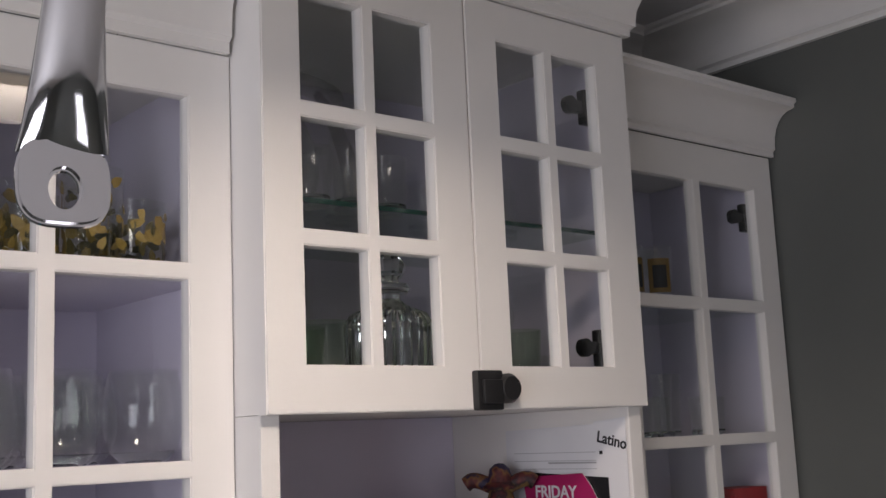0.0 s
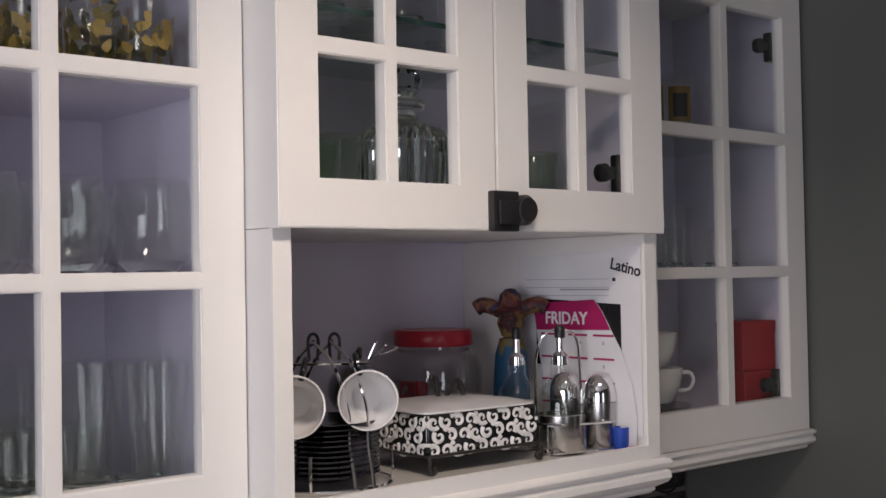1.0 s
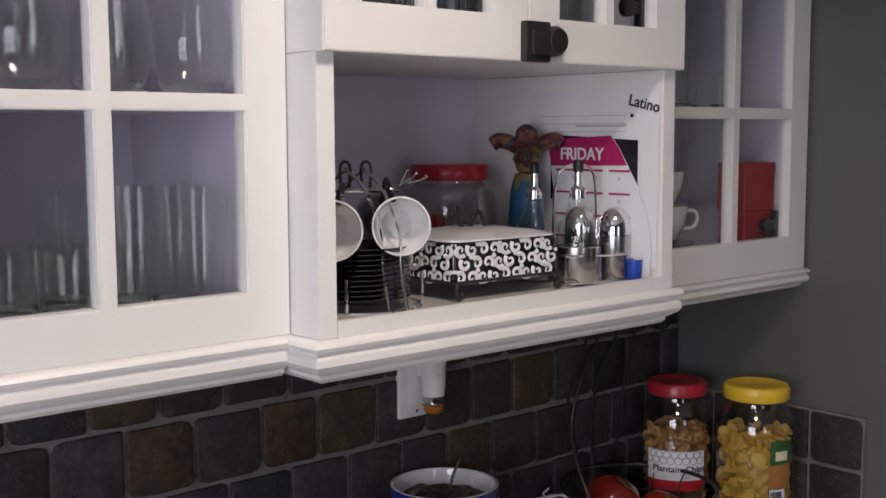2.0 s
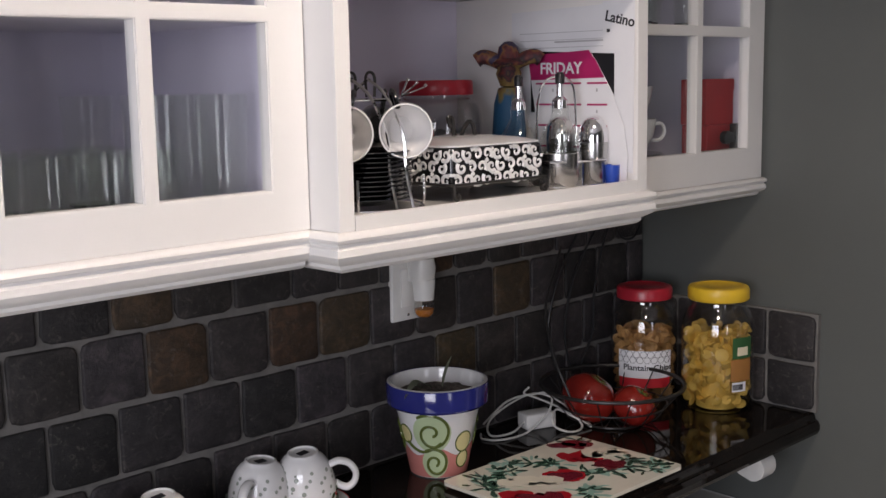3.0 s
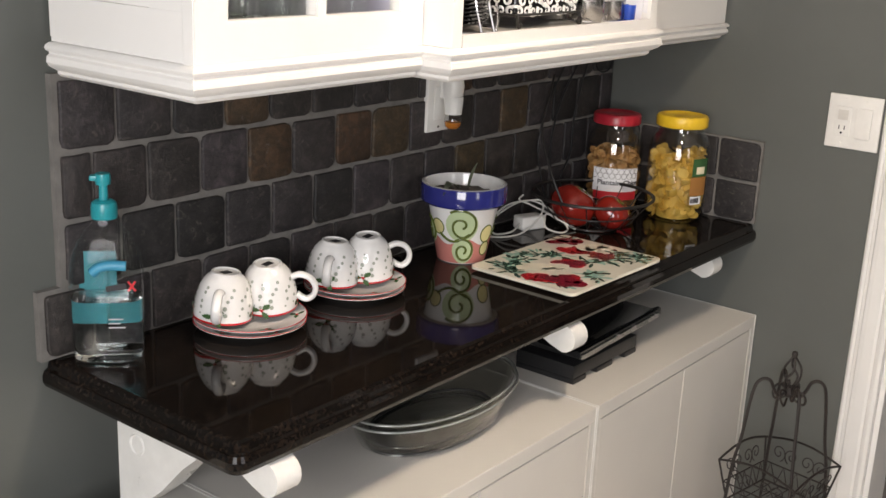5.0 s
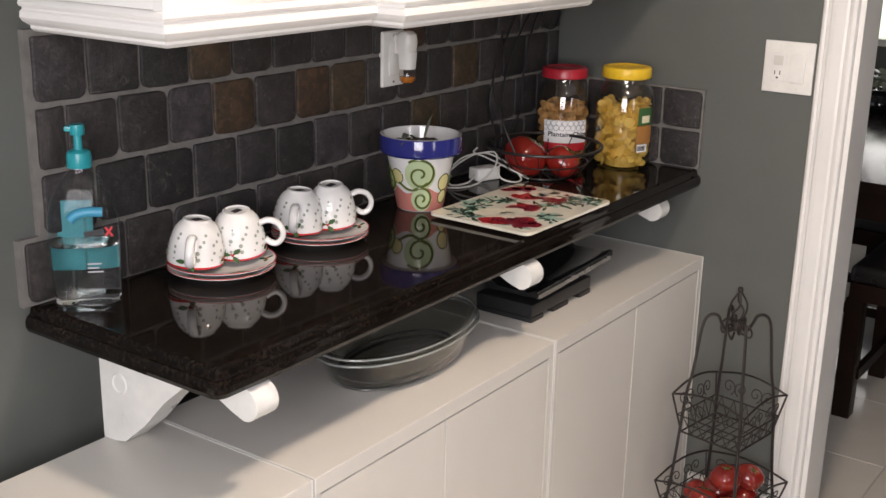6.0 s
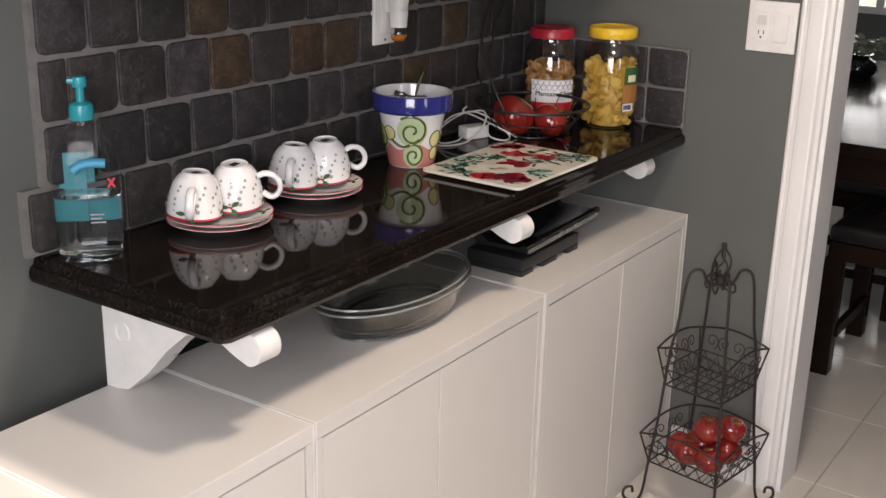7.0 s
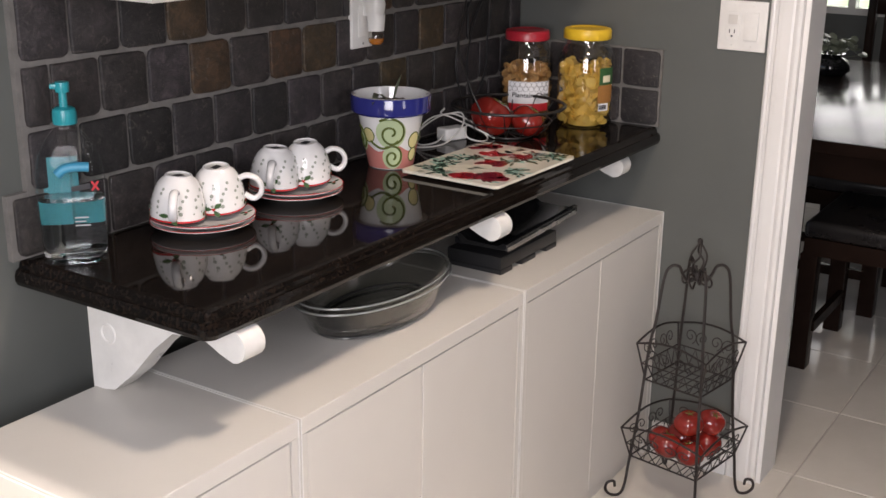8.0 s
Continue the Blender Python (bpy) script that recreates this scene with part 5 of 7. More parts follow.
def switch_plate():
    s = thing("switch_plate", "white two-gang plate with socket and rocker switch", "switch", pose(XE - 0.0005, -0.6205, 1.1865, 0, 0, -90))
    part("plate", boxes((-0.059, 0.059, -0.0065, 0.0, -0.0595, 0.0595), bevel=0.003, segments=3), WHITE_PLASTIC, s)
    part("socket", boxes((-0.040, -0.006, -0.009, -0.0066, -0.033, 0.033), bevel=0.0015), WHITE_PLASTIC, s, "white socket with test button")
    part("rocker", boxes((0.006, 0.040, -0.012, -0.0066, -0.033, 0.033), bevel=0.002), WHITE_PLASTIC, s, "white rocker switch")
    slots = boxes((-0.0305, -0.0285, -0.0096, -0.0088, -0.018, -0.009), (-0.0185, -0.0165, -0.0096, -0.0088, -0.018, -0.009))
    lathe([(0, 0), (0.0026, 0), (0.0026, 0.0008), (0, 0.0008)], 10, slots, pose(-0.0235, -0.0088, -0.025, 90))
    part("slots", slots, INK, s, "dark socket slots", False)
    part("button", boxes((-0.034, -0.012, -0.0105, -0.0092, 0.004, 0.026), bevel=0.001), plain("ivory_plastic", (0.66, 0.64, 0.60), 0.35), s)
    for x in (-0.023, 0.023):
        for z in (-0.048, 0.048):
            part("screw", lathe([(0, 0), (0.003, 0), (0.0025, 0.001), (0, 0.0012)], 10, None, pose(x, -0.0065, z, 90)), WHITE_PLASTIC, s)


switch_plate()

cable = thing("power_cable", "thin black cables hanging from under the cabinet", "cable", pose(0, 0, 0))
for pts in (
    [(2.26, -0.06, 1.378), (2.25, -0.022, 1.31), (2.19, -0.016, 1.25), (2.13, -0.016, 1.17), (2.10, -0.018, 1.08), (2.11, -0.022, 1.0), (2.16, -0.03, 0.914)],
    [(2.30, -0.06, 1.378), (2.29, -0.024, 1.30), (2.24, -0.018, 1.26), (2.20, -0.016, 1.14), (2.19, -0.018, 1.05), (2.15, -0.02, 0.98), (2.20, -0.03, 0.914)],
    [(2.34, -0.07, 1.378), (2.35, -0.03, 1.28), (2.31, -0.03, 1.235), (2.26, -0.028, 1.26), (2.25, -0.04, 1.378)],
    [(2.22, -0.05, 1.378), (2.17, -0.02, 1.30), (2.09, -0.016, 1.19), (2.05, -0.016, 1.09), (2.06, -0.02, 1.02), (2.09, -0.03, 0.914)],
):
    part("strand", tube(smooth_path(pts, 6), 0.0026, 7), BLACK_PLASTIC, cable)

# ---- on the low cabinets ----


def oval_dish(m, a, b, h):
    d = thing("baking_dish", "smoky glass oval baking dish on the low cabinet", "dish", m, "glass baking dishes")
    bm = bmesh.new()
    n = 48
    rings = []
    for f, z in ((0.72, 0.0), (0.78, 0.002), (0.86, 0.014), (0.95, h * 0.8), (0.97, h - 0.004), (1.03, h - 0.002), (1.03, h + 0.002), (0.96, h + 0.002), (0.93, h * 0.8), (0.84, 0.016), (0.76, 0.007), (0.70, 0.006)):
        rings.append([bm.verts.new((a * f * math.cos(2 * math.pi * k / n), (b + a * (f - 1) * 0.6) * math.sin(2 * math.pi * k / n), z)) for k in range(n)])
    for p_, q_ in zip(rings, rings[1:]):
        for k in range(n):
            j = (k + 1) % n
            bm.faces.new((p_[k], p_[j], q_[j], q_[k]))
    bm.faces.new(rings[0][::-1])
    bm.faces.new(rings[-1])
    bmesh.ops.recalc_face_normals(bm, faces=bm.faces[:])
    part("bowl", bm, SMOKED, d)
    part("foot_edge", tube([(a * 0.75 * math.cos(2 * math.pi * k / n), (b - a * 0.15) * math.sin(2 * math.pi * k / n), 0.003) for k in range(n)], 0.0028, 6, True), plain("dark_glass_edge", (0.06, 0.06, 0.06), 0.1), d, "dark thick glass edge")
    part("rim", tube([(a * 1.02 * math.cos(2 * math.pi * k / n), (b + a * 0.012) * math.sin(2 * math.pi * k / n), h) for k in range(n)], 0.0022, 6, True), plain("pale_glass_edge", (0.30, 0.31, 0.30), 0.08), d, "pale glass rim")
    return d


oval_dish(pose(1.362, -0.276, LW, 0, 0, 2), 0.205, 0.118, 0.068)
oval_dish(pose(1.362, -0.276, LW + 0.012, 0, 0, 2), 0.200, 0.114, 0.066)


def sealer():
    """Black desk appliance: notched base, dished lid with a metal lip."""
    s = thing("food_sealer", "black food sealer with a silver-edged lid", "appliance", pose(1.835, -0.300, LW, 0, 0, 0))
    base = boxes((-0.135, 0.120, -0.065, 0.075, 0.012, 0.040), (-0.135, -0.085, -0.066, 0.075, 0.0, 0.0118), (-0.045, 0.020, -0.066, 0.075, 0.0, 0.0118), (0.070, 0.120, -0.066, 0.075, 0.0, 0.0118), bevel=0.003)
    part("base", base, BLACK_PLASTIC, s)
    bm = bmesh.new()
    prof = [(-0.068, 0.052), (-0.068, 0.066), (-0.060, 0.068), (-0.045, 0.060), (0.030, 0.060), (0.055, 0.075), (0.060, 0.072), (0.050, 0.050)]
    a = [bm.verts.new((-0.120, y, z)) for y, z in prof]
    b = [bm.verts.new((0.215, y, z + 0.012)) for y, z in prof]
    bm.faces.new(a)
    bm.faces.new(b[::-1])
    for i in range(len(prof)):
        k = (i + 1) % len(prof)
        bm.faces.new((a[i], b[i], b[k], a[k]))
    bmesh.ops.recalc_face_normals(bm, faces=bm.faces[:])
    part("lid", bm, plain("glossy_black_plastic", (0.012, 0.012, 0.013), 0.15, coat=0.5), s, "glossy black lid")
    part("lip", boxes((-0.115, 0.205, -0.0715, -0.0685, 0.054, 0.064)), STEEL, s, "silver metal lip", False).rotation_euler = (0, -0.036, 0)
    part("hinge_block", boxes((-0.10, 0.10, 0.050, 0.078, 0.0402, 0.056), bevel=0.003), BLACK_PLASTIC, s)


sealer()

# ---- wrought iron basket stand ----


def scroll(cx, cz, r, turns, start, flip=1.0):
    return [(cx + flip * (r * (1 - 0.8 * k / 22)) * math.cos(start + turns * 2 * math.pi * k / 22), cz + (r * (1 - 0.8 * k / 22)) * math.sin(start + turns * 2 * math.pi * k / 22)) for k in range(23)]


def iron_basket(stand, z0, h, r_top, r_bot, name="basket"):
    """Square wire basket: rails, crossed base wires and scrolls on each side."""
    tops = [Vector((r_top * math.cos(a), r_top * math.sin(a), z0 + h)) for a in (0, math.pi / 2, math.pi, 3 * math.pi / 2)]
    bots = [Vector((r_bot * math.cos(a), r_bot * math.sin(a), z0)) for a in (0, math.pi / 2, math.pi, 3 * math.pi / 2)]
    rim = []
    for k in range(4):
        p_, q_ = tops[k], tops[(k + 1) % 4]
        for i in range(8):
            t = i / 8
            rim.append(p_.lerp(q_, t) + Vector((0, 0, 0.020 * math.sin(math.pi * t))))
    bk = part(name, tube(rim, 0.0030, 7, True), IRON, stand)
    part("base_rail", tube([p_.lerp(q_, i / 3) for p_, q_ in zip(bots, bots[1:] + bots[:1]) for i in range(3)], 0.0028, 6, True), IRON, bk)
    mid = [b.lerp(t, 0.45) for b, t in zip(bots, tops)]
    part("mid_rail", tube([p_.lerp(q_, i / 3) for p_, q_ in zip(mid, mid[1:] + mid[:1]) for i in range(3)], 0.0020, 6, True), IRON, bk)
    for k in range(4):
        part("corner_wire", tube([bots[k], tops[k]], 0.0026, 6), IRON, bk)
        p0, p1, q0, q1 = mid[k], mid[(k + 1) % 4], tops[k], tops[(k + 1) % 4]
        w = (p1 - p0).length
        hh = (q0 - p0).length * 0.9

        def at(u, v):
            return p0.lerp(p1, u).lerp(q0.lerp(q1, u), v)
        sc = bmesh.new()
        for cx, fl in ((0.22, 1), (0.40, -1), (0.62, 1), (0.80, -1)):
            pts2 = []
            for x, zz in scroll(0, 0, 0.10, 1.35, -1.2, fl):
                pts2.append(at(cx + x, 0.55 + zz * 3.6))
            tube(pts2, 0.0016, 5, False, sc)
        tagged(part("scrollwork", sc, IRON, bk, "curled iron wire work"), kind="stuff")
        zz_ = bmesh.new()
        m0, m1 = bots[k], bots[(k + 1) % 4]
        for i in range(5):
            tube([m0.lerp(m1, i / 5), mid[k].lerp(mid[(k + 1) % 4], (i + 0.5) / 5), m0.lerp(m1, (i + 1) / 5)], 0.0016, 5, False, zz_)
        tagged(part("lattice", zz_, IRON, bk, "zigzag lower wires"), kind="stuff")
    for i in range(1, 7):
        t = i / 7
        part("base_wire", tube([bots[0].lerp(bots[1], t), bots[3].lerp(bots[2], t)], 0.0016, 5), IRON, bk)
    for i in (2, 5):
        t = i / 7
        part("base_wire", tube([bots[1].lerp(bots[2], t), bots[0].lerp(bots[3], t)], 0.0016, 5), IRON, bk)
    return bk


def basket_stand():
    s = thing("basket_stand", "two-tier wrought iron basket stand with scrolled feet", "stand", pose(2.205, -0.624, 0.0, 0, 0, -54) @ Matrix.Diagonal((0.90, 0.90, 0.933, 1)))
    for k in range(4):
        a = math.pi / 2 * k
        path = [(0.020, 0.668), (0.010, 0.645), (0.026, 0.632), (0.040, 0.650), (0.052, 0.672), (0.074, 0.672), (0.090, 0.640), (0.104, 0.520), (0.118, 0.440), (0.134, 0.250), (0.152, 0.110), (0.160, 0.040), (0.172, 0.008), (0.196, 0.004), (0.214, 0.020), (0.210, 0.042), (0.192, 0.046), (0.188, 0.030)]
        part("leg", tube(smooth_path([(q * math.cos(a), q * math.sin(a), z) for q, z in path], 5), 0.0042, 8), IRON, s)
        part("finial_wire", tube(smooth_path([(0.002 * math.cos(a), 0.002 * math.sin(a), 0.650), (0.022 * math.cos(a + 0.6), 0.022 * math.sin(a + 0.6), 0.680), (0.020 * math.cos(a + 1.4), 0.020 * math.sin(a + 1.4), 0.705), (0.003 * math.cos(a + 2.0), 0.003 * math.sin(a + 2.0), 0.735)], 5), 0.0028, 6), IRON, s)
        lp = smooth_path([(0.006 * math.cos(a + 0.8), 0.006 * math.sin(a + 0.8), 0.640), (0.030 * math.cos(a + 0.6), 0.030 * math.sin(a + 0.6), 0.655), (0.044 * math.cos(a + 0.8), 0.044 * math.sin(a + 0.8), 0.640), (0.036 * math.cos(a + 1.0), 0.036 * math.sin(a + 1.0), 0.620), (0.010 * math.cos(a + 0.8), 0.010 * math.sin(a + 0.8), 0.630)], 5)
        part("loop", tube(lp, 0.0030, 6), IRON, s)
    part("finial", lathe([(0, 0.732), (0.006, 0.734), (0.008, 0.740), (0.006, 0.747), (0, 0.749)], 14), IRON, s)
    part("hub", lathe([(0, 0.632), (0.012, 0.634), (0.015, 0.645), (0.011, 0.658), (0, 0.660)], 16), IRON, s)
    iron_basket(s, 0.352, 0.105, 0.152, 0.122)
    iron_basket(s, 0.125, 0.085, 0.180, 0.150)


basket_stand()
for k, (dx, dy, dz, r) in enumerate(((0.03, 0.02, 0, 0.040), (-0.055, 0.03, 0, 0.038), (0.02, -0.07, 0, 0.040), (-0.05, -0.05, 0, 0.037), (0.085, -0.02, 0, 0.036), (-0.01, -0.015, 0.062, 0.038), (0.055, -0.045, 0.058, 0.036), (0.0, 0.085, 0, 0.036))):
    tomato(pose(2.205 + 0.9 * dx, -0.624 + 0.9 * dy, 0.121 + dz, 17 * k % 40, 13 * k % 30, 50 * k), r, "ripe red tomato in the iron basket", k, "tomatoes in the stand")

# ---- things in the niche ----
NF = 1.4053


def espresso_rack():
    """Chrome carousel: ring base, bent uprights, hooks for four cups, saucers stacked in the middle."""
    r = thing("cup_rack", "chrome wire rack holding hanging black cups", "cup rack", pose(1.350, -0.278, NF))
    part("base_ring", tube(ring(0.082, 0.003, 40), 0.0022, 6, True), CHROME, r)
    for k in range(4):
        a = radians(45 + 90 * k)
        c, s = math.cos(a), math.sin(a)
        part("cradle", tube(smooth_path([(0.082 * c, 0.082 * s, 0.003), (0.084 * c, 0.084 * s, 0.018), (0.083 * c, 0.083 * s, 0.045)], 4), 0.0018, 6), CHROME, r)
    for off in (-0.011, 0.011):
        pts = [(-0.070, off - 0.045, 0.004), (-0.052, off - 0.040, 0.05), (-0.045, off - 0.038, 0.10), (-0.030, off - 0.020, 0.15), (-0.012, off, 0.172), (0.012, off, 0.172), (0.030, off + 0.02, 0.15), (0.045, off + 0.038, 0.10), (0.070, off + 0.045, 0.004)]
        ob = part("upright", tube(smooth_path(pts, 5), 0.0022, 6), CHROME, r)
        ob.rotation_euler = (0, 0, radians(58))
    part("crossbar", tube([(-0.055, 0.0, 0.146), (0.055, 0.0, 0.146)], 0.0022, 6), CHROME, r).rotation_euler = (0, 0, radians(-36))
    for sx in (-0.012, 0.014):
        part("handle_loop", tube(smooth_path([(sx - 0.005, 0, 0.150), (sx - 0.006, 0, 0.176), (sx, 0, 0.183), (sx + 0.006, 0, 0.176), (sx + 0.005, 0, 0.150)], 5), 0.0020, 6), BLACK_WIRE, r).rotation_euler = (0, 0, radians(-36))
    for k in range(3):
        part("peg", tube([(0.055, 0, 0.150), (0.064 + 0.012 * k, 0.0, 0.170 - 0.004 * k)], 0.0012, 6), CHROME, r).rotation_euler = (0, 0, radians(-36))
        part("ball", lathe([(0, -0.003), (0.003, 0), (0, 0.003)], 10, None, pose(0.065 + 0.012 * k, 0, 0.172 - 0.004 * k)), CHROME, r).rotation_euler = (0, 0, radians(-36))
    return r


def black_saucer(m):
    return solo("saucer", lathe([(0, 0), (0.030, 0), (0.034, 0.003), (0.056, 0.008), (0.060, 0.0095), (0.0595, 0.011), (0.054, 0.0098), (0.032, 0.005), (0, 0.005)], 36), BLACK_CERAMIC, "glossy black saucer stacked in the cup rack", "saucer", m, "black saucers")


def black_cup(m):
    c = thing("espresso_cup", "black cup with white inside hanging on the rack", "cup", m, "hanging cups")
    part("shell", lathe([(0, 0), (0.018, 0), (0.020, 0.003), (0.028, 0.018), (0.034, 0.040), (0.0360, 0.054), (0.0350, 0.0545)], 32), BLACK_CERAMIC, c)
    part("inside", lathe([(0.0365, 0.0540), (0.0358, 0.0552), (0.0342, 0.0550), (0.0325, 0.040), (0.0262, 0.019), (0.018, 0.006), (0, 0.005)], 32), WHITE_CERAMIC, c, "white glazed inside")
    part("handle", tube(smooth_path([(0.031, 0, 0.042), (0.044, 0, 0.046), (0.054, 0, 0.036), (0.050, 0, 0.022), (0.036, 0, 0.014), (0.027, 0, 0.014)], 5), 0.0036, 8), BLACK_CERAMIC, c)
    return c


espresso_rack()
for k in range(11):
    black_saucer(pose(1.350, -0.278, NF + 0.006 + 0.0062 * k) @ Matrix.Diagonal((1.14, 1.14, 1, 1)))


def facing(place, to, roll):
    """A pose whose z looks towards a point, turned about it so that its x stands up."""
    z = (Vector(to) - Vector(place)).normalized()
    x = (Vector((0, 0, 1)) - z * z.z).normalized()
    y = z.cross(x)
    return Matrix(((x.x, y.x, z.x, place[0]), (x.y, y.y, z.y, place[1]), (x.z, y.z, z.z, place[2]), (0, 0, 0, 1))) @ Matrix.Rotation(radians(roll), 4, "Z")


black_cup(facing((1.392, -0.308, NF + 0.106), (0.75, -1.30, NF + 0.10), 15))
black_cup(facing((1.292, -0.305, NF + 0.106), (0.65, -1.25, NF + 0.10), -15))
black_cup(facing((1.408, -0.250, NF + 0.106), (1.9, 0.3, NF + 0.06), 10))
black_cup(facing((1.293, -0.236, NF + 0.106), (1.1, 0.5, NF + 0.06), -10))


def casserole():
    c = thing("casserole_dish", "white covered dish wrapped in black scrollwork on wire stand", "dish", pose(1.566, -0.262, NF, 0, 0, -2) @ Matrix.Diagonal((0.95, 0.92, 0.86, 1)))
    w, d, z0, z1 = 0.100, 0.078, 0.022, 0.088
    part("bowl", boxes((-w, w, -d, d, z0, z1), bevel=0.008, segments=3), BLACK_CERAMIC, c, "black glazed dish")
    lid = loft([(w + 0.004, d + 0.004, z1 + 0.001), (w + 0.004, d + 0.004, z1 + 0.004), (w * 0.75, d * 0.75, z1 + 0.011), (w * 0.3, d * 0.3, z1 + 0.016)], 32, 7)
    part("lid", lid, WHITE_CERAMIC, c, "white ceramic lid")
    rnd = random.Random(9)

    def pattern(u0, u1, to3d, name):
        bm = bmesh.new()
        cols = int(round((u1 - u0) / 0.0215))
        for i in range(cols):
            for k in range(3):
                u = u0 + (u1 - u0) * (i + 0.5) / cols + (0.005 if k == 1 else -0.004)
                v = z0 + 0.012 + 0.0210 * k
                fl = 1 if (i + k) % 2 else -1
                pts = [to3d(u + x, v + z) for x, z in scroll(0, 0, 0.0098, 1.05, 0.8 + 1.57 * ((i * 3 + k) % 4), fl)]
                tube(pts, 0.0040, 5, False, bm, lambda t: 1.15 - 0.7 * t)
                tube([to3d(u + fl * 0.008, v + 0.008), to3d(u + fl * 0.012, v + 0.013)], 0.0034, 5, False, bm)
        tagged(part(name, bm, WHITE_CERAMIC, c, "white raised scroll pattern"), kind="stuff")
    pattern(-w + 0.006, w - 0.006, lambda u, v: (min(max(u, -w + 0.004), w - 0.004), -d + 0.0012, min(max(v, z0 + 0.004), z1 - 0.004)), "scrollwork")
    pattern(-d + 0.006, d - 0.006, lambda u, v: (-w + 0.0012, min(max(u, -d + 0.004), d - 0.004), min(max(v, z0 + 0.004), z1 - 0.004)), "scrollwork")
    part("stand_rail", tube([(-w - 0.003, -d - 0.003, z0 + 0.006), (w + 0.003, -d - 0.003, z0 + 0.006), (w + 0.003, d + 0.003, z0 + 0.006), (-w - 0.003, d + 0.003, z0 + 0.006)], 0.0026, 6, True), BLACK_WIRE, c)
    for sx in (-1, 1):
        for sy in (-1, 1):
            part("foot", tube(smooth_path([(sx * (w - 0.002), sy * (d + 0.003), z0 + 0.006), (sx * w, sy * (d + 0.006), 0.012), (sx * (w - 0.004), sy * (d + 0.007), 0.004), (sx * (w - 0.010), sy * (d + 0.006), 0.009), (sx * (w - 0.004), sy * (d + 0.006), 0.014)], 5), 0.0034, 7), BLACK_WIRE, c)
    part("lid_handle", tube(smooth_path([(-0.030, 0, z1 + 0.030), (-0.034, 0, z1 + 0.046), (-0.026, 0, z1 + 0.044), (-0.022, 0, z1 + 0.018), (-0.010, 0, z1 + 0.012), (0.002, 0, z1 + 0.030), (0.010, 0, z1 + 0.038), (0.018, 0, z1 + 0.034), (0.024, 0, z1 + 0.014)], 6), 0.0036, 8), BLACK_WIRE, c, "curled black wire handle")


casserole()


def cookie_jar():
    j = thing("storage_jar", "clear plastic jar with a wide red lid", "jar", pose(1.672, -0.096, NF))
    part("jar_wall", lathe([(0, 0), (0.068, 0), (0.072, 0.006), (0.075, 0.03), (0.075, 0.115), (0.070, 0.132), (0.056, 0.142), (0.056, 0.148), (0.0545, 0.148), (0.0545, 0.141), (0.0685, 0.130), (0.0735, 0.114), (0.0735, 0.03), (0.070, 0.007), (0, 0.002)], 40), JAR_PLASTIC, j)
    part("lid", lathe([(0, 0.146), (0.060, 0.146), (0.061, 0.148), (0.061, 0.166), (0.058, 0.170), (0, 0.170)], 44), RED_PLASTIC, j, "wide red screw lid")
    bits = bmesh.new()
    rnd = random.Random(2)
    for k in range(46):
        a, q = rnd.uniform(0, 6.28), rnd.uniform(0.01, 0.055)
        b_ = boxes((-0.012, 0.012, -0.007, 0.007, -0.004, 0.004), bevel=0.002, segments=1)
        join_into(bits, b_, Matrix.Translation((q * math.cos(a), q * math.sin(a), 0.010 + 0.075 * rnd.random())) @ Euler((rnd.uniform(0, 3), rnd.uniform(0, 3), rnd.uniform(0, 3))).to_matrix().to_4x4())
    tagged(part("wrapped_bits", bits, GREY_INK, j, "grey wrapped packets"), kind="stuff")
    part("red_packet", boxes((-0.060, -0.035, -0.030, 0.01, 0.055, 0.095), bevel=0.003), RED_PLASTIC, j)


cookie_jar()


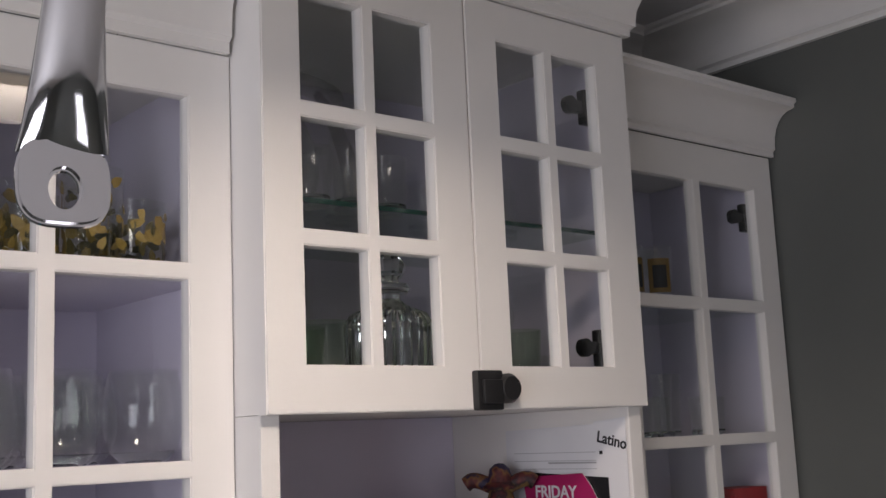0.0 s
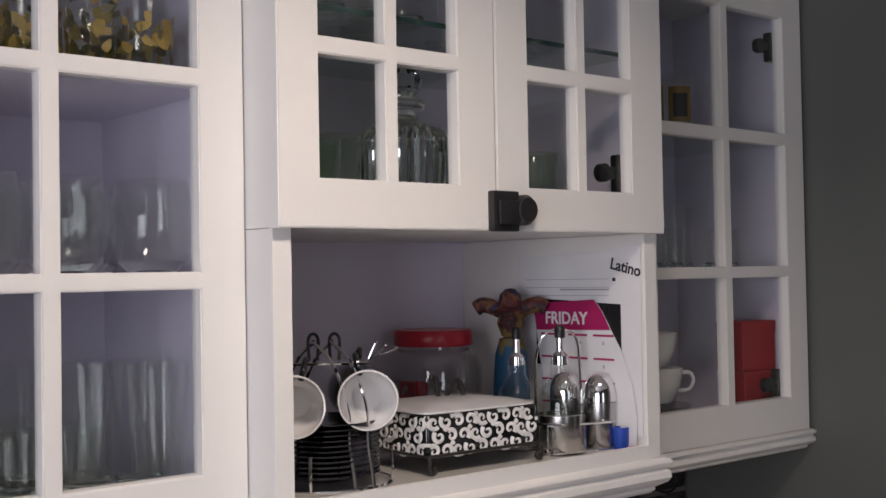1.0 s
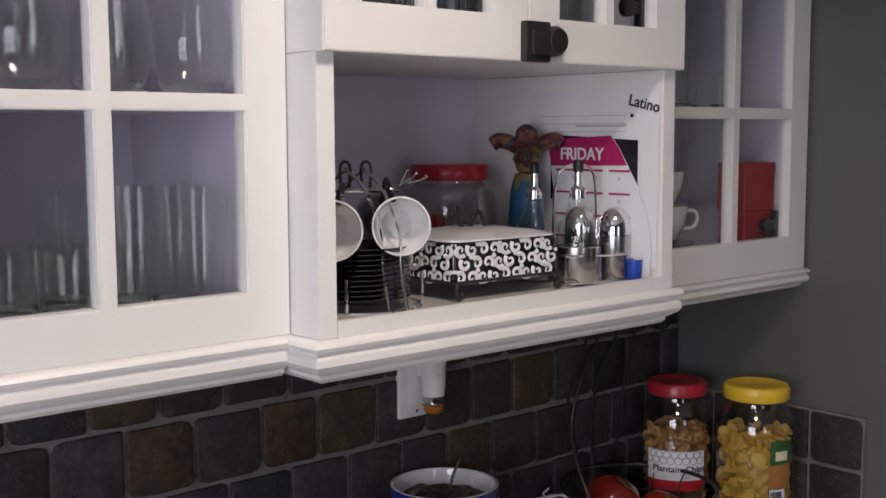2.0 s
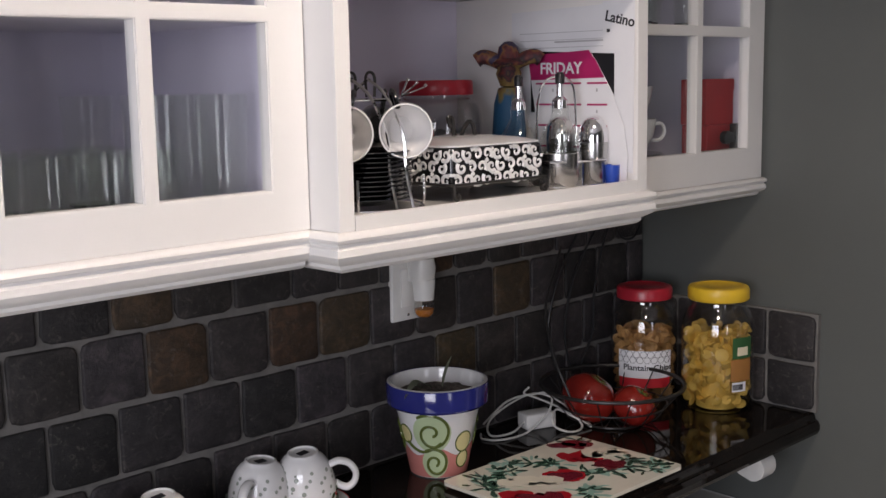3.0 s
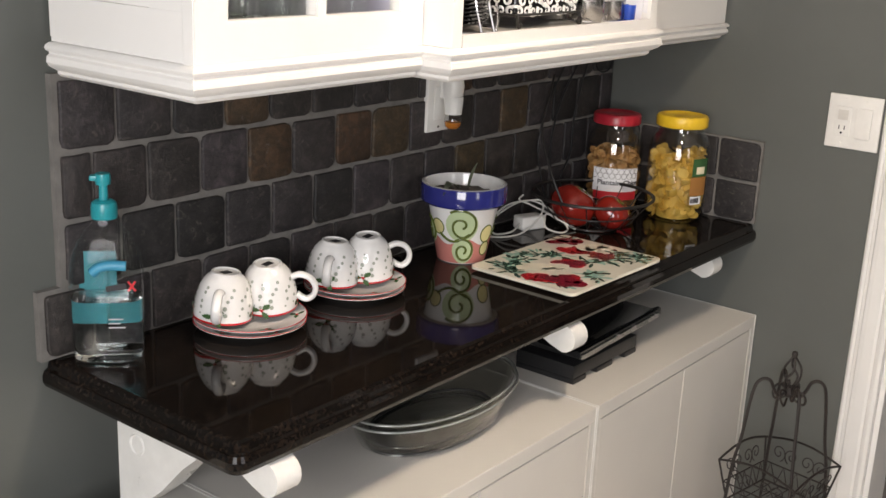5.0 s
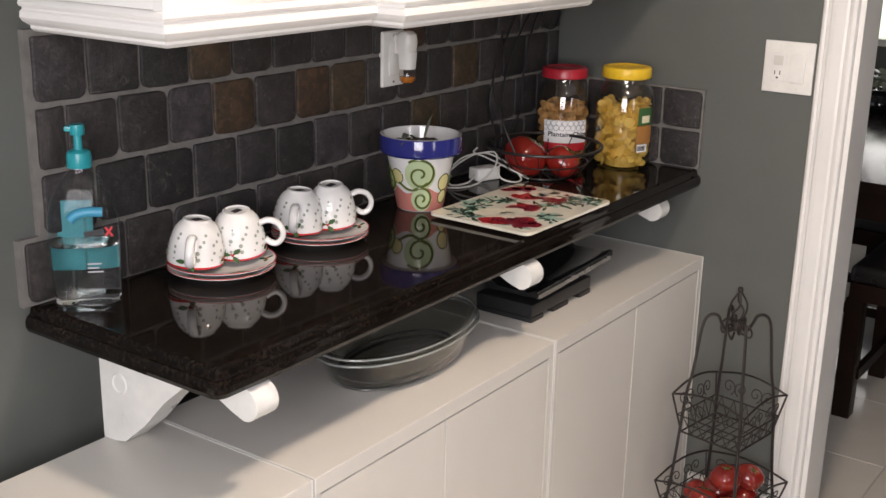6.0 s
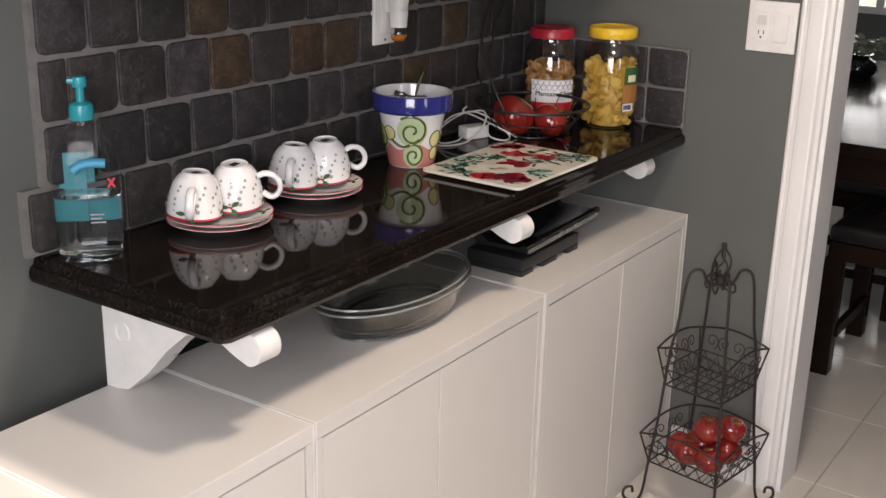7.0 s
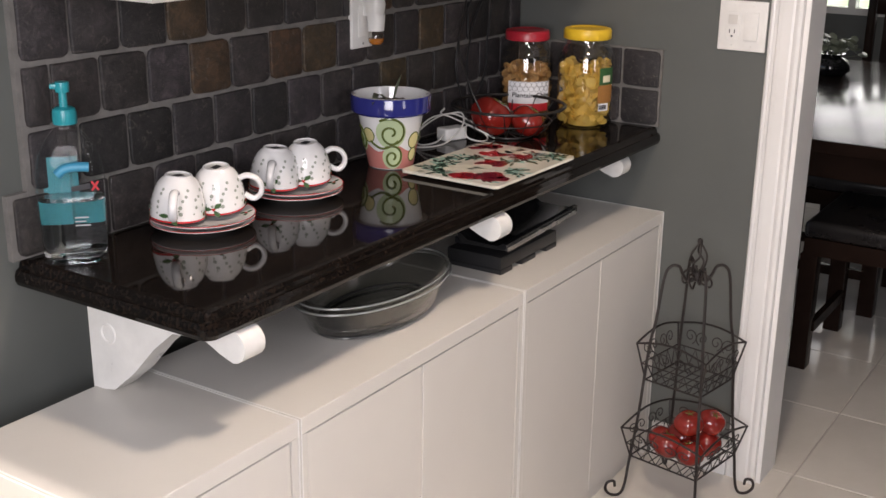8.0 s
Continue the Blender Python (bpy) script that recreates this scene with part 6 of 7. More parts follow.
def figurine():
    """A bright stuffed toy figure, kept plain: body, round head, hat and spread arms in one mesh."""
    bm = bmesh.new()
    lathe([(0, 0.0), (0.026, 0.0), (0.030, 0.03), (0.032, 0.08), (0.028, 0.13), (0.020, 0.155), (0.0, 0.16)], 20, bm)
    lathe([(0, -0.024), (0.016, -0.019), (0.024, 0.0), (0.018, 0.018), (0, 0.024)], 18, bm, pose(0, 0, 0.178))
    lathe([(0, 0.0), (0.030, 0.0), (0.032, 0.004), (0.022, 0.012), (0.018, 0.030), (0.008, 0.038), (0, 0.039)], 20, bm, pose(0, 0, 0.192))
    for s in (-1, 1):
        tube(smooth_path([(s * 0.012, 0, 0.195), (s * 0.034, 0, 0.204), (s * 0.050, 0, 0.206), (s * 0.060, 0, 0.200)], 4), 0.012, 10, False, bm)
    m, nt, p = material("toy_cloth")
    co = coords(nt)
    sep = nt.nodes.new("ShaderNodeSeparateXYZ")
    n = node(nt, "TexNoise", Scale=38.0, Detail=2.0)
    link(nt, co, sep.inputs[0])
    link(nt, co, n.inputs[0])
    ad = nt.nodes.new("ShaderNodeMath")
    ad.operation = "MULTIPLY_ADD"
    ad.inputs[1].default_value, ad.inputs[2].default_value = 0.13, -0.06
    link(nt, n.outputs[0], ad.inputs[0])
    sm = nt.nodes.new("ShaderNodeMath")
    link(nt, sep.outputs[2], sm.inputs[0])
    link(nt, ad.outputs[0], sm.inputs[1])
    mr = node(nt, "MapRange")
    mr.inputs[2].default_value = 0.24
    link(nt, sm.outputs[0], mr.inputs[0])
    r = ramp(nt, mr.outputs[0], [(0.0, (0.01, 0.05, 0.12)), (0.60, (0.01, 0.08, 0.17)), (0.68, (0.20, 0.15, 0.04)), (0.76, (0.16, 0.09, 0.03)), (0.80, (0.02, 0.01, 0.015)), (0.86, (0.12, 0.02, 0.02)), (0.91, (0.22, 0.10, 0.03)), (0.95, (0.03, 0.02, 0.06))])
    link(nt, r, p.inputs["Base Color"])
    p.inputs["Roughness"].default_value = 0.6
    solo("toy_figure", bm, m, "bright stuffed toy figure in blue and orange", "toy", pose(1.752, -0.185, NF, 0, 0, -48) @ Matrix.Diagonal((0.88, 0.9, 1.0, 1)))


figurine()


def cruet_set():
    c = thing("cruet_stand", "chrome wire stand for oil bottles and shakers", "cruet stand", pose(1.731, -0.300, NF, 0, 0, -15))
    for z in (0.004, 0.042):
        part("rail", tube([(-0.030, -0.050, z), (0.062, -0.050, z), (0.070, -0.042, z), (0.070, 0.030, z), (0.062, 0.038, z), (-0.030, 0.038, z), (-0.038, 0.030, z), (-0.038, -0.042, z)], 0.0016, 6, True), CHROME, c)
    for x, y in ((-0.038, -0.04), (0.016, -0.050), (0.070, -0.04), (0.070, 0.03), (-0.038, 0.03)):
        part("post", tube([(x, y, 0.0), (x, y, 0.042)], 0.0016, 6), CHROME, c)
    part("carry_loop", tube(smooth_path([(-0.034, 0.0, 0.042), (-0.032, 0.0, 0.13), (-0.018, 0.0, 0.165), (0.010, 0.0, 0.172), (0.034, 0.0, 0.160), (0.040, 0.0, 0.12), (0.042, 0.0, 0.042)], 6), 0.0018, 6), CHROME, c, "tall chrome carrying loop")

    def bottle(m, fill):
        b = thing("oil_bottle", "glass oil bottle with steel pourer spout", "bottle", m, "oil bottles")
        part("glass_wall", lathe([(0, 0.0), (0.023, 0.0), (0.0255, 0.004), (0.0255, 0.070), (0.022, 0.085), (0.014, 0.100), (0.0115, 0.106), (0.0115, 0.124), (0.0125, 0.126), (0.0105, 0.126), (0.0100, 0.107), (0.0205, 0.083), (0.0240, 0.069), (0.0240, 0.006), (0, 0.004)], 28), GLASSWARE, b)
        part("sleeve", lathe([(0.0262, 0.002), (0.0268, 0.003), (0.0268, 0.052), (0.0260, 0.053), (0.0258, 0.002), (0.0262, 0.002)], 32), STEEL, b, "polished steel sleeve")
        part("oil", lathe([(0, 0.005), (0.0235, 0.006), (0.0236, fill), (0, fill)], 24), OIL, b, "dark oil")
        part("spout", lathe([(0, 0.120), (0.0098, 0.120), (0.0098, 0.132), (0.0045, 0.138), (0.0040, 0.160), (0, 0.161)], 18), CHROME, b)
        part("stopper", lathe([(0, 0.156), (0.0058, 0.157), (0.0062, 0.170), (0.004, 0.174), (0, 0.175)], 14), BLACK_PLASTIC, b)
        return b

    def shaker(m):
        s = thing("shaker", "steel salt shaker with domed top", "shaker", m, "steel shakers")
        part("body", lathe([(0, 0), (0.0180, 0), (0.0190, 0.002), (0.0190, 0.062), (0, 0.062)], 28), STEEL, s)
        part("cap", lathe([(0, 0.063), (0.0195, 0.063), (0.0195, 0.070), (0.0178, 0.084), (0.0130, 0.094), (0.006, 0.099), (0, 0.100)], 28), CHROME, s, "domed chrome cap")
        return s
    bottle(pose(1.722, -0.318, NF + 0.0015) @ Matrix.Diagonal((1.25, 1.25, 1.02, 1)), 0.045)
    bottle(pose(1.700, -0.252, NF + 0.0015) @ Matrix.Diagonal((1.15, 1.15, 1.0, 1)), 0.060)
    shaker(pose(1.780, -0.338, NF + 0.0015) @ Matrix.Diagonal((1.2, 1.2, 1.08, 1)))
    shaker(pose(1.774, -0.276, NF + 0.0015) @ Matrix.Diagonal((1.2, 1.2, 1.08, 1)))


cruet_set()

WALLX = Matrix(((0, 0, -1, 0), (-1, 0, 0, 0), (0, 1, 0, 0), (0, 0, 0, 1)))   # a sheet's x to -y, its y up, its face to -x


def sheet(name, outline, x, mat, label, category, bend=0.0):
    """A thin sheet on the niche's side wall; outline in (distance along -y, z)."""
    bm = flat_shape(outline, 0.0006)
    t = thing(name, label, category, Matrix.Translation((x, 0, 0)) @ WALLX)
    part("sheet", bm, mat, t, "", False)
    return t


def bars_on(parent, rects, mat, z=0.0008, name="fine_print"):
    bm = bmesh.new()
    for a, b, c, d in rects:
        box(bm, a, b, c, d, z, z + 0.0003)
    return tagged(part(name, bm, mat, parent, "", False), kind="stuff")


pg = sheet("paper_sheet", [(0.145, 1.500), (0.395, 1.460), (0.395, 1.690), (0.147, 1.684)], 1.8042, PAPER, "white printed sheet pinned inside the niche", "paper")
bars_on(pg, [(0.165, 0.36, 1.648 - 0.012 * k, 1.6488 - 0.012 * k) for k in range(3)] + [(0.24, 0.34, 1.632, 1.6345)], GREY_INK)
pf = sheet("paper_flyer", [(0.345, 1.44), (0.398, 1.425), (0.400, 1.697), (0.338, 1.692)], 1.8030, PAPER, "white flyer with handwritten lettering in the niche", "paper")
tx = text_mesh("Latino", 0.023)
bmesh.ops.transform(tx, matrix=Matrix.Translation((0.372, 1.664, 0.0009)) @ Matrix.Rotation(-0.22, 4, "Z"), verts=tx.verts[:])
part("lettering", tx, INK, pf, "black brush lettering", False)
bars_on(pf, [(0.347, 0.353, 1.645, 1.650)], INK)
pk = sheet("photo_card", [(0.190, 1.520), (0.362, 1.500), (0.362, 1.612), (0.190, 1.620)], 1.8018, plain("dark_photo", (0.016, 0.016, 0.018), 0.25), "dark glossy photo card in the niche", "photo")


def calendar():
    """A tall calendar board with a curved side, leaning on the niche wall."""
    left = [(0.188, 1.612), (0.196, 1.560), (0.206, 1.500), (0.214, 1.408)]
    right = [(0.388, 1.408), (0.392, 1.450), (0.384, 1.500), (0.362, 1.550), (0.330, 1.600), (0.315, 1.618)]
    c = thing("calendar", "white and magenta standing calendar board with curved edge", "calendar", Matrix.Translation((1.7990, 0, 0)) @ WALLX)
    part("board", flat_shape([left[3], right[0], right[1], right[2], right[3], right[4], right[5], left[0], left[1], left[2]], 0.0016), PAPER, c, "", False)
    part("header", flat_shape([(0.195, 1.572), (0.346, 1.575), (0.330, 1.601), (0.315, 1.6185), (0.188, 1.6125)], 0.0004, None, 0.0018), MAGENTA, c, "magenta header band", False)
    t = text_mesh("FRIDAY", 0.026)
    bmesh.ops.transform(t, matrix=Matrix.Translation((0.258, 1.590, 0.0026)), verts=t.verts[:])
    part("lettering", t, PAPER, c, "white block lettering", False)
    bars_on(c, [(0.205, 0.25, 1.565 - 0.034 * k, 1.568 - 0.034 * k) for k in range(4)] + [(0.262, 0.30, 1.565 - 0.034 * k, 1.568 - 0.034 * k) for k in range(4)] + [(0.312, 0.352, 1.565 - 0.034 * k, 1.568 - 0.034 * k) for k in range(4)], MAGENTA, 0.0018)
    bars_on(c, [(0.24 + 0.045 * i, 0.243 + 0.045 * i, 1.553 - 0.034 * k, 1.558 - 0.034 * k) for i in range(3) for k in range(5)], GREY_INK, 0.0018)


calendar()
bc = thing("bottle_cap_cup", "small blue plastic cup in the niche corner", "cup", pose(1.790, -0.368, NF))
part("cup", lathe([(0, 0), (0.0095, 0), (0.0105, 0.002), (0.0115, 0.034), (0.0105, 0.034), (0.0095, 0.004), (0, 0.003)], 20), BLUE_PLASTIC, bc)
solo("eraser", boxes((-0.012, 0.012, -0.006, 0.006, 0, 0.008), bevel=0.002), RED_PLASTIC, "small red eraser on the niche floor", "eraser", pose(1.786, -0.388, NF, 0, 0, 20))

# ---- glassware behind the doors ----


def tumbler(r, h, taper=0.88):
    """A straight glass: thick base, thin wall, rounded rim."""
    b = r * taper
    return lathe([(0, 0), (b - 0.002, 0), (b, 0.002), (b + (r - b) * 0.012 / h, 0.0122), (r, h - 0.0016), (r + 0.0003, h - 0.0006), (r - 0.0008, h), (r - 0.0020, h - 0.0006), (r - 0.0018, h - 0.0016), (b - 0.0020, 0.0122), (b - 0.005, 0.009), (0, 0.008)], 36)


def ribbed(bm, n=12):
    """Presses vertical flutes into a glass."""
    for v in bm.verts:
        a = math.atan2(v.co.y, v.co.x)
        k = 1 - 0.05 * (0.5 + 0.5 * math.cos(n * a))
        v.co.x *= k
        v.co.y *= k
    return bm


def stemless(r, h):
    """A rounded bowl without a stem: thick base, thin wall."""
    pts = [(0, 0), (0.45 * r, 0.0), (0.62 * r, 0.004), (0.80 * r, 0.12 * h), (0.93 * r, 0.28 * h), (r, 0.48 * h), (0.96 * r, 0.74 * h), (0.84 * r, h)]
    return lathe(pts + [(0.84 * r - 0.0016, h), (0.96 * r - 0.0016, 0.74 * h), (r - 0.0016, 0.48 * h), (0.93 * r - 0.002, 0.28 * h), (0.78 * r - 0.002, 0.13 * h), (0.4 * r, 0.008), (0, 0.007)], 32)


def goblet(r, h, stem):
    pts = [(0, 0), (0.8 * r, 0.0), (0.82 * r, 0.002), (0.25 * r, 0.007), (0.10 * r, 0.016), (0.10 * r, stem * 0.9), (0.2 * r, stem), (0.7 * r, stem + 0.2 * (h - stem)), (r, stem + 0.5 * (h - stem)), (0.82 * r, h)]
    return lathe(pts + [(0.82 * r - 0.0014, h), (r - 0.0014, stem + 0.5 * (h - stem)), (0.68 * r, stem + 0.22 * (h - stem)), (0, stem + 0.006)], 32)


def put_glasses(mesh, label, category, group, mat, places, name):
    me = mesh_of(name, mesh, mat)
    me.materials.append(GLASS_BASE)
    for poly in me.polygons:
        if max(me.vertices[i].co.z for i in poly.vertices) < 0.0125:
            poly.material_index = 1
    for x, y, z in places:
        ob = new(name, me)
        ob.matrix_world = pose(x, y, z, 0, 0, 37 * len(group) * x)
        tagged(ob, label, category, group)


Z0, Z1, Z2 = 1.4145, 1.6645, 1.8835
put_glasses(tumbler(0.030, 0.088, 0.86), "small clear drinking tumbler on the cabinet shelf", "glass", "small tumblers", GREEN_GLASS, [(0.845 + 0.064 * i, y + 0.008 * (i % 2), Z0) for i in range(4) for y in (-0.285, -0.215, -0.13)], "tumbler")
put_glasses(tumbler(0.034, 0.150, 0.80), "tall clear drinking glass on the cabinet shelf", "glass", "tall tumblers", GLASSWARE, [(1.075, -0.23, Z0), (1.140, -0.26, Z0), (1.100, -0.155, Z0), (1.152, -0.18, Z0), (1.05, -0.09, Z0)], "highball_glass")
put_glasses(stemless(0.046, 0.104), "clear stemless wine glass on the cabinet shelf", "glass", "stemless glasses", GLASSWARE, [(0.842, -0.27, Z1), (0.935, -0.285, Z1), (1.030, -0.275, Z1), (1.128, -0.275, Z1), (0.88, -0.18, Z1), (0.98, -0.18, Z1), (1.08, -0.175, Z1), (0.93, -0.085, Z1), (1.03, -0.08, Z1), (1.13, -0.09, Z1)], "stemless_glass")
put_glasses(goblet(0.036, 0.165, 0.075), "clear stemmed wine goblet on the top shelf", "glass", "goblets", GLASSWARE, [(1.045, -0.285, Z2), (0.905, -0.285, Z2), (0.84, -0.22, Z2)], "goblet")


def leaf_tumbler(m, r, h):
    t = thing("patterned_tumbler", "glass tumbler printed with amber and olive leaves", "glass", m, "leaf-patterned tumblers")
    part("glass_wall", tumbler(r, h, 0.92), GREEN_GLASS, t)
    rnd = random.Random(int(r * 1e5) + 3)
    lv, dk = bmesh.new(), bmesh.new()
    for k in range(44):
        a, z = rnd.uniform(0, 6.28), rnd.uniform(0.012, h - 0.018)
        q = r * (0.92 + 0.08 * z / h) + 0.0003
        s = rnd.uniform(0.006, 0.011)
        sh = flat_shape([(s * math.cos(u) * (1 + 0.25 * math.cos(3 * u)), 0.62 * s * math.sin(u)) for u in [2 * math.pi * i / 12 for i in range(12)]], 0.0004)
        join_into(lv if rnd.random() < 0.6 else dk, sh, Matrix.Rotation(a, 4, "Z") @ Matrix.Translation((q, 0, z)) @ Matrix.Rotation(math.pi / 2, 4, "Y") @ Matrix.Rotation(rnd.uniform(0, 6.28), 4, "Z"))
    tagged(part("amber_leaves", lv, surface("amber_leaf_print", (0.26, 0.17, 0.03), (0.42, 0.30, 0.07), 60.0, 200.0, 0.4), t, "amber leaf print"), kind="stuff")
    tagged(part("olive_leaves", dk, surface("olive_leaf_print", (0.05, 0.045, 0.015), (0.11, 0.09, 0.03), 60.0, 200.0, 0.4), t, "dark olive leaf print"), kind="stuff")
    return t


lt = leaf_tumbler(pose(1.125, -0.265, Z2), 0.033, 0.082)
for x, y in ((1.075, -0.19), (1.005, -0.245), (0.945, -0.20), (0.865, -0.285), (1.14, -0.17)):
    copy_thing(lt, pose(x, y, Z2, 0, 0, 900 * x))
lt2 = leaf_tumbler(pose(1.075, -0.255, Z2), 0.035, 0.118)
copy_thing(lt2, pose(1.02, -0.15, Z2, 0, 0, 77))

ZM, ZS = 1.7285, 1.9693
put_glasses(ribbed(tumbler(0.031, 0.095, 0.80)), "green tinted ribbed tumbler in the middle cabinet", "glass", "middle cabinet tumblers", RIBBED_GLASS, [(1.262, -0.355, ZM), (1.325, -0.350, ZM), (1.275, -0.275, ZM), (1.345, -0.27, ZM), (1.62, -0.255, ZM), (1.672, -0.33, ZM)], "footed_tumbler")
put_glasses(goblet(0.037, 0.150, 0.062), "clear stemmed goblet in the middle cabinet", "glass", "middle cabinet goblets", GLASSWARE, [(1.600, -0.345, ZM), (1.655, -0.245, ZM), (1.625, -0.30, ZS)], "goblet")
put_glasses(tumbler(0.027, 0.075, 0.9), "clear short glass on the glass shelf", "glass", "short glasses", GLASSWARE, [(1.265, -0.335, ZS), (1.325, -0.33, ZS), (1.385, -0.335, ZS), (1.445, -0.33, ZS), (1.30, -0.255, ZS), (1.43, -0.25, ZS), (1.60, -0.32, ZS), (1.66, -0.30, ZS), (1.58, -0.24, ZS), (1.72, -0.25, ZS)], "short_glass")
put_glasses(tumbler(0.026, 0.060, 0.9), "small clear glass by the hinge", "glass", "short glasses", GLASSWARE, [(1.735, -0.33, ZM)], "short_glass")


def decanter(m, label):
    """Square cut-crystal decanter: faceted body, collar and stopper."""
    d = thing("decanter", label, "decanter", m, "decanters")
    body = bmesh.new()
    rings = []
    layers = [(0.036, 0.0), (0.040, 0.004), (0.042, 0.05), (0.043, 0.105), (0.038, 0.122), (0.022, 0.134), (0.015, 0.142), (0.0145, 0.150)]
    n = 40
    for r, z in layers:
        row = []
        for k in range(n):
            t = 2 * math.pi * k / n
            p = 4.5 if z < 0.13 else 2.0
            c, s = math.cos(t), math.sin(t)
            q = r * (1 + (0.035 * (1 if k % 2 else -1) if 0.002 < z < 0.110 else 0))
            row.append(body.verts.new((q * math.copysign(abs(c) ** (2 / p), c), q * math.copysign(abs(s) ** (2 / p), s), z)))
        rings.append(row)
    for a, b in zip(rings, rings[1:]):
        for k in range(n):
            j = (k + 1) % n
            body.faces.new((a[k], a[j], b[j]))
            body.faces.new((a[k], b[j], b[k]))
    body.faces.new(rings[0][::-1])
    body.faces.new(rings[-1])
    bmesh.ops.recalc_face_normals(body, faces=body.faces[:])
    part("body", body, CRYSTAL, d, "cut crystal body", False)
    part("collar", lathe([(0.0, 0.150), (0.024, 0.151), (0.027, 0.157), (0.024, 0.164), (0.0, 0.165)], 24), CRYSTAL, d)
    part("stopper", lathe([(0, 0.166), (0.012, 0.167), (0.020, 0.178), (0.024, 0.192), (0.016, 0.206), (0, 0.210)], 10), CRYSTAL, d, "faceted crystal stopper", False)
    return d


decanter(pose(1.436, -0.335, ZM, 0, 0, 8) @ Matrix.Diagonal((1.08, 1.08, 0.90, 1)), "cut crystal square decanter with stopper")


def pitcher(m, h):
    p = thing("pitcher", "tall clear glass pitcher with pulled lip", "pitcher", m)
    bm = lathe([(0, 0), (0.034, 0), (0.046, 0.01), (0.060, 0.06), (0.058, 0.10), (0.036, 0.15), (0.030, h * 0.8), (0.040, h), (0.038, h), (0.028, h * 0.8), (0.034, 0.15), (0.056, 0.10), (0.058, 0.06), (0.044, 0.012), (0, 0.008)], 32)
    for v in bm.verts:
        if v.co.z > h * 0.9 and v.co.x < -0.02:
            v.co.x -= 0.022
            v.co.z += 0.008
    part("vessel", bm, GREEN_GLASS, p)
    part("handle", tube(smooth_path([(0.036, 0, h * 0.92), (0.066, 0, h * 0.95), (0.088, 0, h * 0.75), (0.080, 0, h * 0.5), (0.056, 0, 0.10)], 6), 0.006, 10), GREEN_GLASS, p)
    return p


pitcher(pose(1.345, -0.215, ZS, 0, 0, -20), 0.225)
pitcher(pose(1.285, -0.190, ZM, 0, 0, 60), 0.205)
bird = bmesh.new()
tube(smooth_path([(0, 0, 0.002), (0.010, 0, 0.05), (0.0, 0, 0.10), (-0.022, 0, 0.16), (-0.040, 0, 0.19)], 6), 0.013, 12, False, bird, lambda t: 1.5 - 1.1 * t)
lathe([(0, 0), (0.040, 0.002), (0.046, 0.004), (0.044, 0.008), (0, 0.006)], 24, bird, pose(-0.046, 0, 0.192, 0, 20, 0))
solo("glass_ladle", bird, SMOKED, "smoky glass ladle standing in the cabinet", "ladle", pose(1.445, -0.24, ZS, 0, 0, -30))

ZE0, ZE1, ZE2 = 1.3905, 1.6605, 1.8885
rb = thing("red_box", "red cardboard tea box in the wall cabinet", "box", pose(2.305, -0.215, ZE0, 0, 0, -3), "red boxes")
part("carton", boxes((-0.046, 0.046, -0.030, 0.030, 0.0, 0.088), bevel=0.0015, segments=1), RED_CARD, rb, "", False)
part("flap", boxes((-0.0455, 0.0455, -0.0312, -0.0302, 0.066, 0.0875)), RED_CARD, rb, "", False)
copy_thing(rb, pose(2.303, -0.213, ZE0 + 0.0885, 0, 0, -2))


def white_cup(m):
    c = thing("mug", "white ceramic cup stacked in the wall cabinet", "cup", m, "white cups")
    part("bowl", lathe([(0, 0), (0.022, 0), (0.026, 0.004), (0.038, 0.03), (0.042, 0.058), (0.0405, 0.058), (0.0365, 0.032), (0.024, 0.007), (0, 0.006)], 32), WHITE_CERAMIC, c)
    part("handle", tube(smooth_path([(0.039, 0, 0.048), (0.056, 0, 0.048), (0.062, 0, 0.034), (0.054, 0, 0.020), (0.034, 0, 0.018)], 5), 0.0035, 8), WHITE_CERAMIC, c)
    return c


wc = white_cup(pose(2.055, -0.215, ZE0 + 0.05, 0, 0, -30))
copy_thing(wc, pose(2.050, -0.210, ZE0 + 0.1085, 0, 0, 80))
solo("bowl", lathe([(0, 0), (0.030, 0), (0.034, 0.004), (0.062, 0.030), (0.070, 0.046), (0.068, 0.0465), (0.058, 0.032), (0.030, 0.008), (0, 0.007)], 36), SMOKED, "smoky glass bowl in the wall cabinet", "bowl", pose(2.050, -0.20, ZE0))
put_glasses(lathe([(0, 0), (0.040, 0), (0.050, 0.02), (0.052, 0.05), (0.050, 0.05), (0.046, 0.022), (0, 0.006)], 32), "smoky glass bowl in the wall cabinet", "bowl", "glass bowls", SMOKED, [(2.14, -0.12, ZE0), (1.97, -0.19, ZE0)], "bowl")
put_glasses(tumbler(0.022, 0.070, 0.8), "small clear glass with a red mark on the shelf", "glass", "small glasses east", GLASSWARE, [(2.01, -0.22, ZE1), (2.065, -0.225, ZE1), (2.12, -0.20, ZE1), (2.215, -0.215, ZE1), (2.265, -0.205, ZE1)], "small_glass")
put_glasses(tumbler(0.020, 0.115, 0.7), "tall clear pilsner glass on the shelf", "glass", "pilsner glasses", GLASSWARE, [(2.03, -0.15, ZE1), (2.10, -0.14, ZE1), (2.19, -0.15, ZE1), (2.24, -0.13, ZE1)], "pilsner_glass")
put_glasses(goblet(0.018, 0.120, 0.055), "clear champagne flute on the top shelf", "glass", "flutes", GLASSWARE, [(2.245, -0.21, ZE2), (2.21, -0.13, ZE2)], "flute")


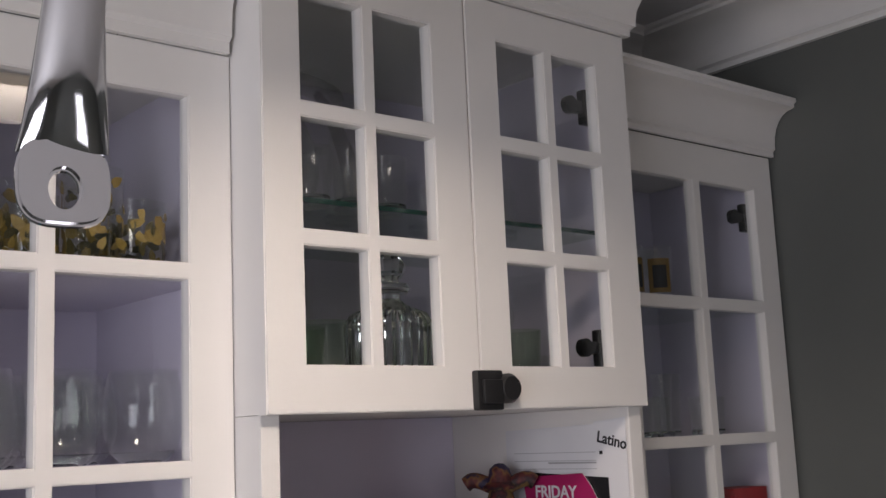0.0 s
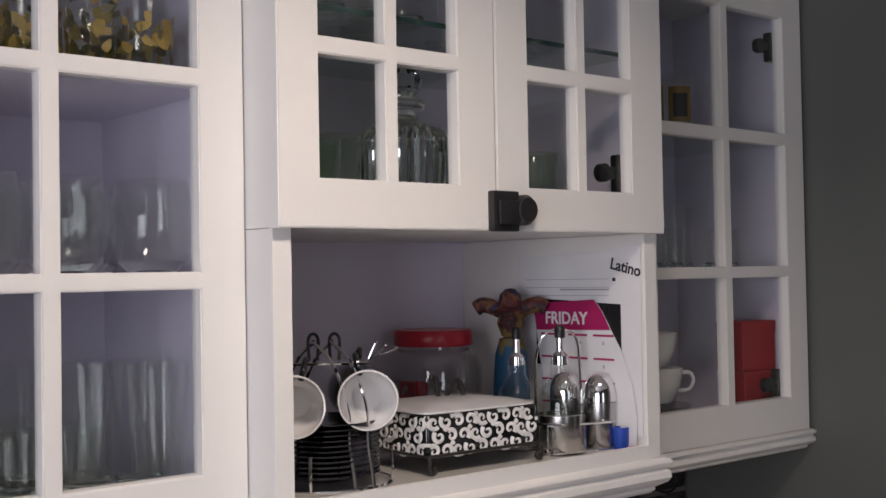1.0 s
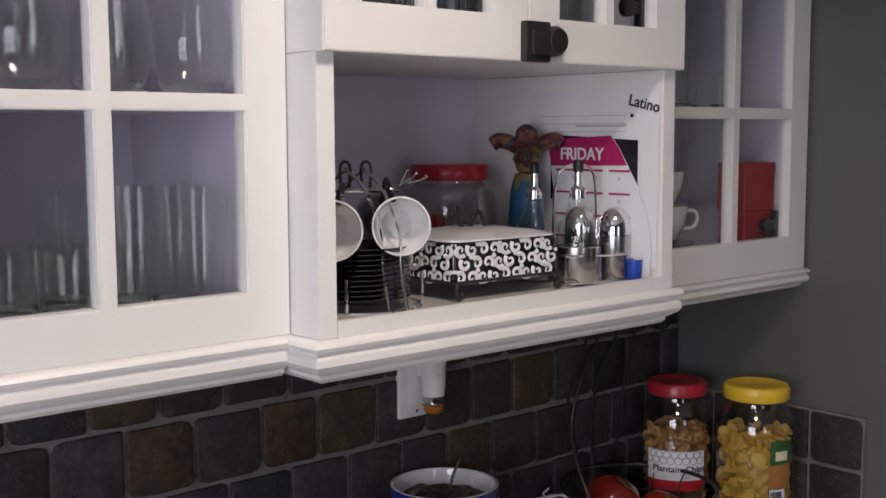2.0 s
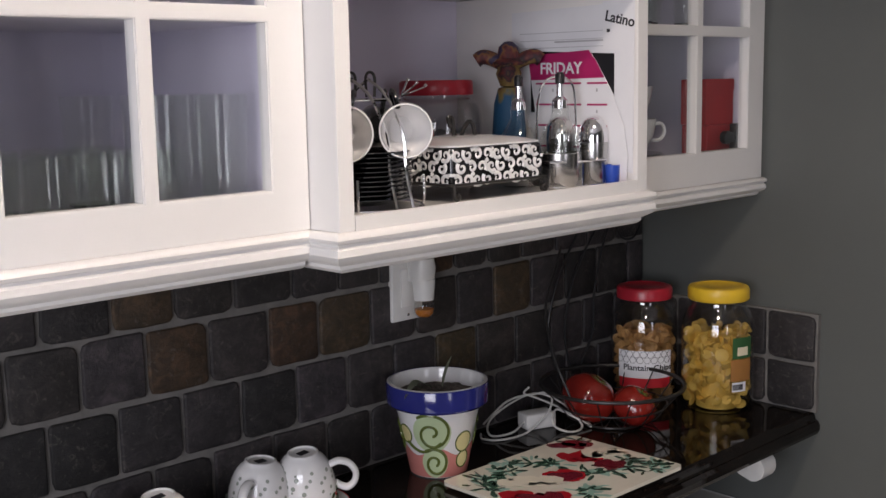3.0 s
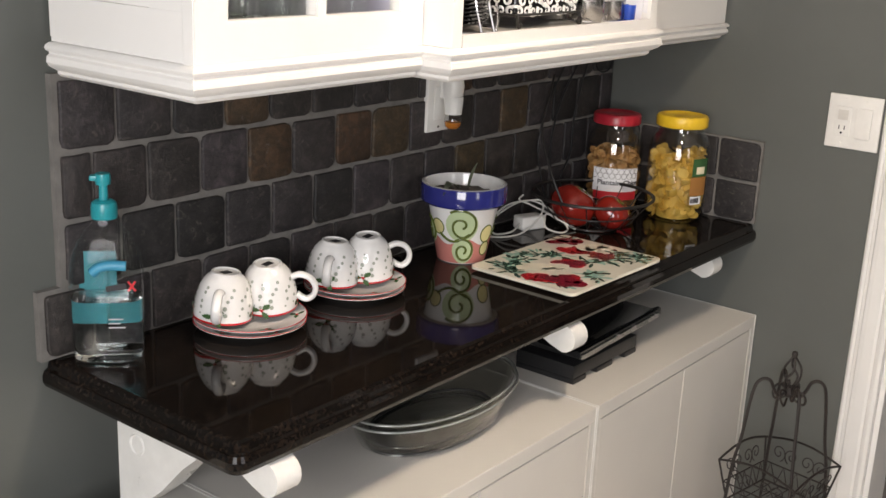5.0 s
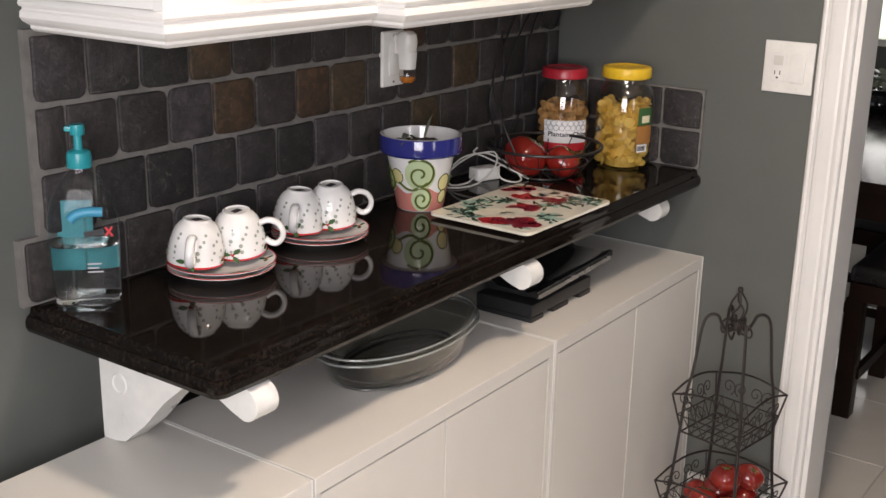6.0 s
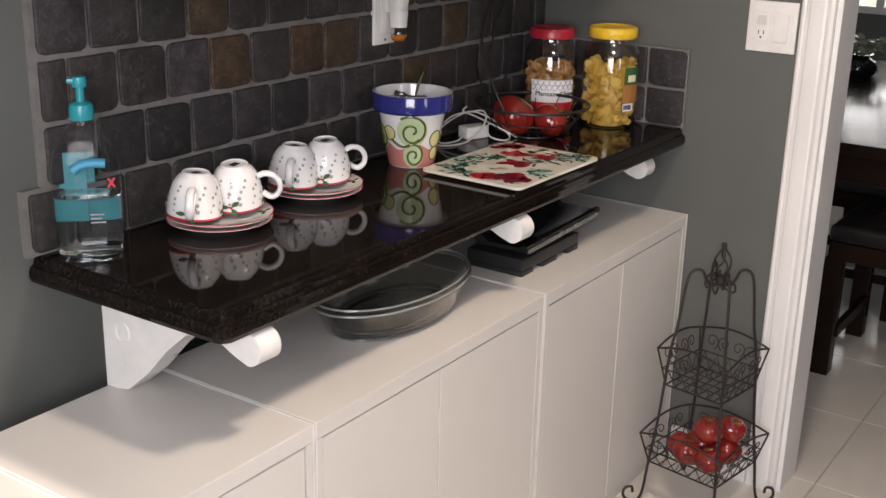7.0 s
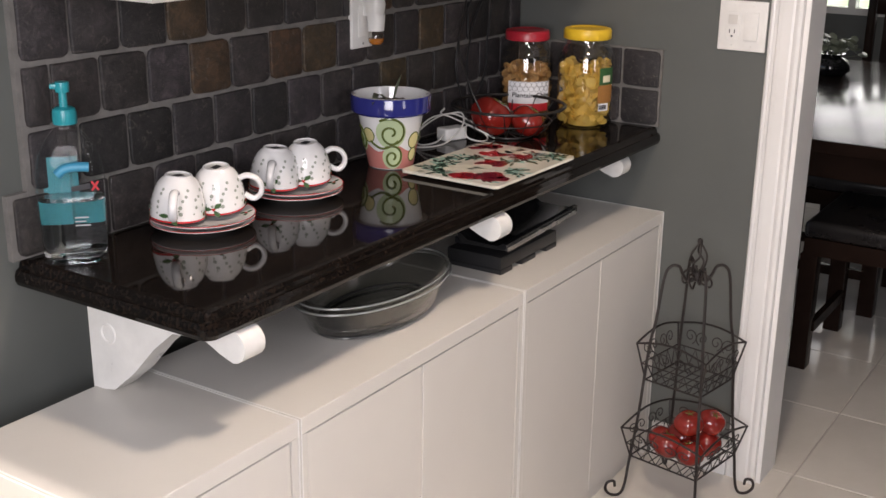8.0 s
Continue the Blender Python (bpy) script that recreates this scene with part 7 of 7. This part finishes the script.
def beer_glass(m):
    b = thing("beer_glass", "clear beer glass with a gold and black crest", "glass", m, "beer glasses")
    part("glass_wall", tumbler(0.028, 0.105, 0.85), GREEN_GLASS, b)
    f = radians(-145)
    curved_label(b, 0.0272, f - 0.75, f + 0.75, 0.022, 0.082, plain("gold_print", (0.30, 0.17, 0.03), 0.35), "gold printed crest")
    curved_label(b, 0.0278, f - 0.45, f + 0.45, 0.030, 0.070, INK, "black crest centre")
    return b


bg = beer_glass(pose(1.995, -0.215, ZE2))
copy_thing(bg, pose(2.062, -0.200, ZE2, 0, 0, 40))
copy_thing(bg, pose(2.122, -0.215, ZE2, 0, 0, 15))

# ---- hanging pan, whose handle comes into view ----


def pan():
    """A saucepan on a hanging rack; its handle curves down, with an eyelet at the end."""
    p = thing("hanging_pan", "polished steel pan with a long handle and eyelet", "pan", pose(0.7232, -1.0645, 1.7710) @ Matrix.Rotation(radians(-20), 4, "Z") @ Matrix.Diagonal((1.035, 1.15, 1.15, 1)))
    bm = bmesh.new()
    spine = [(0.0, 0.0, 0.0, 0.0145, 0.0016), (0.0, 0.0, 0.012, 0.0175, 0.0018), (0.0, 0.001, 0.024, 0.0175, 0.0022), (0.001, 0.001, 0.032, 0.0165, 0.006), (0.002, 0.002, 0.050, 0.0145, 0.0085), (0.004, 0.004, 0.080, 0.0122, 0.0082), (0.007, 0.010, 0.120, 0.0118, 0.0078), (0.010, 0.020, 0.230, 0.0125, 0.0078), (0.012, 0.050, 0.325, 0.0135, 0.0075), (0.012, 0.11, 0.350, 0.0135, 0.007)]
    rings = []
    n = 24
    for x, y, z, a, b in spine:
        rings.append([bm.verts.new((x + a * math.cos(2 * math.pi * k / n), y + b * math.sin(2 * math.pi * k / n), z)) for k in range(n)])
    for r0, r1 in list(zip(rings, rings[1:]))[2:]:
        for k in range(n):
            j = (k + 1) % n
            bm.faces.new((r0[k], r0[j], r1[j], r1[k]))
    bm.faces.new(rings[-1])
    bm.faces.new(rings[2][::-1])
    bmesh.ops.recalc_face_normals(bm, faces=bm.faces[:])
    part("handle", bm, CHROME, p, "polished steel handle")
    # flattened end with a slotted hole
    eb = bmesh.new()
    outer = []
    for k in range(32):
        t = 2 * math.pi * k / 32
        c, s = math.cos(t), math.sin(t)
        outer.append((0.0178 * math.copysign(abs(c) ** 0.62, c), 0.0165 * math.copysign(abs(s) ** 0.72, s)))
    inner = [(0.0058 * math.cos(2 * math.pi * k / 32), -0.003 + 0.0072 * math.sin(2 * math.pi * k / 32)) for k in range(32)]
    rr = []
    for pts, y in ((outer, -0.0022), (inner, -0.0022), (inner, 0.0022), (outer, 0.0022)):
        rr.append([eb.verts.new((x, y, z + 0.0125)) for x, z in pts])
    for a, b in zip(rr, rr[1:] + rr[:1]):
        for k in range(32):
            j = (k + 1) % 32
            eb.faces.new((a[k], a[j], b[j], b[k]))
    bmesh.ops.recalc_face_normals(eb, faces=eb.faces[:])
    bmesh.ops.bevel(eb, geom=[e for e in eb.edges if e.calc_face_angle(0) > 1.0], offset=0.0012, segments=2, affect="EDGES")
    bmesh.ops.rotate(eb, cent=(0, 0, 0.026), matrix=Matrix.Rotation(radians(10), 3, "Z") @ Matrix.Rotation(radians(-11), 3, "X"), verts=eb.verts[:])
    part("eyelet", eb, CHROME, p, "flat steel eyelet")
    body = lathe([(0, 0), (0.095, 0), (0.100, 0.005), (0.104, 0.075), (0.107, 0.078), (0.102, 0.078), (0.097, 0.008), (0, 0.004)], 40, None, pose(0.012, 0.213, 0.300))
    part("bowl", body, STEEL, p)
    r = thing("pot_rack", "dark iron ceiling rack carrying the steel pan", "rack", pose(0.7232, -1.0645, 1.7710) @ Matrix.Rotation(radians(-20), 4, "Z") @ Matrix.Diagonal((1.035, 1.15, 1.15, 1)))
    for x in (-0.055, 0.080):
        part("bar", tube([(x, 0.10, 0.2955), (x, 0.33, 0.2955)], 0.0045, 8), IRON, r)
    for y in (0.10, 0.33):
        part("bar", tube([(-0.115, y, 0.2870), (0.135, y, 0.2870)], 0.0045, 8), IRON, r)
        for x in (-0.115, 0.135):
            part("rod", tube([(x, y, 0.2870), (x, y, (CEIL - 1.7712) / 1.15)], 0.0035, 8), IRON, r)


pan()

# ---- ceiling lamp ----
cl = thing("ceiling_lamp", "flush ceiling lamp with a warm glass shade", "lamp", pose(1.17, -1.0, CEIL) @ Matrix.Diagonal((0.72, 0.72, 1, 1)))
part("canopy", lathe([(0, -0.001), (0.09, -0.001), (0.085, -0.02), (0.02, -0.03), (0.012, -0.04), (0.012, -0.10), (0.06, -0.108), (0.19, -0.11), (0.19, -0.116), (0, -0.116)], 40), STEEL, cl)
_m, _nt, _p = material("lamp_shade_glow")
_p.inputs["Emission Color"].default_value = (1.0, 0.80, 0.50, 1)
_p.inputs["Emission Strength"].default_value = 4.0
part("shade", lathe([(0.188, -0.117), (0.184, -0.150), (0.14, -0.180), (0.08, -0.194), (0, -0.198), (0, -0.192), (0.08, -0.188), (0.135, -0.175), (0.178, -0.147), (0.182, -0.117), (0.188, -0.117)], 40), _m, cl, "glowing warm glass shade")

# ---- dining room ----


def dining_table():
    t = thing("dining_table", "dark espresso wood dining table with polished top", "table", pose(3.77, -0.95, 0))
    part("tabletop", boxes((-0.55, 1.25, -0.75, 0.75, 0.715, 0.755), bevel=0.006), DARK_WOOD, t)
    part("apron", boxes((-0.47, -0.44, -0.65, 0.65, 0.62, 0.714), (1.15, 1.18, -0.65, 0.65, 0.62, 0.714), (-0.44, 1.15, -0.65, -0.62, 0.62, 0.714), (-0.44, 1.15, 0.62, 0.65, 0.62, 0.714)), DARK_WOOD, t, "", False)
    for x in (-0.45, 1.10):
        for y in (-0.64, 0.58):
            part("leg", boxes((x, x + 0.07, y, y + 0.07, 0, 0.62), bevel=0.004), DARK_WOOD, t)


def dining_chair(m, back=True):
    c = thing("dining_chair", "dark espresso dining chair with black leather seat", "chair", m, "dining chairs")
    part("seat", boxes((-0.22, 0.22, -0.22, 0.22, 0.44, 0.495), bevel=0.02, segments=3), LEATHER, c, "padded black leather seat")
    part("seat_frame", boxes((-0.215, 0.215, -0.215, 0.215, 0.385, 0.4395)), DARK_WOOD, c, "", False)
    for x, y, h in ((-0.21, -0.21, 0.385), (-0.21, 0.17, 0.385), (0.17, -0.21, 0.385), (0.17, 0.17, 0.385)):
        part("leg", boxes((x, x + 0.055, y, y + 0.055, 0, h), bevel=0.003), DARK_WOOD, c)
    for y in (-0.195, 0.165):
        part("stretcher", boxes((-0.17, 0.17, y, y + 0.02, 0.12, 0.155)), DARK_WOOD, c, "", False)
    if back:
        for y in (-0.21, 0.17):
            part("back_post", boxes((0.18, 0.22, y, y + 0.04, 0.496, 1.02), bevel=0.003), DARK_WOOD, c)
        part("top_rail", boxes((0.185, 0.215, -0.169, 0.169, 0.93, 1.01), bevel=0.004), DARK_WOOD, c)
        part("lower_rail", boxes((0.185, 0.215, -0.169, 0.169, 0.56, 0.60), bevel=0.004), DARK_WOOD, c)
        for k in range(4):
            y = -0.135 + 0.078 * k
            part("slat", boxes((0.192, 0.208, y, y + 0.035, 0.601, 0.929)), DARK_WOOD, c, "", False)
    return c


dining_table()
ch = dining_chair(pose(5.16, -0.42, 0))
copy_thing(ch, pose(5.18, -0.95, 0, 0, 0, 3))
copy_thing(ch, pose(4.30, -0.02, 0, 0, 0, 90))
st = dining_chair(pose(3.41, -0.825, 0) @ Matrix.Diagonal((1.05, 1.0, 1.02, 1)), False)
tagged(st, "dark espresso stool with a padded black leather seat", "stool", "dining stools")
copy_thing(st, pose(3.42, -1.32, 0, 0, 0, -4))
copy_thing(st, pose(4.02, -0.50, 0, 0, 0, 90))


def centerpiece():
    c = thing("centerpiece", "dark vase of dried flowers on the dining table", "vase", pose(4.55, -0.27, 0.7552) @ Matrix.Diagonal((1.3, 1.3, 0.62, 1)))
    part("vase", lathe([(0, 0), (0.05, 0), (0.065, 0.03), (0.055, 0.09), (0.035, 0.12), (0.045, 0.14), (0.04, 0.14), (0, 0.10)], 24), BLACK_CERAMIC, c)
    bm = bmesh.new()
    rnd = random.Random(6)
    for k in range(60):
        a, e, q = rnd.uniform(0, 6.28), rnd.uniform(0.1, 1.4), rnd.uniform(0.05, 0.13)
        tip = Vector((q * math.cos(a) * math.cos(e), q * math.sin(a) * math.cos(e), 0.14 + q * math.sin(e)))
        sh = flat_shape(disc(0, 0, 0.022, 0.012, 10, 0.2, a), 0.001)
        join_into(bm, sh, Matrix.Translation(tip) @ Euler((rnd.uniform(0, 3), rnd.uniform(0, 3), a)).to_matrix().to_4x4())
        if k % 4 == 0:
            tube([(0, 0, 0.10), tip], 0.0015, 4, False, bm)
    tagged(part("foliage", bm, LEAF, c, "dried leaves and flower heads"), kind="stuff")


centerpiece()

backsplash()
floor_tiles()
